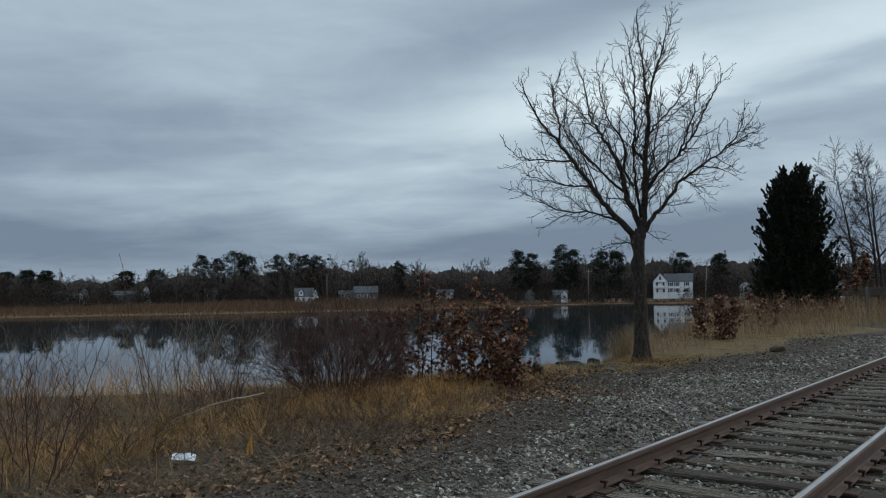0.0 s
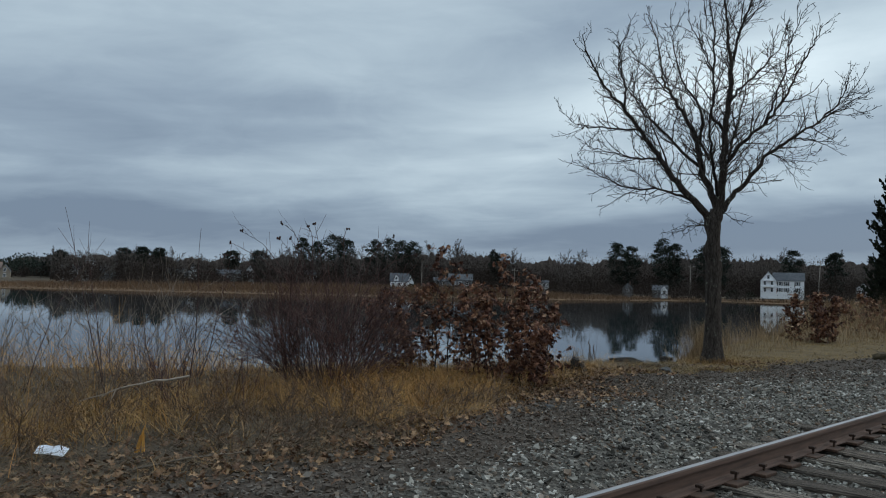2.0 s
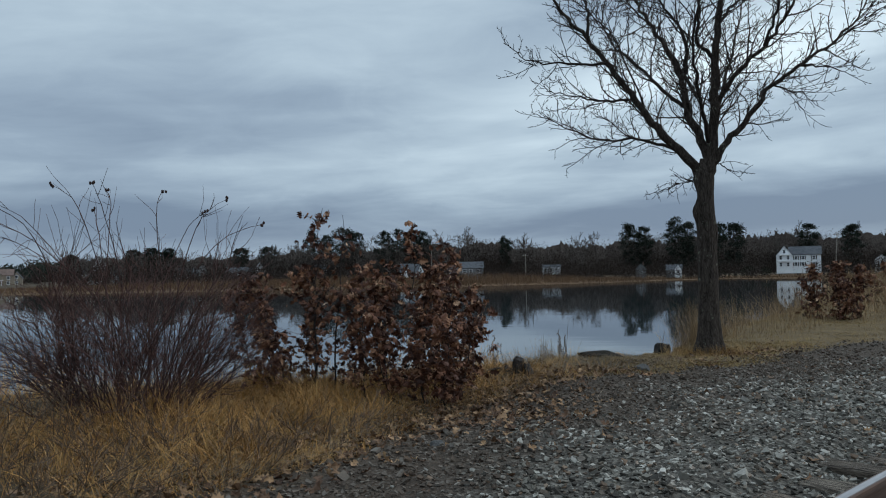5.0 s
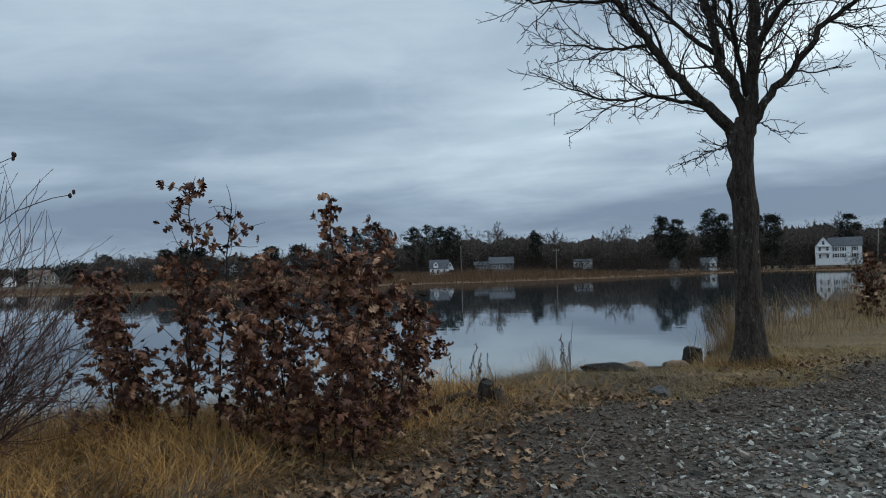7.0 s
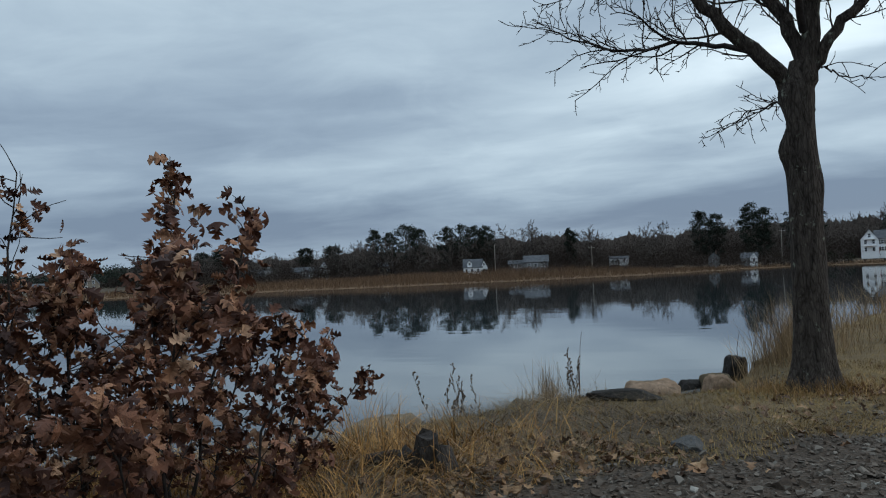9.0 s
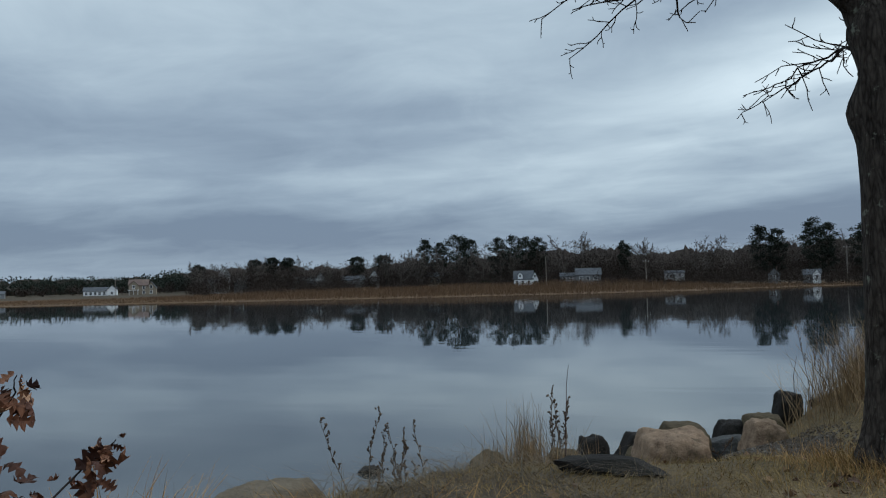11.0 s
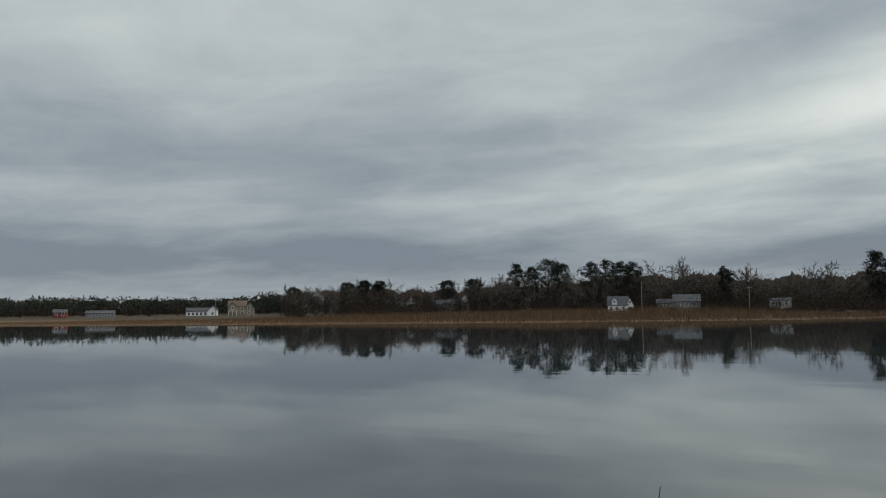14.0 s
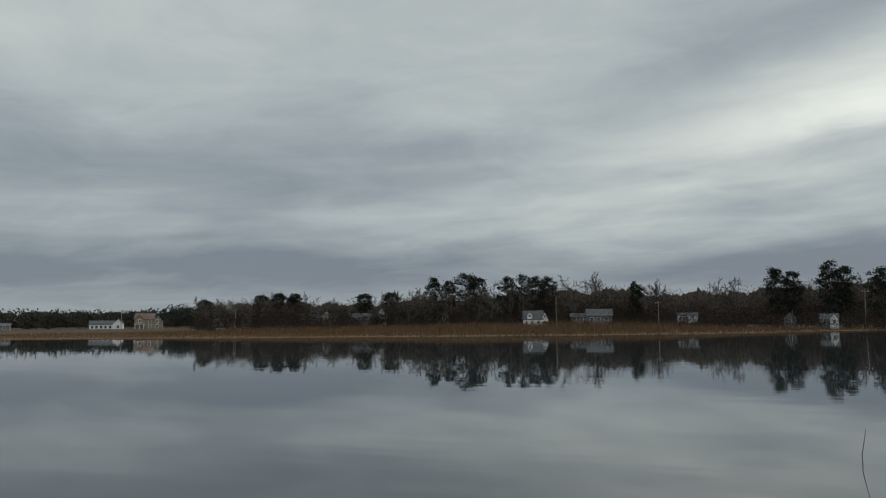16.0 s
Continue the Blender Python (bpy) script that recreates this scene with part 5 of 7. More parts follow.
# ---- rocks on the bank ----
def rock_build(tone):
    lo, hi, moss = tone

    def build(n, b):
        pos = obj_coord(n)
        f, g = n.noise(pos, 9, 6, 0.7), n.noise(pos, 55, 4, 0.6)
        col = n.ramp(n.math("ADD", n.math("MULTIPLY", f, 0.7), n.math("MULTIPLY", g, 0.3)), [(0.3, lo), (0.72, hi)])
        col = n.mix(n.math("MULTIPLY", n.smooth(n.noise(pos, 3.5, 5, 0.7), 0.52, 0.68), moss), col, (0.045, 0.042, 0.024))
        link(n, col, b.inputs["Base Color"])
        b.inputs["Roughness"].default_value = 0.9
        b.inputs["Specular IOR Level"].default_value = 0.15
        bump(n, b, n.math("ADD", f, n.math("MULTIPLY", g, 0.5)), 0.8, 0.03)

    return build


M_tan = material("tan_granite", rock_build(((0.075, 0.048, 0.032), (0.37, 0.255, 0.170), 0.7)))
M_moss_tan = material("weathered_granite", rock_build(((0.085, 0.066, 0.046), (0.235, 0.185, 0.130), 0.6)))
M_black = material("wet_dark_rock", rock_build(((0.010, 0.009, 0.008), (0.034, 0.029, 0.025), 0.2)))
M_moss = material("mossy_brown_rock", rock_build(((0.050, 0.038, 0.024), (0.115, 0.088, 0.052), 0.6)))
M_slate = material("blue_grey_stone", rock_build(((0.040, 0.040, 0.040), (0.115, 0.112, 0.108), 0.3)))


def rock(name, label, at, size, mat, seed, yaw=0.0, cuts=9, tilt=(0, 0), group="rocks on the bank", depth=0.62):
    """A broken boulder: a ball cut flat on many sides and roughened."""
    r = np.random.default_rng(seed)
    bm = bmesh.new()
    bmesh.ops.create_icosphere(bm, subdivisions=4, radius=1.0)
    lay = Euler(r.uniform(-0.35, 0.35, 3)).to_matrix()
    for q in bm.verts:
        k = (abs(q.co.x) ** 5 + abs(q.co.y) ** 5 + abs(q.co.z) ** 5) ** 0.2
        q.co = lay @ (q.co / k * 0.86)
    for _ in range(cuts + 9):
        m = Vector(unit(r.normal(0, 1, 3) * np.array([1, 1, 0.9])))
        lim = r.uniform(depth - 0.02, 0.95)
        for q in bm.verts:
            k = q.co.dot(m)
            if k > lim:
                q.co -= m * (k - lim) * 0.985
    for q in bm.verts:
        p = q.co * 2.2 + Vector((seed, seed * 0.3, 0))
        q.co *= 1 + 0.07 * noise.noise(p) + 0.035 * noise.noise(p * 3.1) + 0.015 * noise.noise(p * 8)
    bmesh.ops.transform(bm, matrix=pose(0, 0, 0, tilt[0], tilt[1], yaw) @ Matrix.Diagonal((*[k / 2 for k in size], 1)), verts=bm.verts)
    ob = tagged(new(name, bm_mesh(name, bm, mat, False)), label, "rock", group)
    ob.location = at
    return ob


def block_rock(label, at, size, mat, seed, yaw=0.0, inset=(0.2, 0.1, 0.2, 0.2), tilt=(0, 0), crown=0.06):
    """A squarish boulder with a flat worn top; inset: how far the top draws in at the left, right, front and back."""
    r = np.random.default_rng(seed)
    bm = bmesh.new()
    bmesh.ops.create_cube(bm, size=2.0)
    bmesh.ops.subdivide_edges(bm, edges=bm.edges[:], cuts=15, use_grid_fill=True)
    chip = [(Vector(unit(r.normal(0, 1, 3) + np.array([0, 0, 0.25]))), r.uniform(0.98, 1.25)) for _ in range(7)]
    for q in bm.verts:
        c = q.co.copy()
        up = (c.z + 1) / 2
        c.x = c.x * (1 - (inset[0] if c.x < 0 else inset[1]) * up)
        c.y = c.y * (1 - (inset[2] if c.y < 0 else inset[3]) * up)
        round_off = (abs(q.co.x) ** 7 + abs(q.co.y) ** 7 + abs(q.co.z) ** 7) ** (1 / 7)
        c = c / round_off
        for m, lim in chip:
            k = c.dot(m)
            if k > lim:
                c -= m * (k - lim) * 0.96
        p = q.co * 1.4 + Vector((seed * 1.7, seed * 0.3, 0))
        ridge = abs(noise.noise(p * 2.3))
        c *= 1 + 0.10 * noise.noise(p) + 0.05 * noise.noise(p * 2.9) - 0.05 * ridge + 0.012 * noise.noise(p * 9)
        c.z += crown * noise.noise(p * 1.1 + Vector((5, 0, 0))) * up
        q.co = c
    bmesh.ops.transform(bm, matrix=pose(0, 0, 0, tilt[0], tilt[1], yaw) @ Matrix.Diagonal((*[k / 2 for k in size], 1)), verts=bm.verts)
    ob = tagged(new("boulder", bm_mesh("boulder", bm, mat, True)), label, "rock", "rocks on the bank")
    ob.location = at
    return ob


block_rock("large tan granite boulder with dark stains", (2.95, 19.10, -0.58), (0.76, 0.72, 0.62), M_tan, 3, 14, (0.45, 0.0, 0.15, 0.2), (4, -3))
block_rock("rounded dark boulder at the waterline", (1.92, 22.35, -1.32), (0.54, 0.52, 0.64), M_black, 8, 20, (0.35, 0.35, 0.3, 0.3), (0, 0), 0.2)
block_rock("angular black boulder leaning on the next one", (2.42, 22.0, -1.18), (0.46, 0.48, 0.66), M_black, 9, 25, (0.62, 0.12, 0.3, 0.3), (0, 14))
block_rock("mossy brown flat-topped boulder", (3.12, 21.45, -0.87), (0.60, 0.55, 0.52), M_moss, 14, 14, (0.12, 0.30, 0.2, 0.2), (0, 3))
block_rock("small tan boulder beside the gravel scree", (3.92, 20.7, -0.62), (0.46, 0.42, 0.40), M_tan, 18, 20, (0.30, 0.30, 0.35, 0.2), (0, 6))
block_rock("dark grey boulder above the water", (3.66, 22.6, -1.03), (0.54, 0.5, 0.54), M_black, 19, 14, (0.6, 0.05, 0.2, 0.2), (0, -4))
block_rock("dark brown boulder above the water", (4.06, 22.5, -0.87), (0.54, 0.52, 0.46), M_moss, 20, 16, (0.25, 0.25, 0.2, 0.2), (0, 2))
block_rock("upright angular dark boulder by the reed grass", (4.42, 23.0, -0.66), (0.34, 0.38, 0.48), M_black, 21, 16, (0.15, 0.22, 0.1, 0.1), (0, 8))
block_rock("flat tan granite boulder low by the water", (0.54, 16.05, -0.40), (0.84, 0.70, 0.54), M_moss_tan, 5, -4, (0.60, 0.08, 0.1, 0.1), (0, -5))
rock("boulder", "dark wedge of rock under the tan boulder", (2.55, 19.45, -0.80), (0.5, 0.5, 0.40), M_black, 12, -20)
rock("boulder", "small brown stone between the boulders", (2.64, 20.7, -0.95), (0.42, 0.4, 0.40), M_moss, 13, 30)
rock("boulder", "low brown boulder in the grass edge", (1.82, 20.3, -0.90), (0.52, 0.5, 0.46), M_moss, 15, 20)
rock("boulder", "mossy boulder half hidden by grass", (1.55, 18.0, -0.48), (0.44, 0.45, 0.50), M_moss, 16, -30)
rock("boulder", "small dark stone in the dry grass", (1.24, 17.7, -0.52), (0.28, 0.3, 0.28), M_black, 17)
rock("boulder", "low grey-brown slab between the boulders", (3.55, 21.6, -0.92), (0.66, 0.55, 0.40), M_slate, 22, 5)
rock("boulder", "mossy stone at the foot of the bank", (0.95, 16.75, -0.46), (0.36, 0.35, 0.34), M_moss, 23)
rock("boulder", "dark stone in shallow water", (-0.95, 21.46, -1.37), (0.42, 0.3, 0.18), M_black, 24)
pick = np.random.default_rng(77)
for k in range(26):
    a = pick.random()
    x, y = 2.1 + 2.7 * a + pick.normal(0, 0.2), 21.3 + 2.3 * a + pick.normal(0, 0.55)
    k0 = pick.uniform(0.26, 0.44)
    rock("boulder", "small dark rock wedged into the bank", on_ground(x, y, -0.02), (k0 * 1.2, k0, k0 * 0.8), (M_black, M_moss, M_slate)[k % 3], 40 + k, pick.uniform(0, 360))
rock("flat_slab", "flat black slab lying on the short grass", on_ground(2.71, 16.45, 0.03), (0.72, 0.38, 0.19), M_black, 30, -8, 12, group="loose stones", depth=0.5)
tb = Tubes()
tb.add([(0, 0, -0.3), (-0.02, 0.01, 0.15), (0.03, 0.0, 0.42), (0.07, 0.02, 0.62)], [0.009, 0.008, 0.006, 0.004], 5)
wand = tagged(new("dead_stick", tb.mesh("dead_stick", M_briar)), "thin dead stick standing in the shallow water", "stick")
wand.location = (5.61, 31.80, -1.38)
rock("loose_stone", "flat grey stone lying on the worn grass", on_ground(3.05, 14.35, 0.01), (0.25, 0.20, 0.12), M_slate, 31, 10, group="loose stones")
rock("loose_stone", "pale flat stone at the gravel edge", on_ground(1.75, 12.7, 0.0), (0.16, 0.12, 0.06), M_tan, 32, 10, group="loose stones")
rock("loose_stone", "pale stone in the leaf litter", on_ground(1.22, 10.4, 0.0), (0.15, 0.10, 0.07), M_slate, 33, 10, group="loose stones")
rock("loose_stone", "pinkish flat stone beside the rail", on_ground(3.4, 9.2, 0.0), (0.24, 0.14, 0.06), M_tan, 34, 50, group="loose stones")
rock("loose_stone", "pale stone caught beside the rail", (4.63, 10.31, -0.05), (0.10, 0.08, 0.08), M_tan, 35, 10, group="loose stones")
rock("grass_clod", "dark clod of earth on the gravel", on_ground(8.25, 19.2, 0.05), (0.40, 0.3, 0.26), M_moss, 36, 10, group="loose stones")

# ---- rotten stump beside the shrub ----
M_rot = simple("rotten_wood", (0.012, 0.010, 0.009), (0.060, 0.050, 0.042), 18, 0.95, 0.9, 0.03, stretch=(3, 3, 0.6))
stump = tagged(new("rotten_stump"), "low rotten black stump with splintered pieces", "stump")
stump.location = on_ground(1.62, 13.75)
for k, (dx, dy, r, hgt, lean) in enumerate(((0, 0, 0.075, 0.22, 10), (0.11, -0.02, 0.06, 0.17, -14), (-0.12, 0.03, 0.07, 0.12, 24), (-0.02, 0.10, 0.05, 0.15, -5))):
    bm = bmesh.new()
    bmesh.ops.create_cone(bm, cap_ends=True, segments=11, radius1=r * 1.15, radius2=r * 0.85, depth=hgt)
    bmesh.ops.subdivide_edges(bm, edges=[e for e in bm.edges if abs(e.verts[0].co.z - e.verts[1].co.z) > hgt / 2], cuts=2)
    for q in bm.verts:
        q.co += Vector((noise.noise(q.co * 22 + Vector((k, 0, 0))) * 0.02, noise.noise(q.co * 22 + Vector((0, k, 4))) * 0.02, (noise.noise(q.co * 30 + Vector((k, 7, 0))) * 0.05 if q.co.z > 0 else -0.03)))
    me = bm_mesh("piece", bm, M_rot)
    part("splinter", me, stump).matrix_local = pose(dx, dy, hgt / 2 - 0.01, lean, lean * 0.6, k * 40)
log = Tubes()
log.add([(-0.38, 0.05, 0.05), (-0.2, 0.06, 0.07), (0.0, 0.10, 0.06)], [0.035, 0.045, 0.03], 8)
part("log", log.mesh("log", M_rot), stump)

# ---- litter and sticks ----
M_paper = simple("white_paper", (0.62, 0.66, 0.74), (0.80, 0.83, 0.88), 6, 0.6, 0.3, 0.01)
bm = bmesh.new()
bmesh.ops.create_grid(bm, x_segments=12, y_segments=8, size=0.5)
for q in bm.verts:
    q.co.x *= 0.20
    q.co.y *= 0.12
    q.co.z = 0.02 * noise.noise(q.co * 14) + 0.03 * abs(q.co.y + 0.02) / 0.1 * (q.co.y < 0)
bmesh.ops.solidify(bm, geom=bm.faces[:], thickness=0.004)
paper = tagged(new("paper_litter", bm_mesh("paper_litter", bm, M_paper)), "crumpled white plastic litter lying in the leaf litter", "litter")
paper.matrix_world = pose(-2.30, 6.88, 0.06, 22, 4, 12)

M_orange = simple("orange_wood", (0.36, 0.16, 0.03), (0.62, 0.32, 0.07), 40, 0.8, 0.5, 0.01, stretch=(1, 1, 0.3))
bm = bmesh.new()
for k, (dx, h, tw) in enumerate(((0, 0.20, 8), (0.02, 0.16, -10), (-0.015, 0.13, 4))):
    bmesh.ops.create_cone(bm, cap_ends=True, segments=5, radius1=0.016, radius2=0.005, depth=h, matrix=pose(dx, 0, h / 2 - 0.01, 0, tw + 8, k * 30))
for q in bm.verts:
    q.co += Vector(rng.normal(0, 0.004, 3))
splint = tagged(new("split_stub", bm_mesh("split_stub", bm, M_orange)), "freshly split orange wood stub standing in weeds", "stub")
splint.location = on_ground(-1.80, 7.18, 0.0)


def stick(label, pts, r, mat, twigs=3):
    tb = Tubes()
    line = smooth_line(pts, 10)
    line[1:-1] += rng.normal(0, 0.005, (8, 3))
    tb.add(line, np.linspace(r, r * 0.4, 10), 6)
    for q in rng.uniform(0.3, 0.9, twigs):
        i = int(q * 9)
        tb.add(curve_pts(line[i], side_of(line[i + 1] - line[i], 0.7), 0.25, 3, 0.15, 0.0), [r * 0.5, r * 0.4, r * 0.3, r * 0.2], 4)
    return tagged(new("fallen_branch", tb.mesh("fallen_branch", mat)), label, "branch", "fallen branches")


M_pale_stem = simple("barkless_branch", (0.22, 0.18, 0.14), (0.36, 0.30, 0.24), 20, 0.8, 0.3, 0.004)
stick("broken pale branch caught in the weeds", [(-1.88, 8.12, 0.46), (-2.15, 8.05, 0.42), (-2.45, 7.95, 0.34), (-2.75, 7.9, 0.24)], 0.011, M_pale_stem, 2)
stick("thin forked twig on the gravel edge", [(-1.55, 6.55, 0.04), (-1.25, 6.95, 0.06), (-0.95, 7.35, 0.04)], 0.009, M_grey_stem, 3)
stick("thin pale twig lying on the gravel", [(2.15, 12.0, 0.03), (2.25, 12.2, 0.07), (2.2, 12.45, 0.03)], 0.006, M_grey_stem, 3)
stick("thin pale twig lying on the gravel", [(2.45, 11.9, 0.03), (2.4, 12.2, 0.06), (2.5, 12.4, 0.03)], 0.006, M_grey_stem, 2)
# ---- evergreen and bare trees at the roadside ----
def needle_build(c1, c2):
    def build(n, b):
        geo = n.add("ShaderNodeNewGeometry").outputs["Random Per Island"]
        col = n.ramp(geo, [(0.0, c1), (1.0, c2)])
        link(n, col, b.inputs["Base Color"])
        b.inputs["Roughness"].default_value = 0.8
        b.inputs["Specular IOR Level"].default_value = 0.15

    return build


M_cedar = material("cedar_needles", needle_build((0.007, 0.009, 0.006), (0.022, 0.026, 0.014)))
M_pine = material("pine_needles", needle_build((0.016, 0.021, 0.016), (0.030, 0.037, 0.027)))
M_wood_far = material("bare_wood", needle_build((0.056, 0.045, 0.039), (0.084, 0.068, 0.059)))
M_scrub = material("leafless_scrub", needle_build((0.027, 0.020, 0.016), (0.040, 0.029, 0.023)))
SPRAY = (np.array([(0, 0, 0), (0.32, 0.45, 0.05), (0.12, 1.0, 0.0), (-0.14, 0.9, 0.02), (-0.34, 0.4, 0.04)], float), np.array([(0, 1, 4), (1, 2, 3), (1, 3, 4)]))


def facing(d, jitter=0.5):
    """Turns that lay a spray's length along d."""
    d = d + rng.normal(0, jitter, d.shape)
    d /= np.linalg.norm(d, axis=1, keepdims=True)
    ref = rng.normal(0, 1, d.shape)
    a = np.cross(d, ref)
    a /= np.linalg.norm(a, axis=1, keepdims=True)
    return np.stack([a, d, np.cross(a, d)], -1)


# red cedar: a dense ragged column of upswept plumes
cedar = tagged(new("cedar_tree"), "dense dark green red cedar with a ragged pointed crown", "tree")
cedar.location = (20.9, 45.6, 0.0)
tb = Tubes()
tb.add([(0, 0, -0.2), (0.05, 0, 2.5), (0, 0, 5.5), (0, 0, 8.3)], [0.22, 0.17, 0.10, 0.03], 8)
part("trunk", tb.mesh("trunk", M_bark), cedar)
pts, dirs, sizes = [], [], []
for k in range(560):
    z = 0.3 + 7.6 * rng.random() ** 1.1
    rmax = np.interp(z, [0.3, 1.5, 3.2, 5.0, 6.8, 7.6, 8.2], [2.3, 2.4, 2.2, 2.0, 1.65, 1.1, 0.6]) * (rng.uniform(0.5, 0.92) if rng.random() < 0.7 else rng.uniform(0.92, 1.12))
    a = rng.uniform(0, 2 * np.pi)
    tip = np.array([rmax * math.cos(a), rmax * math.sin(a), z + rng.uniform(0.5, 1.1)])
    root = np.array([0.45 * rmax * math.cos(a), 0.45 * rmax * math.sin(a), z - 0.5])
    for q in rng.uniform(0.1, 1.0, 70):
        pts.append(root + (tip - root) * q + np.array([0, 0, 0.25 * q * q]) + rng.normal(0, 0.15, 3) * (1.12 - q))
        dirs.append(unit(tip - root + np.array([0, 0, 1.1])))
        sizes.append(rng.uniform(0.10, 0.24))
v, f = scatter([SPRAY], np.array(pts), facing(np.array(dirs), 0.28), np.array(sizes))
part("crown", mesh_np("crown", v, f, M_cedar), cedar)["kind"] = "stuff"


def bare_tree(at, height, spread, label, group="", trunks=((0, 0),), spec=None, r=0.14, mat=None, fork=0.3):
    ob = tagged(new("bare_tree"), label, "tree", group)
    ob.location = at
    spec = spec or [(13, 0.42, 0.09, 0.06, 5), (9, 0.48, 0.13, 0.05, 3), (7, 0.5, 0.16, 0.03, 3), (0, 0, 0.2, 0.02, 3), 0.011]
    for dx, dy in trunks:
        tb = Tubes()
        pts = curve_pts((dx, dy, -0.1), (dx * 0.06 + rng.normal(0, 0.05), dy * 0.06 + rng.normal(0, 0.05), 1), height * 0.95, 8, 0.05, 0.06)
        rad = np.linspace(r, 0.025, len(pts))
        tb.add(pts, rad, 7)
        branch_off(tb, pts, rad, height * spread, 0, spec, fork)
        part("trunk", tb.mesh("trunk", mat or M_twig), ob)
    return ob


bare_tree((30.4, 54.4, 0.3), 10.2, 0.78, "leafless roadside tree with several thin trunks", "roadside trees", ((0.3, 0), (-0.7, 0.4), (0.9, 0.6)), r=0.13, fork=0.28)
bare_tree((37.5, 57.5, 0.3), 9.0, 0.75, "leafless roadside tree with spreading twigs", "roadside trees", ((0, 0), (0.6, 0.4)), r=0.13)
oak_shrub((27.0, 50.5, 0.2), [(0, 0, 3.2, 0.2, 0, 0.4, 1), (0.6, 0, 3.8, 0.2, 0, 0.5, 1), (-0.5, 0.2, 2.8, -0.2, 0, 0.4, 1)], 260, 0, "small oak keeping a few russet leaves by the road", (0.2, 0.38), 0.02)
oak_shrub((8.75, 24.7, -0.05), [(0, 0, 1.35, 0, 0, 0.05, 1), (0.35, 0, 1.25, 0.2, 0.1, 0.05, 1), (-0.4, 0, 1.3, -0.15, 0, 0.05, 1), (0.5, 0.1, 1.05, 0.15, 0, 0.05, 1), (-0.5, 0.1, 0.95, -0.15, 0, 0.02, 1.2), (0.1, -0.3, 0.9, 0, -0.2, 0.0, 1.2), (0.2, 0.4, 1.4, 0.1, 0.2, 0.2, 1)], 1300, 120, "rounded oak shrub with brown dead leaves on the bank", (0.085, 0.135))
oak_shrub((17.2, 39.6, 0.0), [(0, 0, 1.5, 0.3, 0, 0.05, 1), (1.0, 0, 1.3, 0.5, 0, 0.05, 1), (-1.0, 0, 1.35, -0.5, 0, 0.05, 1), (2.0, 0, 1.2, 0.5, 0, 0.05, 1), (2.8, 0.3, 1.1, 0.4, 0, 0.05, 1), (-1.9, 0.2, 1.1, -0.4, 0, 0.05, 1), (0.5, 0.5, 1.1, 0.3, 0, 0.05, 1), (-0.5, 0.4, 1.2, -0.4, 0, 0.05, 1)], 420, 0, "straggling oak brush with brown leaves below the cedar", (0.16, 0.28))
oak_shrub((12.6, 31.0, 0.0), [(0, 0, 1.2, 0.1, 0, 0.1, 1), (0.6, 0, 1.0, 0.2, 0, 0.1, 1), (-0.5, 0, 1.1, -0.2, 0, 0.1, 1)], 260, 0, "thin oak brush with brown leaves in tall grass", (0.11, 0.18))
oak_shrub((-3.35, 5.05, 0.0), [(0, 0, 1.15, 0.05, 0.1, 0.55, 1), (-0.15, 0.1, 1.0, -0.1, 0.0, 0.5, 1), (0.05, -0.1, 0.9, -0.05, -0.05, 0.5, 1)], 60, 40, "sparse young oak with a few rust-red dead leaves", (0.07, 0.11))

for x, y, n, h in ((24.5, 48.5, 90, 1.9), (28.0, 51.0, 90, 2.2), (32.0, 55.0, 90, 2.4), (15.0, 35.5, 70, 1.3), (19.5, 42.5, 70, 1.6), (36.0, 60.0, 90, 2.6)):
    brush("roadside_thicket", (x, y, 0.0), "leafless brown thicket on the bank near the road", "thicket", n, 1.7, h, 0.4, M_dead_stem, 0.012, 8, 0.0, "roadside thickets")

# ---- barrier by the road ----
M_post = simple("weathered_post", (0.07, 0.06, 0.05), (0.16, 0.14, 0.12), 10, 0.9, 0.5, 0.01, stretch=(4, 4, 0.5))
M_dark_metal = simple("dark_guard_rail", (0.02, 0.02, 0.02), (0.06, 0.055, 0.05), 8, 0.7, 0.3, 0.01)
M_asphalt = simple("asphalt", (0.035, 0.035, 0.036), (0.065, 0.064, 0.063), 30, 0.9, 0.5, 0.01)
post = tagged(new("marker_post", box("marker_post", (0.10, 0.10, 1.75), (0, 0, 0.80), M_post, 0.02)), "slim weathered wooden marker post beside the track", "post")
post.location = (19.6, 35.7, 0.0)
bar = tagged(new("road_barrier"), "long low dark road barrier on short posts", "barrier")
bar.location = (28.5, 53.5, 0.3)
part("beam", box("beam", (9.5, 0.12, 0.55), (0, 0, 1.15), M_dark_metal, 0.04), bar)
for k in range(5):
    part("leg", box("leg", (0.16, 0.16, 1.2), (-4.4 + 2.2 * k, 0.05, 0.5), M_dark_metal, 0.02), bar)

# ---- a parked car with its lamps on ----
M_carpaint = simple("grey_car_paint", (0.10, 0.105, 0.11), (0.13, 0.135, 0.14), 2, 0.35, 0.0, spec=0.5)
M_tyre = simple("tyre_rubber", (0.012, 0.012, 0.012), (0.03, 0.03, 0.03), 30, 0.9, 0.2)
M_glass = simple("dark_glass", (0.01, 0.012, 0.014), (0.02, 0.022, 0.025), 3, 0.08, 0.0, spec=0.6)


def lamp_build(n, b):
    b.inputs["Base Color"].default_value = (0.9, 0.9, 0.9, 1)
    b.inputs["Emission Color"].default_value = (0.9, 0.93, 1.0, 1)
    b.inputs["Emission Strength"].default_value = 3.0


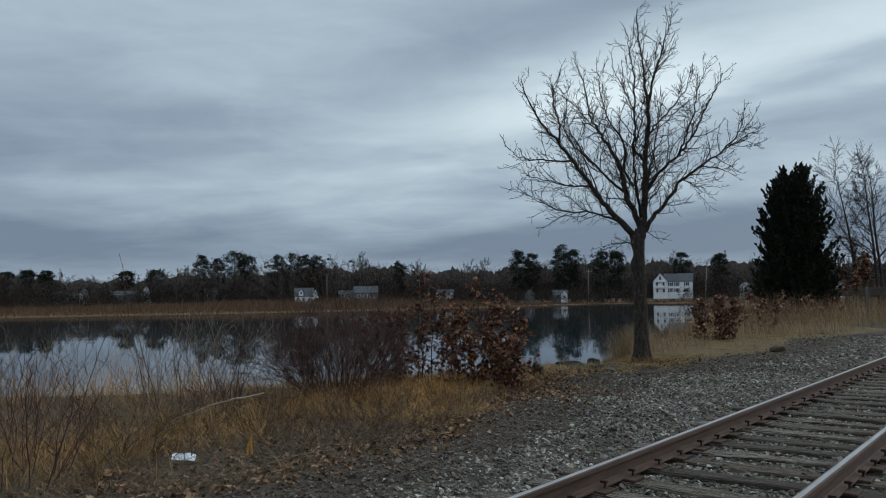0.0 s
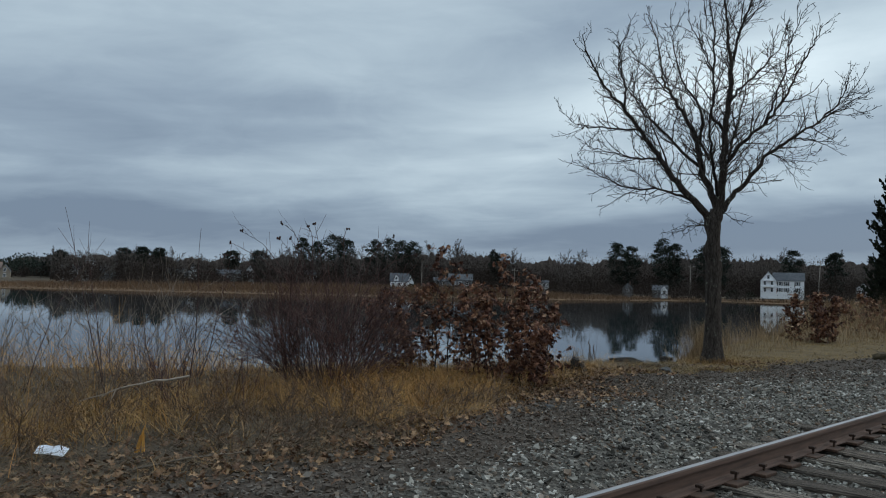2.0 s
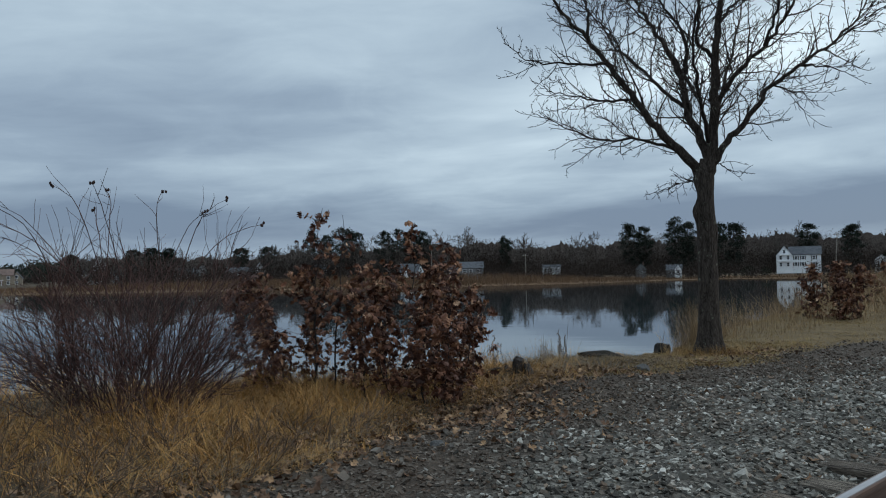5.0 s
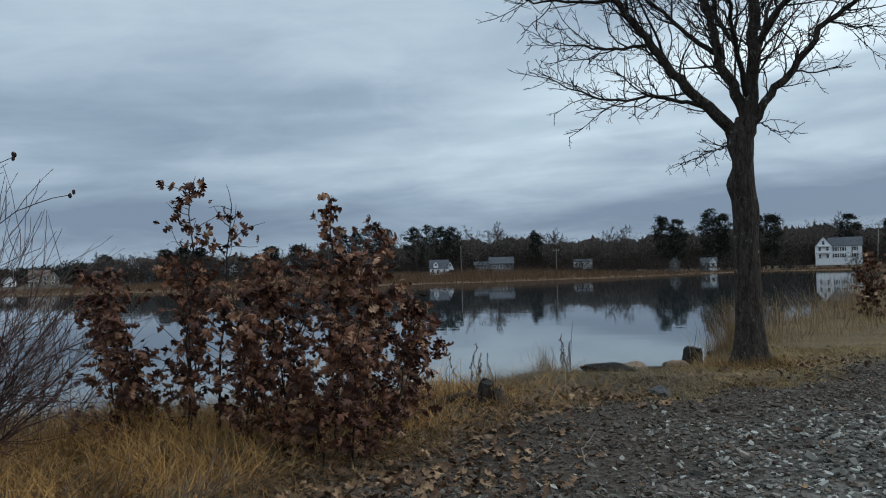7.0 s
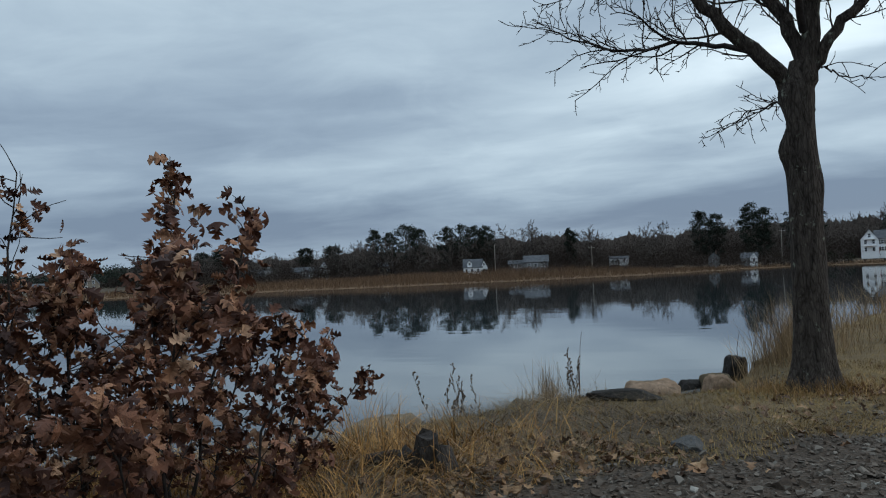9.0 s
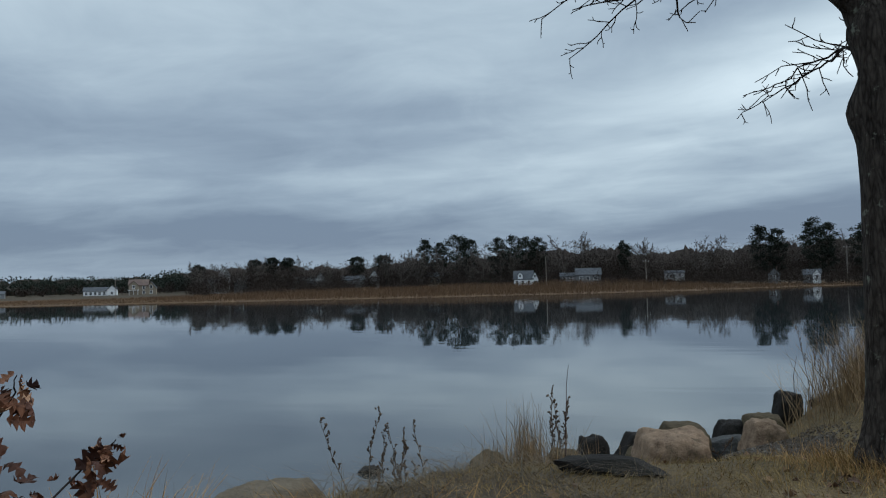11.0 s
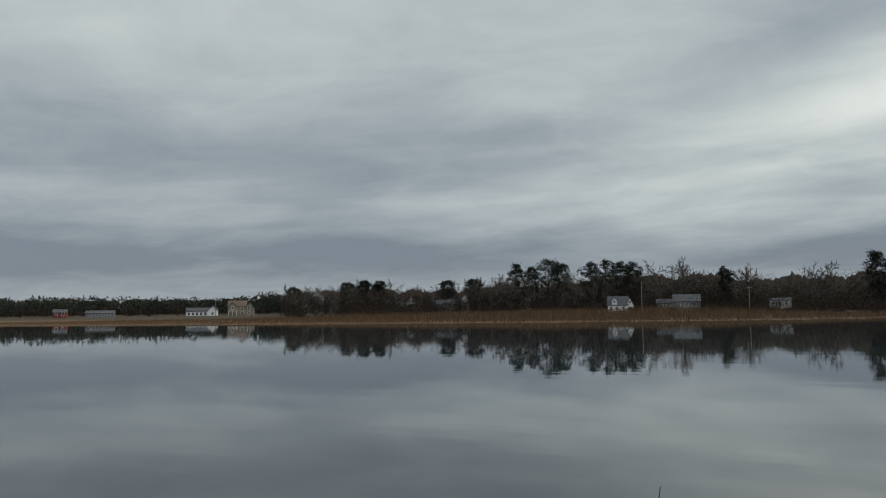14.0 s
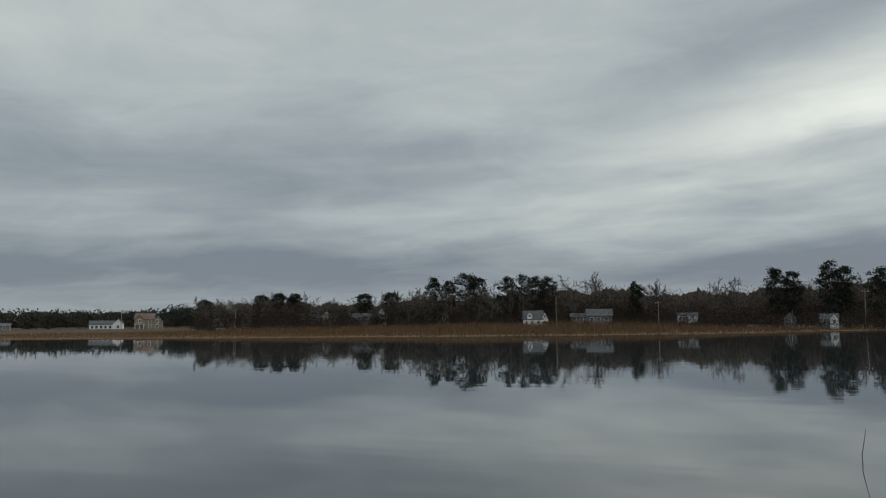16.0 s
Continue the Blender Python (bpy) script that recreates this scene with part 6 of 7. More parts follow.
M_headlamp = material("lit_headlamp", lamp_build)


def car(at, yaw, label, paint):
    ob = tagged(new("car"), label, "car")
    prof = [(-2.2, 0.35), (-2.2, 0.85), (-1.9, 0.98), (-1.3, 1.05), (-0.8, 1.48), (0.7, 1.50), (1.3, 1.02), (2.05, 0.86), (2.25, 0.62), (2.25, 0.35)]
    vs = [(x, sgn * (0.88 if z < 1.1 else 0.70), z) for sgn in (-1, 1) for x, z in prof]
    k = len(prof)
    fs = [tuple(range(k))[::-1], tuple(range(k, 2 * k))] + [(i, (i + 1) % k, k + (i + 1) % k, k + i) for i in range(k)]
    bm = bmesh.new()
    me = mesh_of("body", vs, fs, paint)
    bm.from_mesh(me)
    bmesh.ops.bevel(bm, geom=bm.edges[:], offset=0.05, segments=2, affect="EDGES")
    bmesh.ops.recalc_face_normals(bm, faces=bm.faces[:])
    part("body", bm_mesh("body", bm, paint), ob)
    part("windscreen", box("windscreen", (0.03, 1.24, 0.55), (1.03, 0, 1.27), M_glass, 0.01, (0, -52, 0)), ob)
    for sgn in (-1, 1):
        part("side_window", box("side_window", (1.7, 0.03, 0.34), (-0.1, sgn * 0.765, 1.26), M_glass, 0.01, (-sgn * 22, 0, 0)), ob)
        part("headlight", box("headlight", (0.06, 0.36, 0.16), (2.24, sgn * 0.62, 0.68), M_headlamp, 0.02), ob)
        for x in (-1.4, 1.4):
            bm = bmesh.new()
            bmesh.ops.create_cone(bm, cap_ends=True, segments=20, radius1=0.33, radius2=0.33, depth=0.22, matrix=pose(x, sgn * 0.82, 0.33, 90, 0, 0))
            bmesh.ops.bevel(bm, geom=[e for e in bm.edges], offset=0.02, segments=1, affect="EDGES")
            part("wheel", bm_mesh("wheel", bm, M_tyre), ob)
    ob.matrix_world = pose(*at, 0, 0, yaw)
    return ob


car((58.0, 92.0, 0.35), 238, "grey car with lit headlights on the far road", M_carpaint)

# ---- far houses ----
M_white = simple("white_clapboard", (0.66, 0.68, 0.70), (0.80, 0.81, 0.82), 1.5, 0.7, 0.0, stretch=(1, 1, 6))
M_grey_wall = simple("grey_shingle_wall", (0.13, 0.14, 0.15), (0.20, 0.21, 0.22), 2, 0.8, 0.0)
M_tan_wall = simple("tan_clapboard", (0.20, 0.165, 0.125), (0.28, 0.235, 0.18), 2, 0.8, 0.0)
M_red_wall = simple("red_barn_board", (0.16, 0.035, 0.03), (0.24, 0.06, 0.05), 3, 0.8, 0.0)
M_roof = simple("grey_shingle_roof", (0.050, 0.054, 0.062), (0.105, 0.110, 0.118), 1.2, 0.9, 0.3, 0.03)
M_roof_brown = simple("brown_shingle_roof", (0.10, 0.070, 0.060), (0.17, 0.12, 0.10), 1.2, 0.9, 0.3, 0.03)
M_pane = simple("window_pane", (0.018, 0.022, 0.028), (0.035, 0.042, 0.05), 2, 0.1, 0.0, spec=0.6)
M_trim = simple("white_trim", (0.72, 0.73, 0.74), (0.82, 0.82, 0.83), 3, 0.6, 0.0)
M_door = simple("red_door", (0.28, 0.02, 0.02), (0.36, 0.04, 0.035), 3, 0.5, 0.0)


def gable_block(parent, w0, dep, wall, ridge, x0, y0, z0, mat, roof_mat, along="x", over=0.35):
    """A walled block w0 wide (x), dep deep (y) under a gable roof."""
    hw, hd = w0 / 2, dep / 2
    if along == "x":
        vs = [(-hw, -hd, -2.2), (hw, -hd, -2.2), (hw, hd, -2.2), (-hw, hd, -2.2), (-hw, -hd, wall), (hw, -hd, wall), (hw, hd, wall), (-hw, hd, wall), (-hw, 0, ridge), (hw, 0, ridge)]
        fs = [(0, 1, 5, 4), (2, 3, 7, 6), (1, 2, 6, 9, 5), (3, 0, 4, 8, 7)]
        slope = [((-hw - over, -hd - over, wall - over * (ridge - wall) / hd), (-hw - over, 0, ridge), (hw + over, 0, ridge), (hw + over, -hd - over, wall - over * (ridge - wall) / hd)),
                 ((-hw - over, hd + over, wall - over * (ridge - wall) / hd), (-hw - over, 0, ridge), (hw + over, 0, ridge), (hw + over, hd + over, wall - over * (ridge - wall) / hd))]
    else:
        vs = [(-hw, -hd, -2.2), (hw, -hd, -2.2), (hw, hd, -2.2), (-hw, hd, -2.2), (-hw, -hd, wall), (hw, -hd, wall), (hw, hd, wall), (-hw, hd, wall), (0, -hd, ridge), (0, hd, ridge)]
        fs = [(0, 1, 5, 8, 4), (2, 3, 7, 9, 6), (1, 2, 6, 5), (3, 0, 4, 7)]
        e = wall - over * (ridge - wall) / hw
        slope = [((-hw - over, -hd - over, e), (0, -hd - over, ridge), (0, hd + over, ridge), (-hw - over, hd + over, e)), ((hw + over, -hd - over, e), (0, -hd - over, ridge), (0, hd + over, ridge), (hw + over, hd + over, e))]
    move = lambda pts: [(x + x0, y + y0, z + z0) for x, y, z in pts]
    body = part("wall", mesh_of("wall", move(vs), fs, mat), parent)
    for q in slope:
        top = [(x, y, z + 0.24) for x, y, z in q]
        part("roof", mesh_of("roof", move([(x, y, z + 0.04) for x, y, z in q] + top), [(0, 1, 2, 3), (4, 5, 6, 7), (0, 1, 5, 4), (1, 2, 6, 5), (2, 3, 7, 6), (3, 0, 4, 7)], roof_mat), parent)
    return body


def house_window(parent, x, y, z, w0=1.0, h=1.4, side="front", shutters=False):
    rot = (0, 0, 0) if side == "front" else (0, 0, 90)
    fr = part("window", box("window", (w0 + 0.3, 0.12, h + 0.3), (0, 0, 0), M_trim, 0.02), parent)
    fr.matrix_local = pose(x, y, z, *rot)
    part("pane", box("pane", (w0, 0.05, h), (0, -0.06 if side == "front" else 0.06, 0), M_pane), fr)
    part("mullion", box("mullion", (w0, 0.04, 0.08), (0, -0.10 if side == "front" else 0.10, 0), M_trim), fr)
    if shutters:
        for sg in (-1, 1):
            part("shutter", box("shutter", (0.45, 0.1, h + 0.2), (sg * (w0 / 2 + 0.42), -0.02, 0), M_dark_metal), fr)


def far_at(az, dist, z=None):
    """A spot by its bearing east of north and its distance from the start."""
    a = radians(az)
    x, y = dist * math.sin(a), dist * math.cos(a)
    return (x, y, on_ground(x, y)[2] if z is None else z)


def house(at, yaw, label):
    ob = tagged(new("house"), label, "house", "houses across the pond")
    ob.matrix_world = pose(*at, 0, 0, yaw)
    return ob


# white gabled house with a dormer
h = house((-52.6, 293, 0.6), 10, "small white clapboard house with grey roof and dormer")
gable_block(h, 9.4, 7.0, 2.9, 6.3, 0, 0, 0, M_white, M_roof)
gable_block(h, 2.4, 3.2, 4.6, 5.7, -1.6, -2.0, 0, M_white, M_roof, "y", 0.2)
house_window(h, -1.6, -3.63, 4.3, 0.9, 0.9)
for xx in (-3.2, -0.4, 2.6):
    house_window(h, xx, -3.55, 1.5)
gable_block(h, 3.4, 5.6, 2.6, 5.6, 5.6, -0.6, 0, M_white, M_roof, "y", 0.2)
house_window(h, 5.6, -3.48, 1.4)
house_window(h, 5.6, -3.48, 4.0, 0.8, 0.9)
part("door", box("door", (1.0, 0.12, 2.1), (1.2, -3.55, 1.0), M_trim, 0.02), h)
h.matrix_world = h.matrix_world @ Matrix.Diagonal((0.74, 0.8, 0.86, 1))
# long grey ranch
h = house((-34.6, 315.7, 1.9), 8, "low grey ranch house with a taller end")
gable_block(h, 6.0, 6.0, 1.9, 3.2, -4.8, 0, 0, M_grey_wall, M_roof)
gable_block(h, 9.5, 7.0, 2.4, 4.8, 3.0, 0, 0, M_grey_wall, M_roof)
for xx in (-6.2, -3.6, 0.2, 2.8, 5.6):
    house_window(h, xx, -3.05 if xx < -2 else -3.55, 1.1, 1.2, 1.2)
# white cottage behind brush
h = house((0.5, 322, 2.6), 5, "low white cottage half hidden by brush")
gable_block(h, 9.0, 6.0, 2.2, 3.5, 0, 0, 0, M_white, M_roof)
for xx in (-3, -0.5, 2.2):
    house_window(h, xx, -3.05, 1.1, 1.3, 1.0)
h.matrix_world = h.matrix_world @ Matrix.Diagonal((0.8, 0.8, 0.7, 1))
# grey pair near the reeds
h = house((35.0, 312, 0.3), -5, "small grey gabled house with a chimney")
gable_block(h, 5.2, 6.0, 3.0, 5.4, 0, 0, 0, M_grey_wall, M_roof, "y")
house_window(h, 0, -3.05, 1.6)
part("chimney", box("chimney", (0.6, 0.6, 1.8), (1.2, 0.5, 5.6), M_roof_brown, 0.03), h)
h.matrix_world = h.matrix_world @ Matrix.Diagonal((0.75, 0.75, 0.8, 1))
h = house((46.5, 306, 0.3), -8, "small white and grey house by the reeds")
gable_block(h, 7.5, 6.0, 2.4, 4.6, 0, 0, 0, M_grey_wall, M_roof)
gable_block(h, 3.4, 4.0, 2.4, 4.5, 2.0, -2.6, 0, M_white, M_roof, "y", 0.25)
house_window(h, 2.0, -4.65, 1.3)
house_window(h, -1.8, -3.05, 1.3)
h.matrix_world = h.matrix_world @ Matrix.Diagonal((0.75, 0.75, 0.8, 1))
# long white house and its tan neighbour on the west shore
h = house((-287, 344, 0.1), 36, "long low white house with grey roof")
gable_block(h, 15.5, 7.5, 2.8, 4.6, 0, 0, 0, M_white, M_roof)
gable_block(h, 5.0, 5.0, 3.2, 5.4, 6.0, -2.4, 0, M_white, M_roof, "y", 0.3)
for xx in (-6.3, -4.2, -2.1, 0.0, 2.2):
    house_window(h, xx, -3.8, 1.5, 1.1, 1.4)
house_window(h, 6.0, -4.95, 1.6, 1.1, 1.3)
h = house((-258, 338, 0.4), 33, "tall tan house with brown roof and white porch")
gable_block(h, 9.0, 8.5, 4.8, 7.6, 0, 0, 0, M_tan_wall, M_roof_brown)
gable_block(h, 4.2, 4.0, 5.0, 7.0, -2.0, -3.4, 0, M_tan_wall, M_roof_brown, "y", 0.3)
gable_block(h, 4.6, 6.0, 3.4, 6.4, 6.0, -1.0, 0, M_tan_wall, M_roof, "y", 0.3)
for xx, yy, zz in ((-2.0, -5.45, 4.0), (2.6, -4.3, 3.6), (2.6, -4.3, 1.3), (6.0, -4.05, 1.4), (6.0, -4.05, 4.0)):
    house_window(h, xx, yy, zz)
for xx in (-4.0, -2.0, 0.0):
    part("porch_post", box("porch_post", (0.22, 0.22, 2.4), (xx, -6.2, 1.2), M_trim, 0.02), h)
part("porch_roof", box("porch_roof", (5.2, 1.8, 0.2), (-2.0, -5.9, 2.45), M_trim, 0.03), h)
# big white house on the east shore
h = house((91.5, 306.0, 2.0), -17, "large white two-storey house with dark roof and red door")
gable_block(h, 12.0, 8.0, 5.6, 8.8, 2.2, 0, 0, M_white, M_roof)
gable_block(h, 6.2, 9.2, 5.4, 9.3, -5.6, -0.5, 0, M_white, M_roof, "y", 0.35)
for zz in (1.6, 4.2):
    for xx in (-1.2, 1.4, 5.6):
        house_window(h, xx, -4.06, zz, 0.9, 1.4, "front", True)
for zz in (1.5, 4.4, 6.9):
    for xx in (-7.0, -4.2) if zz < 6 else (-5.6,):
        house_window(h, xx, -5.16, zz, 0.9, 1.5)
part("door", box("door", (1.0, 0.14, 2.1), (-2.9, -4.08, 1.0), M_door, 0.02), h)
part("balcony", box("balcony", (4.2, 1.1, 0.3), (-5.6, -5.7, 5.5), M_trim, 0.03), h)
part("balcony", box("balcony", (4.2, 1.1, 0.3), (-5.6, -5.7, 2.9), M_trim, 0.03), h)
h.matrix_world = h.matrix_world @ Matrix.Diagonal((0.88, 0.88, 0.88, 1))
# smaller houses among the trees
for az, dist, z, kind, w0, hgt, lab in ((-48.6, 430, 0.6, M_red_wall, 6, 3.6, "small red shed by the marsh"), (-46.2, 428, 0.3, M_grey_wall, 13, 3.2, "low grey outbuilding by the marsh"), (-32.4, 375, 1.8, M_white, 11, 5.2, "white house half hidden by trees"),
                                       (-30.2, 372, 1.8, M_grey_wall, 9, 4.8, "grey house half hidden by trees"), (-31.6, 372, 3.0, M_white, 4.5, 9.5, "tall narrow white house among the trees"), (-26.0, 352, 1.8, M_grey_wall, 10, 4.6, "grey house behind leafless trees"),
                                       (-24.9, 352, 2.0, M_white, 3.6, 6.4, "white gable end among the trees"), (-22.4, 342, 1.9, M_grey_wall, 11, 4.4, "low grey house behind brush"), (-21.0, 340, 1.8, M_white, 4.0, 6.4, "white gable end among the trees"),
                                       (-16.6, 338, 2.4, M_tan_wall, 6, 4.6, "small tan house behind brush"), (21.4, 330, 2.0, M_white, 4.5, 4.4, "small white shed beside the pole"), (26.5, 260, 1.0, M_white, 9, 4.2, "low white building beyond the road")):
    h = house(far_at(az, dist, z), -az * 0.9, lab)
    gable_block(h, w0, 6.5, hgt * 0.62, hgt, 0, 0, 0, kind, M_roof, "y" if w0 < 5 else "x")
    for k in range(max(1, int(w0 // 3))):
        house_window(h, (k - (max(1, int(w0 // 3)) - 1) / 2) * 2.8, -3.32, 1.4)

# ---- poles ----
M_pole = simple("pole_wood", (0.16, 0.14, 0.12), (0.28, 0.25, 0.22), 3, 0.9, 0.2)


def pole(at, hgt, label, arm=True, lean=0.0, r=0.14):
    ob = tagged(new("utility_pole"), label, "pole", "poles across the pond")
    ob.matrix_world = pose(*at, 0, lean, 0)
    tb = Tubes()
    tb.add([(0, 0, -1), (0, 0, hgt / 2), (0, 0, hgt)], [r, r * 0.9, r * 0.75], 8)
    part("shaft", tb.mesh("shaft", M_pole), ob)
    if arm:
        part("crossarm", box("crossarm", (2.2, 0.14, 0.16), (0, -0.15, hgt - 0.8), M_pole, 0.02), ob)
        for k in (-0.9, 0.0, 0.9):
            part("insulator", box("insulator", (0.1, 0.1, 0.25), (k, -0.15, hgt - 0.6), M_trim, 0.03), ob)
    return ob


pole((-8.9, 297.75, 0.0), 9.2, "weathered wooden utility pole with a crossarm")
pole((-42.5, 283, -0.3), 11.0, "slim bare pole beside the white house", False)
pole((57.0, 303, 0.5), 11.5, "wooden utility pole with a crossarm near the reeds", True, 1.5)
pole((102.0, 300, 1.0), 13.5, "leaning wooden utility pole by the large house", True, 4.0, 0.2)
pole((-270, 335, 0.2), 10.0, "white flagpole between the houses", False)
pole((52, 88, 0.4), 9.5, "wooden utility pole beside the far road", True)

# ---- far woods ----
def blob_points(n, rx, rz):
    p = rng.normal(0, 1, (n, 3))
    p /= np.linalg.norm(p, axis=1, keepdims=True)
    return p * (rng.random(n) ** 0.45)[:, None] * np.array([rx, rx, rz])


def pine(at, hgt, wid, label="tall dark pine with ragged flat boughs", first=0.35):
    ob = tagged(new("pine_tree"), label, "tree", "pines across the pond")
    ob.location = at
    tb = Tubes()
    tb.add([(0, 0, -1.5), (0.1, 0, hgt * 0.5), (0, 0, hgt * 0.97)], [0.34, 0.24, 0.06], 6)
    part("trunk", tb.mesh("trunk", M_bark), ob)
    P0, D0, S0 = [], [], []
    for _ in range(84):
        # each bough is a flat plate of needles
        q = first + (1 - first) * rng.random() ** 0.8
        reach = wid * np.interp(q, [first, first + 0.15, 0.75, 0.92, 1.0], [0.55, 0.95, 1.05, 0.8, 0.2]) * rng.uniform(0.3, 1.15)
        a = rng.uniform(0, 2 * np.pi)
        c = np.array([math.cos(a) * reach, math.sin(a) * reach, hgt * q + reach * 0.12])
        k = 52
        P0.append(c + rng.normal(0, 1, (k, 3)) * np.array([wid * 0.20, wid * 0.20, hgt * 0.020]))
        D0.append(np.tile([math.cos(a) * 0.8, math.sin(a) * 0.8, 0.35], (k, 1)))
        S0.append(rng.uniform(0.3, 0.7, k))
    v, f = scatter([SPRAY], np.concatenate(P0), facing(np.concatenate(D0), 0.6), np.concatenate(S0))
    part("crown", mesh_np("crown", v, f, M_pine), ob)["kind"] = "stuff"
    return ob


def horizon_height(px, dist):
    """Metres over the ground datum for a height of px thousandths-of-a-radian units above the eye's level."""
    return 1.2 + px / 1364.0 * dist


for az, dist, px, wid in ((-17.4, 345, 84, 4.0), (-16.3, 345, 78, 3.6), (-15.1, 342, 91, 5.6), (-14.2, 342, 84, 4.4), (-12.1, 335, 85, 4.2), (-11.1, 335, 88, 4.6), (-10.1, 338, 84, 4.4), (-9.2, 338, 84, 3.8),
                          (-3.2, 325, 72, 2.6), (5.6, 325, 88, 4.0), (6.7, 328, 82, 3.6), (8.8, 322, 97, 4.6), (9.6, 322, 88, 3.6), (11.6, 330, 84, 4.8), (12.6, 332, 82, 4.2), (-20.4, 350, 63, 4.2), (-22.3, 350, 60, 4.0), (-28.3, 360, 62, 3.4),
                          (-29.5, 362, 60, 3.2), (17.2, 330, 76, 3.8), (-33.4, 380, 50, 3.4), (-27.2, 360, 61, 3.4), (19.8, 330, 72, 4.0)):
    x, y, z = far_at(az, dist)
    top = horizon_height(px, dist)
    pine((x, y, z), (top - z) * (0.86 if az < -19 else 0.93), wid * 0.76, first=0.16 if az not in (-3.2,) else 0.06)

# leafless woods behind the houses, and scrub in front of them
PROFILE = [(-90, 26), (-50, 31), (-40, 29), (-37, 31), (-35, 40), (-32, 47), (-28, 53), (-24, 43), (-21, 51), (-18, 55), (-14, 58), (-9, 70), (-5, 70), (-2, 60), (2, 60), (5, 64), (9, 70), (13, 70), (17, 66), (22, 66), (30, 60), (45, 52), (70, 45)]


# open yards before the houses: bearing, half width in degrees, distance
YARDS = [(-10.2, 0.9, 292), (-6.25, 1.0, 314), (16.6, 1.6, 310)]


def woods(name, label, n, az0, az1, d0, d1, lo, hi, mat, k, size, flat, crown=0.45, shape=None):
    P0, D0, S0 = [], [], []
    for _ in range(n):
        az, dist = rng.uniform(az0, az1), rng.uniform(d0, d1)
        if any(abs(az - a) < half and dist < deep for a, half, deep in YARDS):
            continue
        x, y, z = far_at(az, dist)
        px = np.interp(az, [a for a, _ in PROFILE], [b for _, b in PROFILE])
        top = horizon_height(px * rng.uniform(lo, hi), dist)
        hgt = max(top - z, 2.0)
        wid = hgt * rng.uniform(0.20, 0.36) * flat
        m = int(k * rng.uniform(0.7, 1.3))
        p = blob_points(m, wid, hgt * (1 - crown) * 0.5) + np.array([0, 0, hgt * (1 + crown) * 0.5])
        p[:, 2] = np.clip(p[:, 2], 0.2, None)
        d = p - np.array([0, 0, hgt * crown * 0.6])
        d /= np.linalg.norm(d, axis=1, keepdims=True)
        P0.append(p + np.array([x, y, z]))
        D0.append(d)
        S0.append(rng.uniform(*size, m))
        q = 9
        t = np.linspace(0, 1, q)[:, None]
        P0.append(np.array([x, y, z]) + np.array([0, 0, hgt * crown]) * t)
        D0.append(np.tile([0.0, 0.0, 1.0], (q, 1)))
        S0.append(np.full(q, hgt * crown * 0.14))
    P0, D0, S0 = np.concatenate(P0), np.concatenate(D0), np.concatenate(S0)
    v, f = scatter([SPRAY if shape else TWIG], P0, facing(D0, 0.5), S0)
    return tagged(new(name, mesh_np(name, v, f, mat)), label, "woods", kind="stuff")


# a thin forked twig
TWIG = (np.array([(-0.022, 0, 0), (0.022, 0, 0), (0.014, 0.55, 0), (-0.014, 0.5, 0), (0.0, 1.0, 0.05), (0.16, 0.95, 0.0), (-0.15, 0.9, -0.04)], float), np.array([(0, 1, 2), (0, 2, 3), (3, 2, 4), (2, 1, 5), (0, 3, 6)]))
woods("leafless_woods", "grey-brown leafless woods behind the houses", 380, -33.6, 36, 338, 430, 0.70, 1.0, M_wood_far, 250, (0.5, 1.2), 1.2, 0.28)
woods("leafless_woods", "darker leafless woods along the shore", 360, -33.6, 36, 318, 352, 0.42, 0.84, M_scrub, 330, (0.22, 0.55), 1.3, 0.05, True)
woods("scrub_thicket", "low dark brown scrub along the marsh edge", 420, -33.6, 34, 298, 332, 0.10, 0.36, M_scrub, 180, (0.2, 0.5), 2.4, 0.0, True)
woods("scrub_thicket", "low brown brush in front of the shore houses", 200, -33, 24, 282, 290, 0.02, 0.08, M_scrub, 90, (0.2, 0.45), 2.6, 0.0, True)
woods("pine_woods", "far dark line of pine woods", 420, -80, -34, 470, 600, 0.72, 1.03, M_pine, 110, (0.6, 1.5), 1.5, 0.02, True)
woods("scrub_thicket", "low dark brush on the western marsh edge", 190, -80, -33, 455, 480, 0.2, 0.6, M_scrub, 70, (0.5, 1.1), 2.2, 0.0, True)
woods("leafless_woods", "leafless trees beyond the road", 90, 22, 62, 130, 230, 0.75, 1.1, M_scrub, 130, (0.5, 1.4), 1.1, 0.25)
# the depth of the woods: a rough ridge of closed brush behind the nearer trees
az = np.arange(-60, 60.01, 0.12)
top = np.interp(az, [a for a, _ in PROFILE], [b for _, b in PROFILE]) * (0.80 + 0.10 * np.sin(az * 2.1) * np.sin(az * 0.83 + 1) + rng.normal(0, 0.035, len(az)))
verts, faces = [], []
for a, p in zip(az, top):
    dist = 455.0 if a > -34 else 610.0
    x, y, z = far_at(a, dist)
    hgt = horizon_height(p, dist)
    verts += [(x, y, -3.0), (x * 0.99, y * 0.99, hgt * 0.55), (x, y, hgt), (x * 1.04, y * 1.04, hgt * 0.9), (x * 1.04, y * 1.04, -3.0)]
for i in range(len(az) - 1):
    faces += [(i * 5 + j, i * 5 + j + 1, i * 5 + j + 6, i * 5 + j + 5) for j in range(4)]
tagged(new("wooded_ridge", mesh_of("wooded_ridge", verts, faces, simple("closed_brush", (0.034, 0.026, 0.021), (0.072, 0.056, 0.046), 0.35, 0.95, 0.0))), "brown mass of leafless woods in the distance", "woods", kind="stuff")

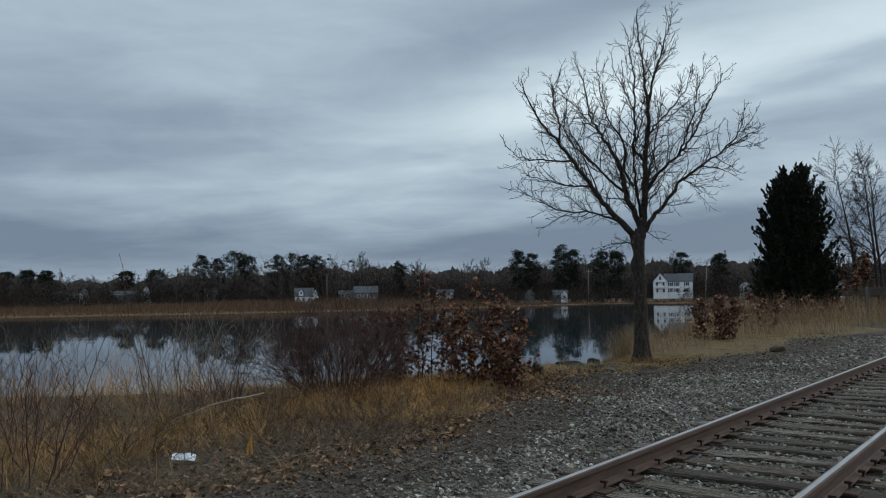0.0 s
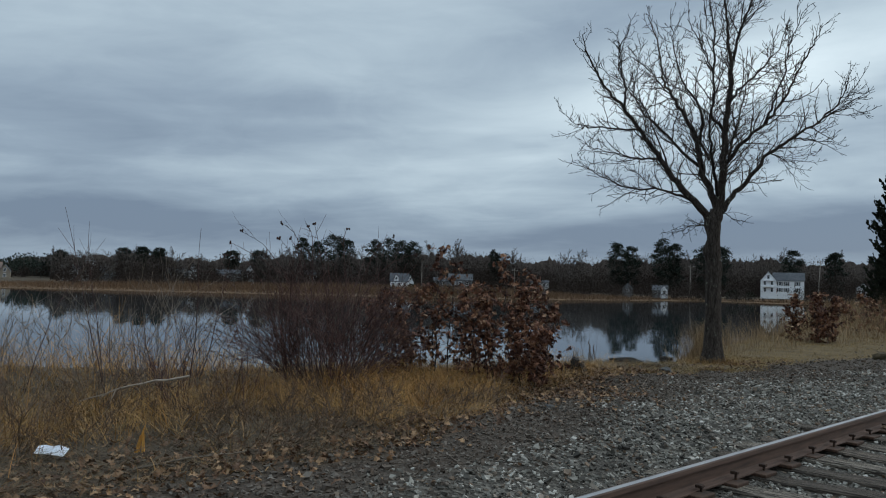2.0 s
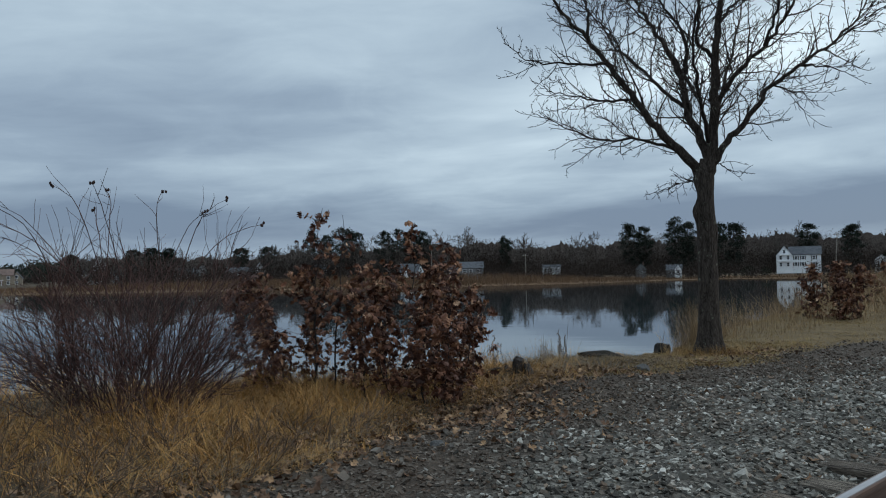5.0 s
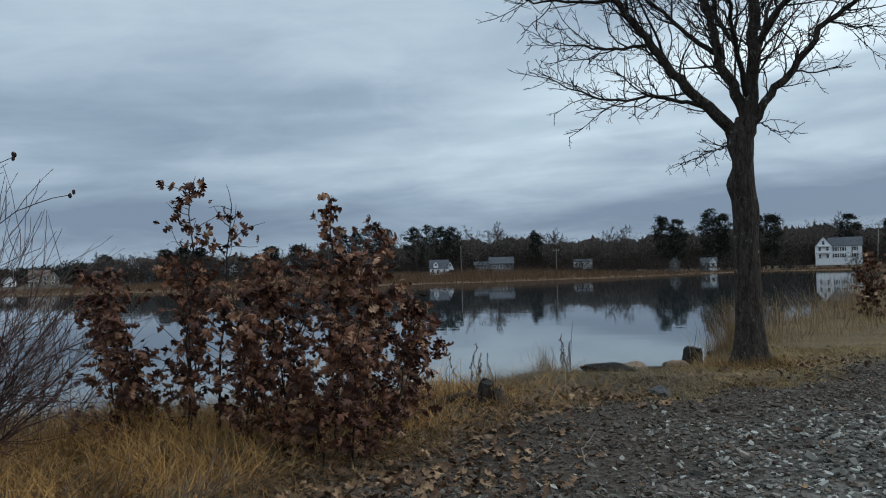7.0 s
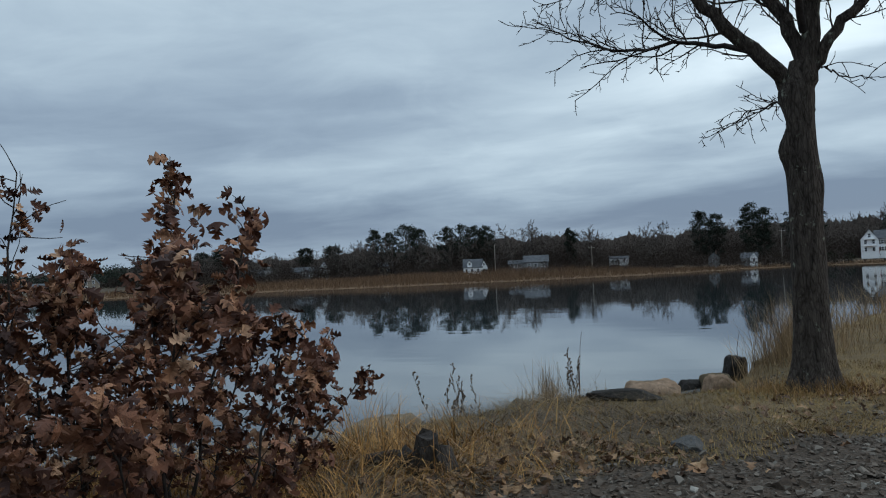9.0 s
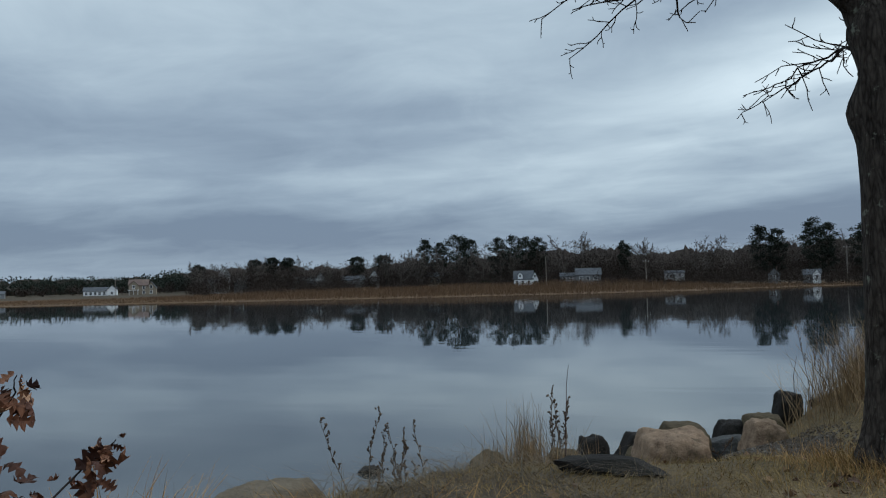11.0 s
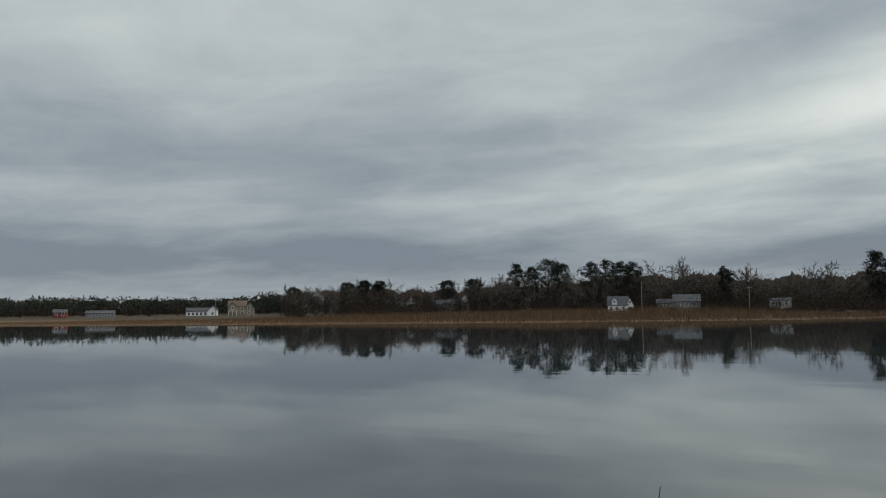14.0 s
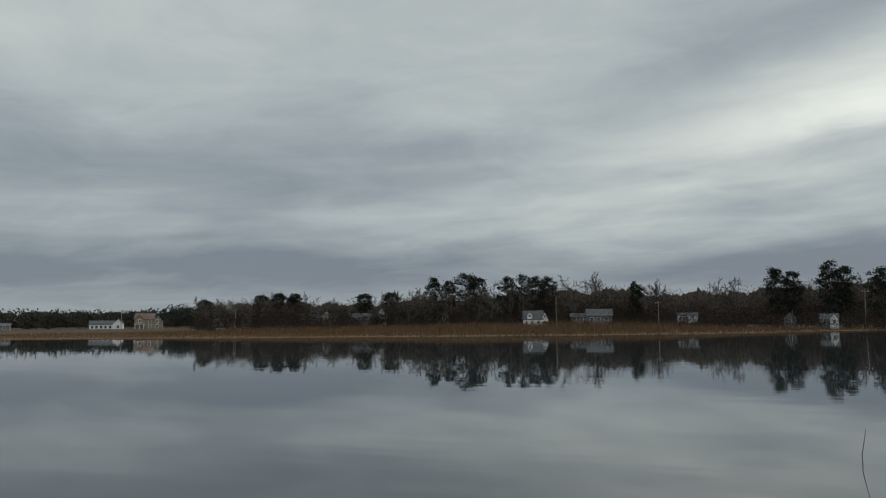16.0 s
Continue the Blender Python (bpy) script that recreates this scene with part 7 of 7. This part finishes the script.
# tall leafless trees standing over the woods, a few shapes repeated
FAR_SPEC = [(11, 0.42, 0.10, 0.07, 4), (7, 0.5, 0.16, 0.06, 3), (4, 0.5, 0.2, 0.04, 3), (0, 0, 0.2, 0.02, 3), 0.045]
M_far_bark = simple("pale_winter_bark", (0.050, 0.041, 0.036), (0.105, 0.088, 0.077), 0.6, 0.95, 0.0)
far_meshes = []
for k in range(5):
    tb = Tubes()
    pts = curve_pts((0, 0, -1.0), (rng.normal(0, 0.05), rng.normal(0, 0.05), 1), 12.0, 8, 0.06, 0.05)
    tb.add(pts, np.linspace(0.26, 0.06, len(pts)), 5)
    branch_off(tb, pts, np.linspace(0.26, 0.06, len(pts)), 11.0, 0, FAR_SPEC, 0.3)
    far_meshes.append(tb.mesh("trunk", M_far_bark))
for k in range(64):
    az, dist = rng.uniform(-34, 20), rng.uniform(318, 350)
    px = np.interp(az, [a for a, _ in PROFILE], [b for _, b in PROFILE]) * rng.uniform(0.88, 1.1)
    x, y, z = far_at(az, dist)
    size = max(0.4, (horizon_height(px, dist) - z) / 13.0)
    ob = tagged(new("bare_tree"), "tall leafless tree standing over the shore woods", "tree", "bare trees across the pond")
    ob.matrix_world = pose(x, y, z, 0, 0, rng.uniform(0, 360)) @ Matrix.Diagonal((size, size, size, 1))
    part("trunk", far_meshes[k % 5], ob)
for az, dist, w0, hgt in ((-9.2, 285, 1.6, 2.8), (-6.6, 283, 1.5, 2.4), (-12.9, 292, 2.2, 3.6), (11.6, 296, 2.2, 3.0), (13.5, 300, 2.6, 4.2), (14.6, 302, 1.8, 3.2)):
    ob = tagged(new("juniper_bush"), "rounded dark evergreen bush at the marsh edge", "bush", "junipers across the pond")
    ob.location = far_at(az, dist)
    p = blob_points(240, w0, hgt * 0.5) + np.array([0, 0, hgt * 0.5])
    v, f = scatter([SPRAY], p, facing(p - np.array([0, 0, hgt * 0.3]), 0.5), rng.uniform(0.3, 0.7, len(p)))
    part("crown", mesh_np("crown", v, f, M_cedar), ob)["kind"] = "stuff"

# ---- marsh reeds on the far shore ----
n = 135000
az, dist = rng.uniform(-60, 24, n), rng.uniform(150, 300, n)
x, y = dist * np.sin(np.radians(az)), dist * np.cos(np.radians(az))
d = shore_distance(x, y)
ok = (d > -1.5) & (d < 110) & (y > 120) & (rng.random(n) < np.where(d < 5, 1.0, 0.45 + 0.55 * clump_noise(x, y, 0.03, 3)))
h = np.interp(d, [0, 4, 25, 45, 60, 110], [0.3, 0.6, 1.0, 1.5, 2.0, 2.3]) * rng.uniform(0.65, 1.2, n) * (0.6 + 0.8 * clump_noise(x, y, 0.05, 9)) * np.interp(az, [-38, -30, -20, -14], [0.3, 0.85, 0.95, 1.35])
M_reed = material("marsh_reed", grass_build([(0.064, 0.034, 0.018), (0.118, 0.066, 0.032), (0.086, 0.047, 0.023), (0.155, 0.094, 0.048), (0.054, 0.029, 0.016)]))
put_grass("marsh_reeds", x[ok], y[ok], h[ok], rng.uniform(0.07, 0.16, ok.sum()), rng.uniform(0.05, 0.4, ok.sum()), M_reed, "wide belt of rust-brown marsh reeds across the pond", 0.5, 3)
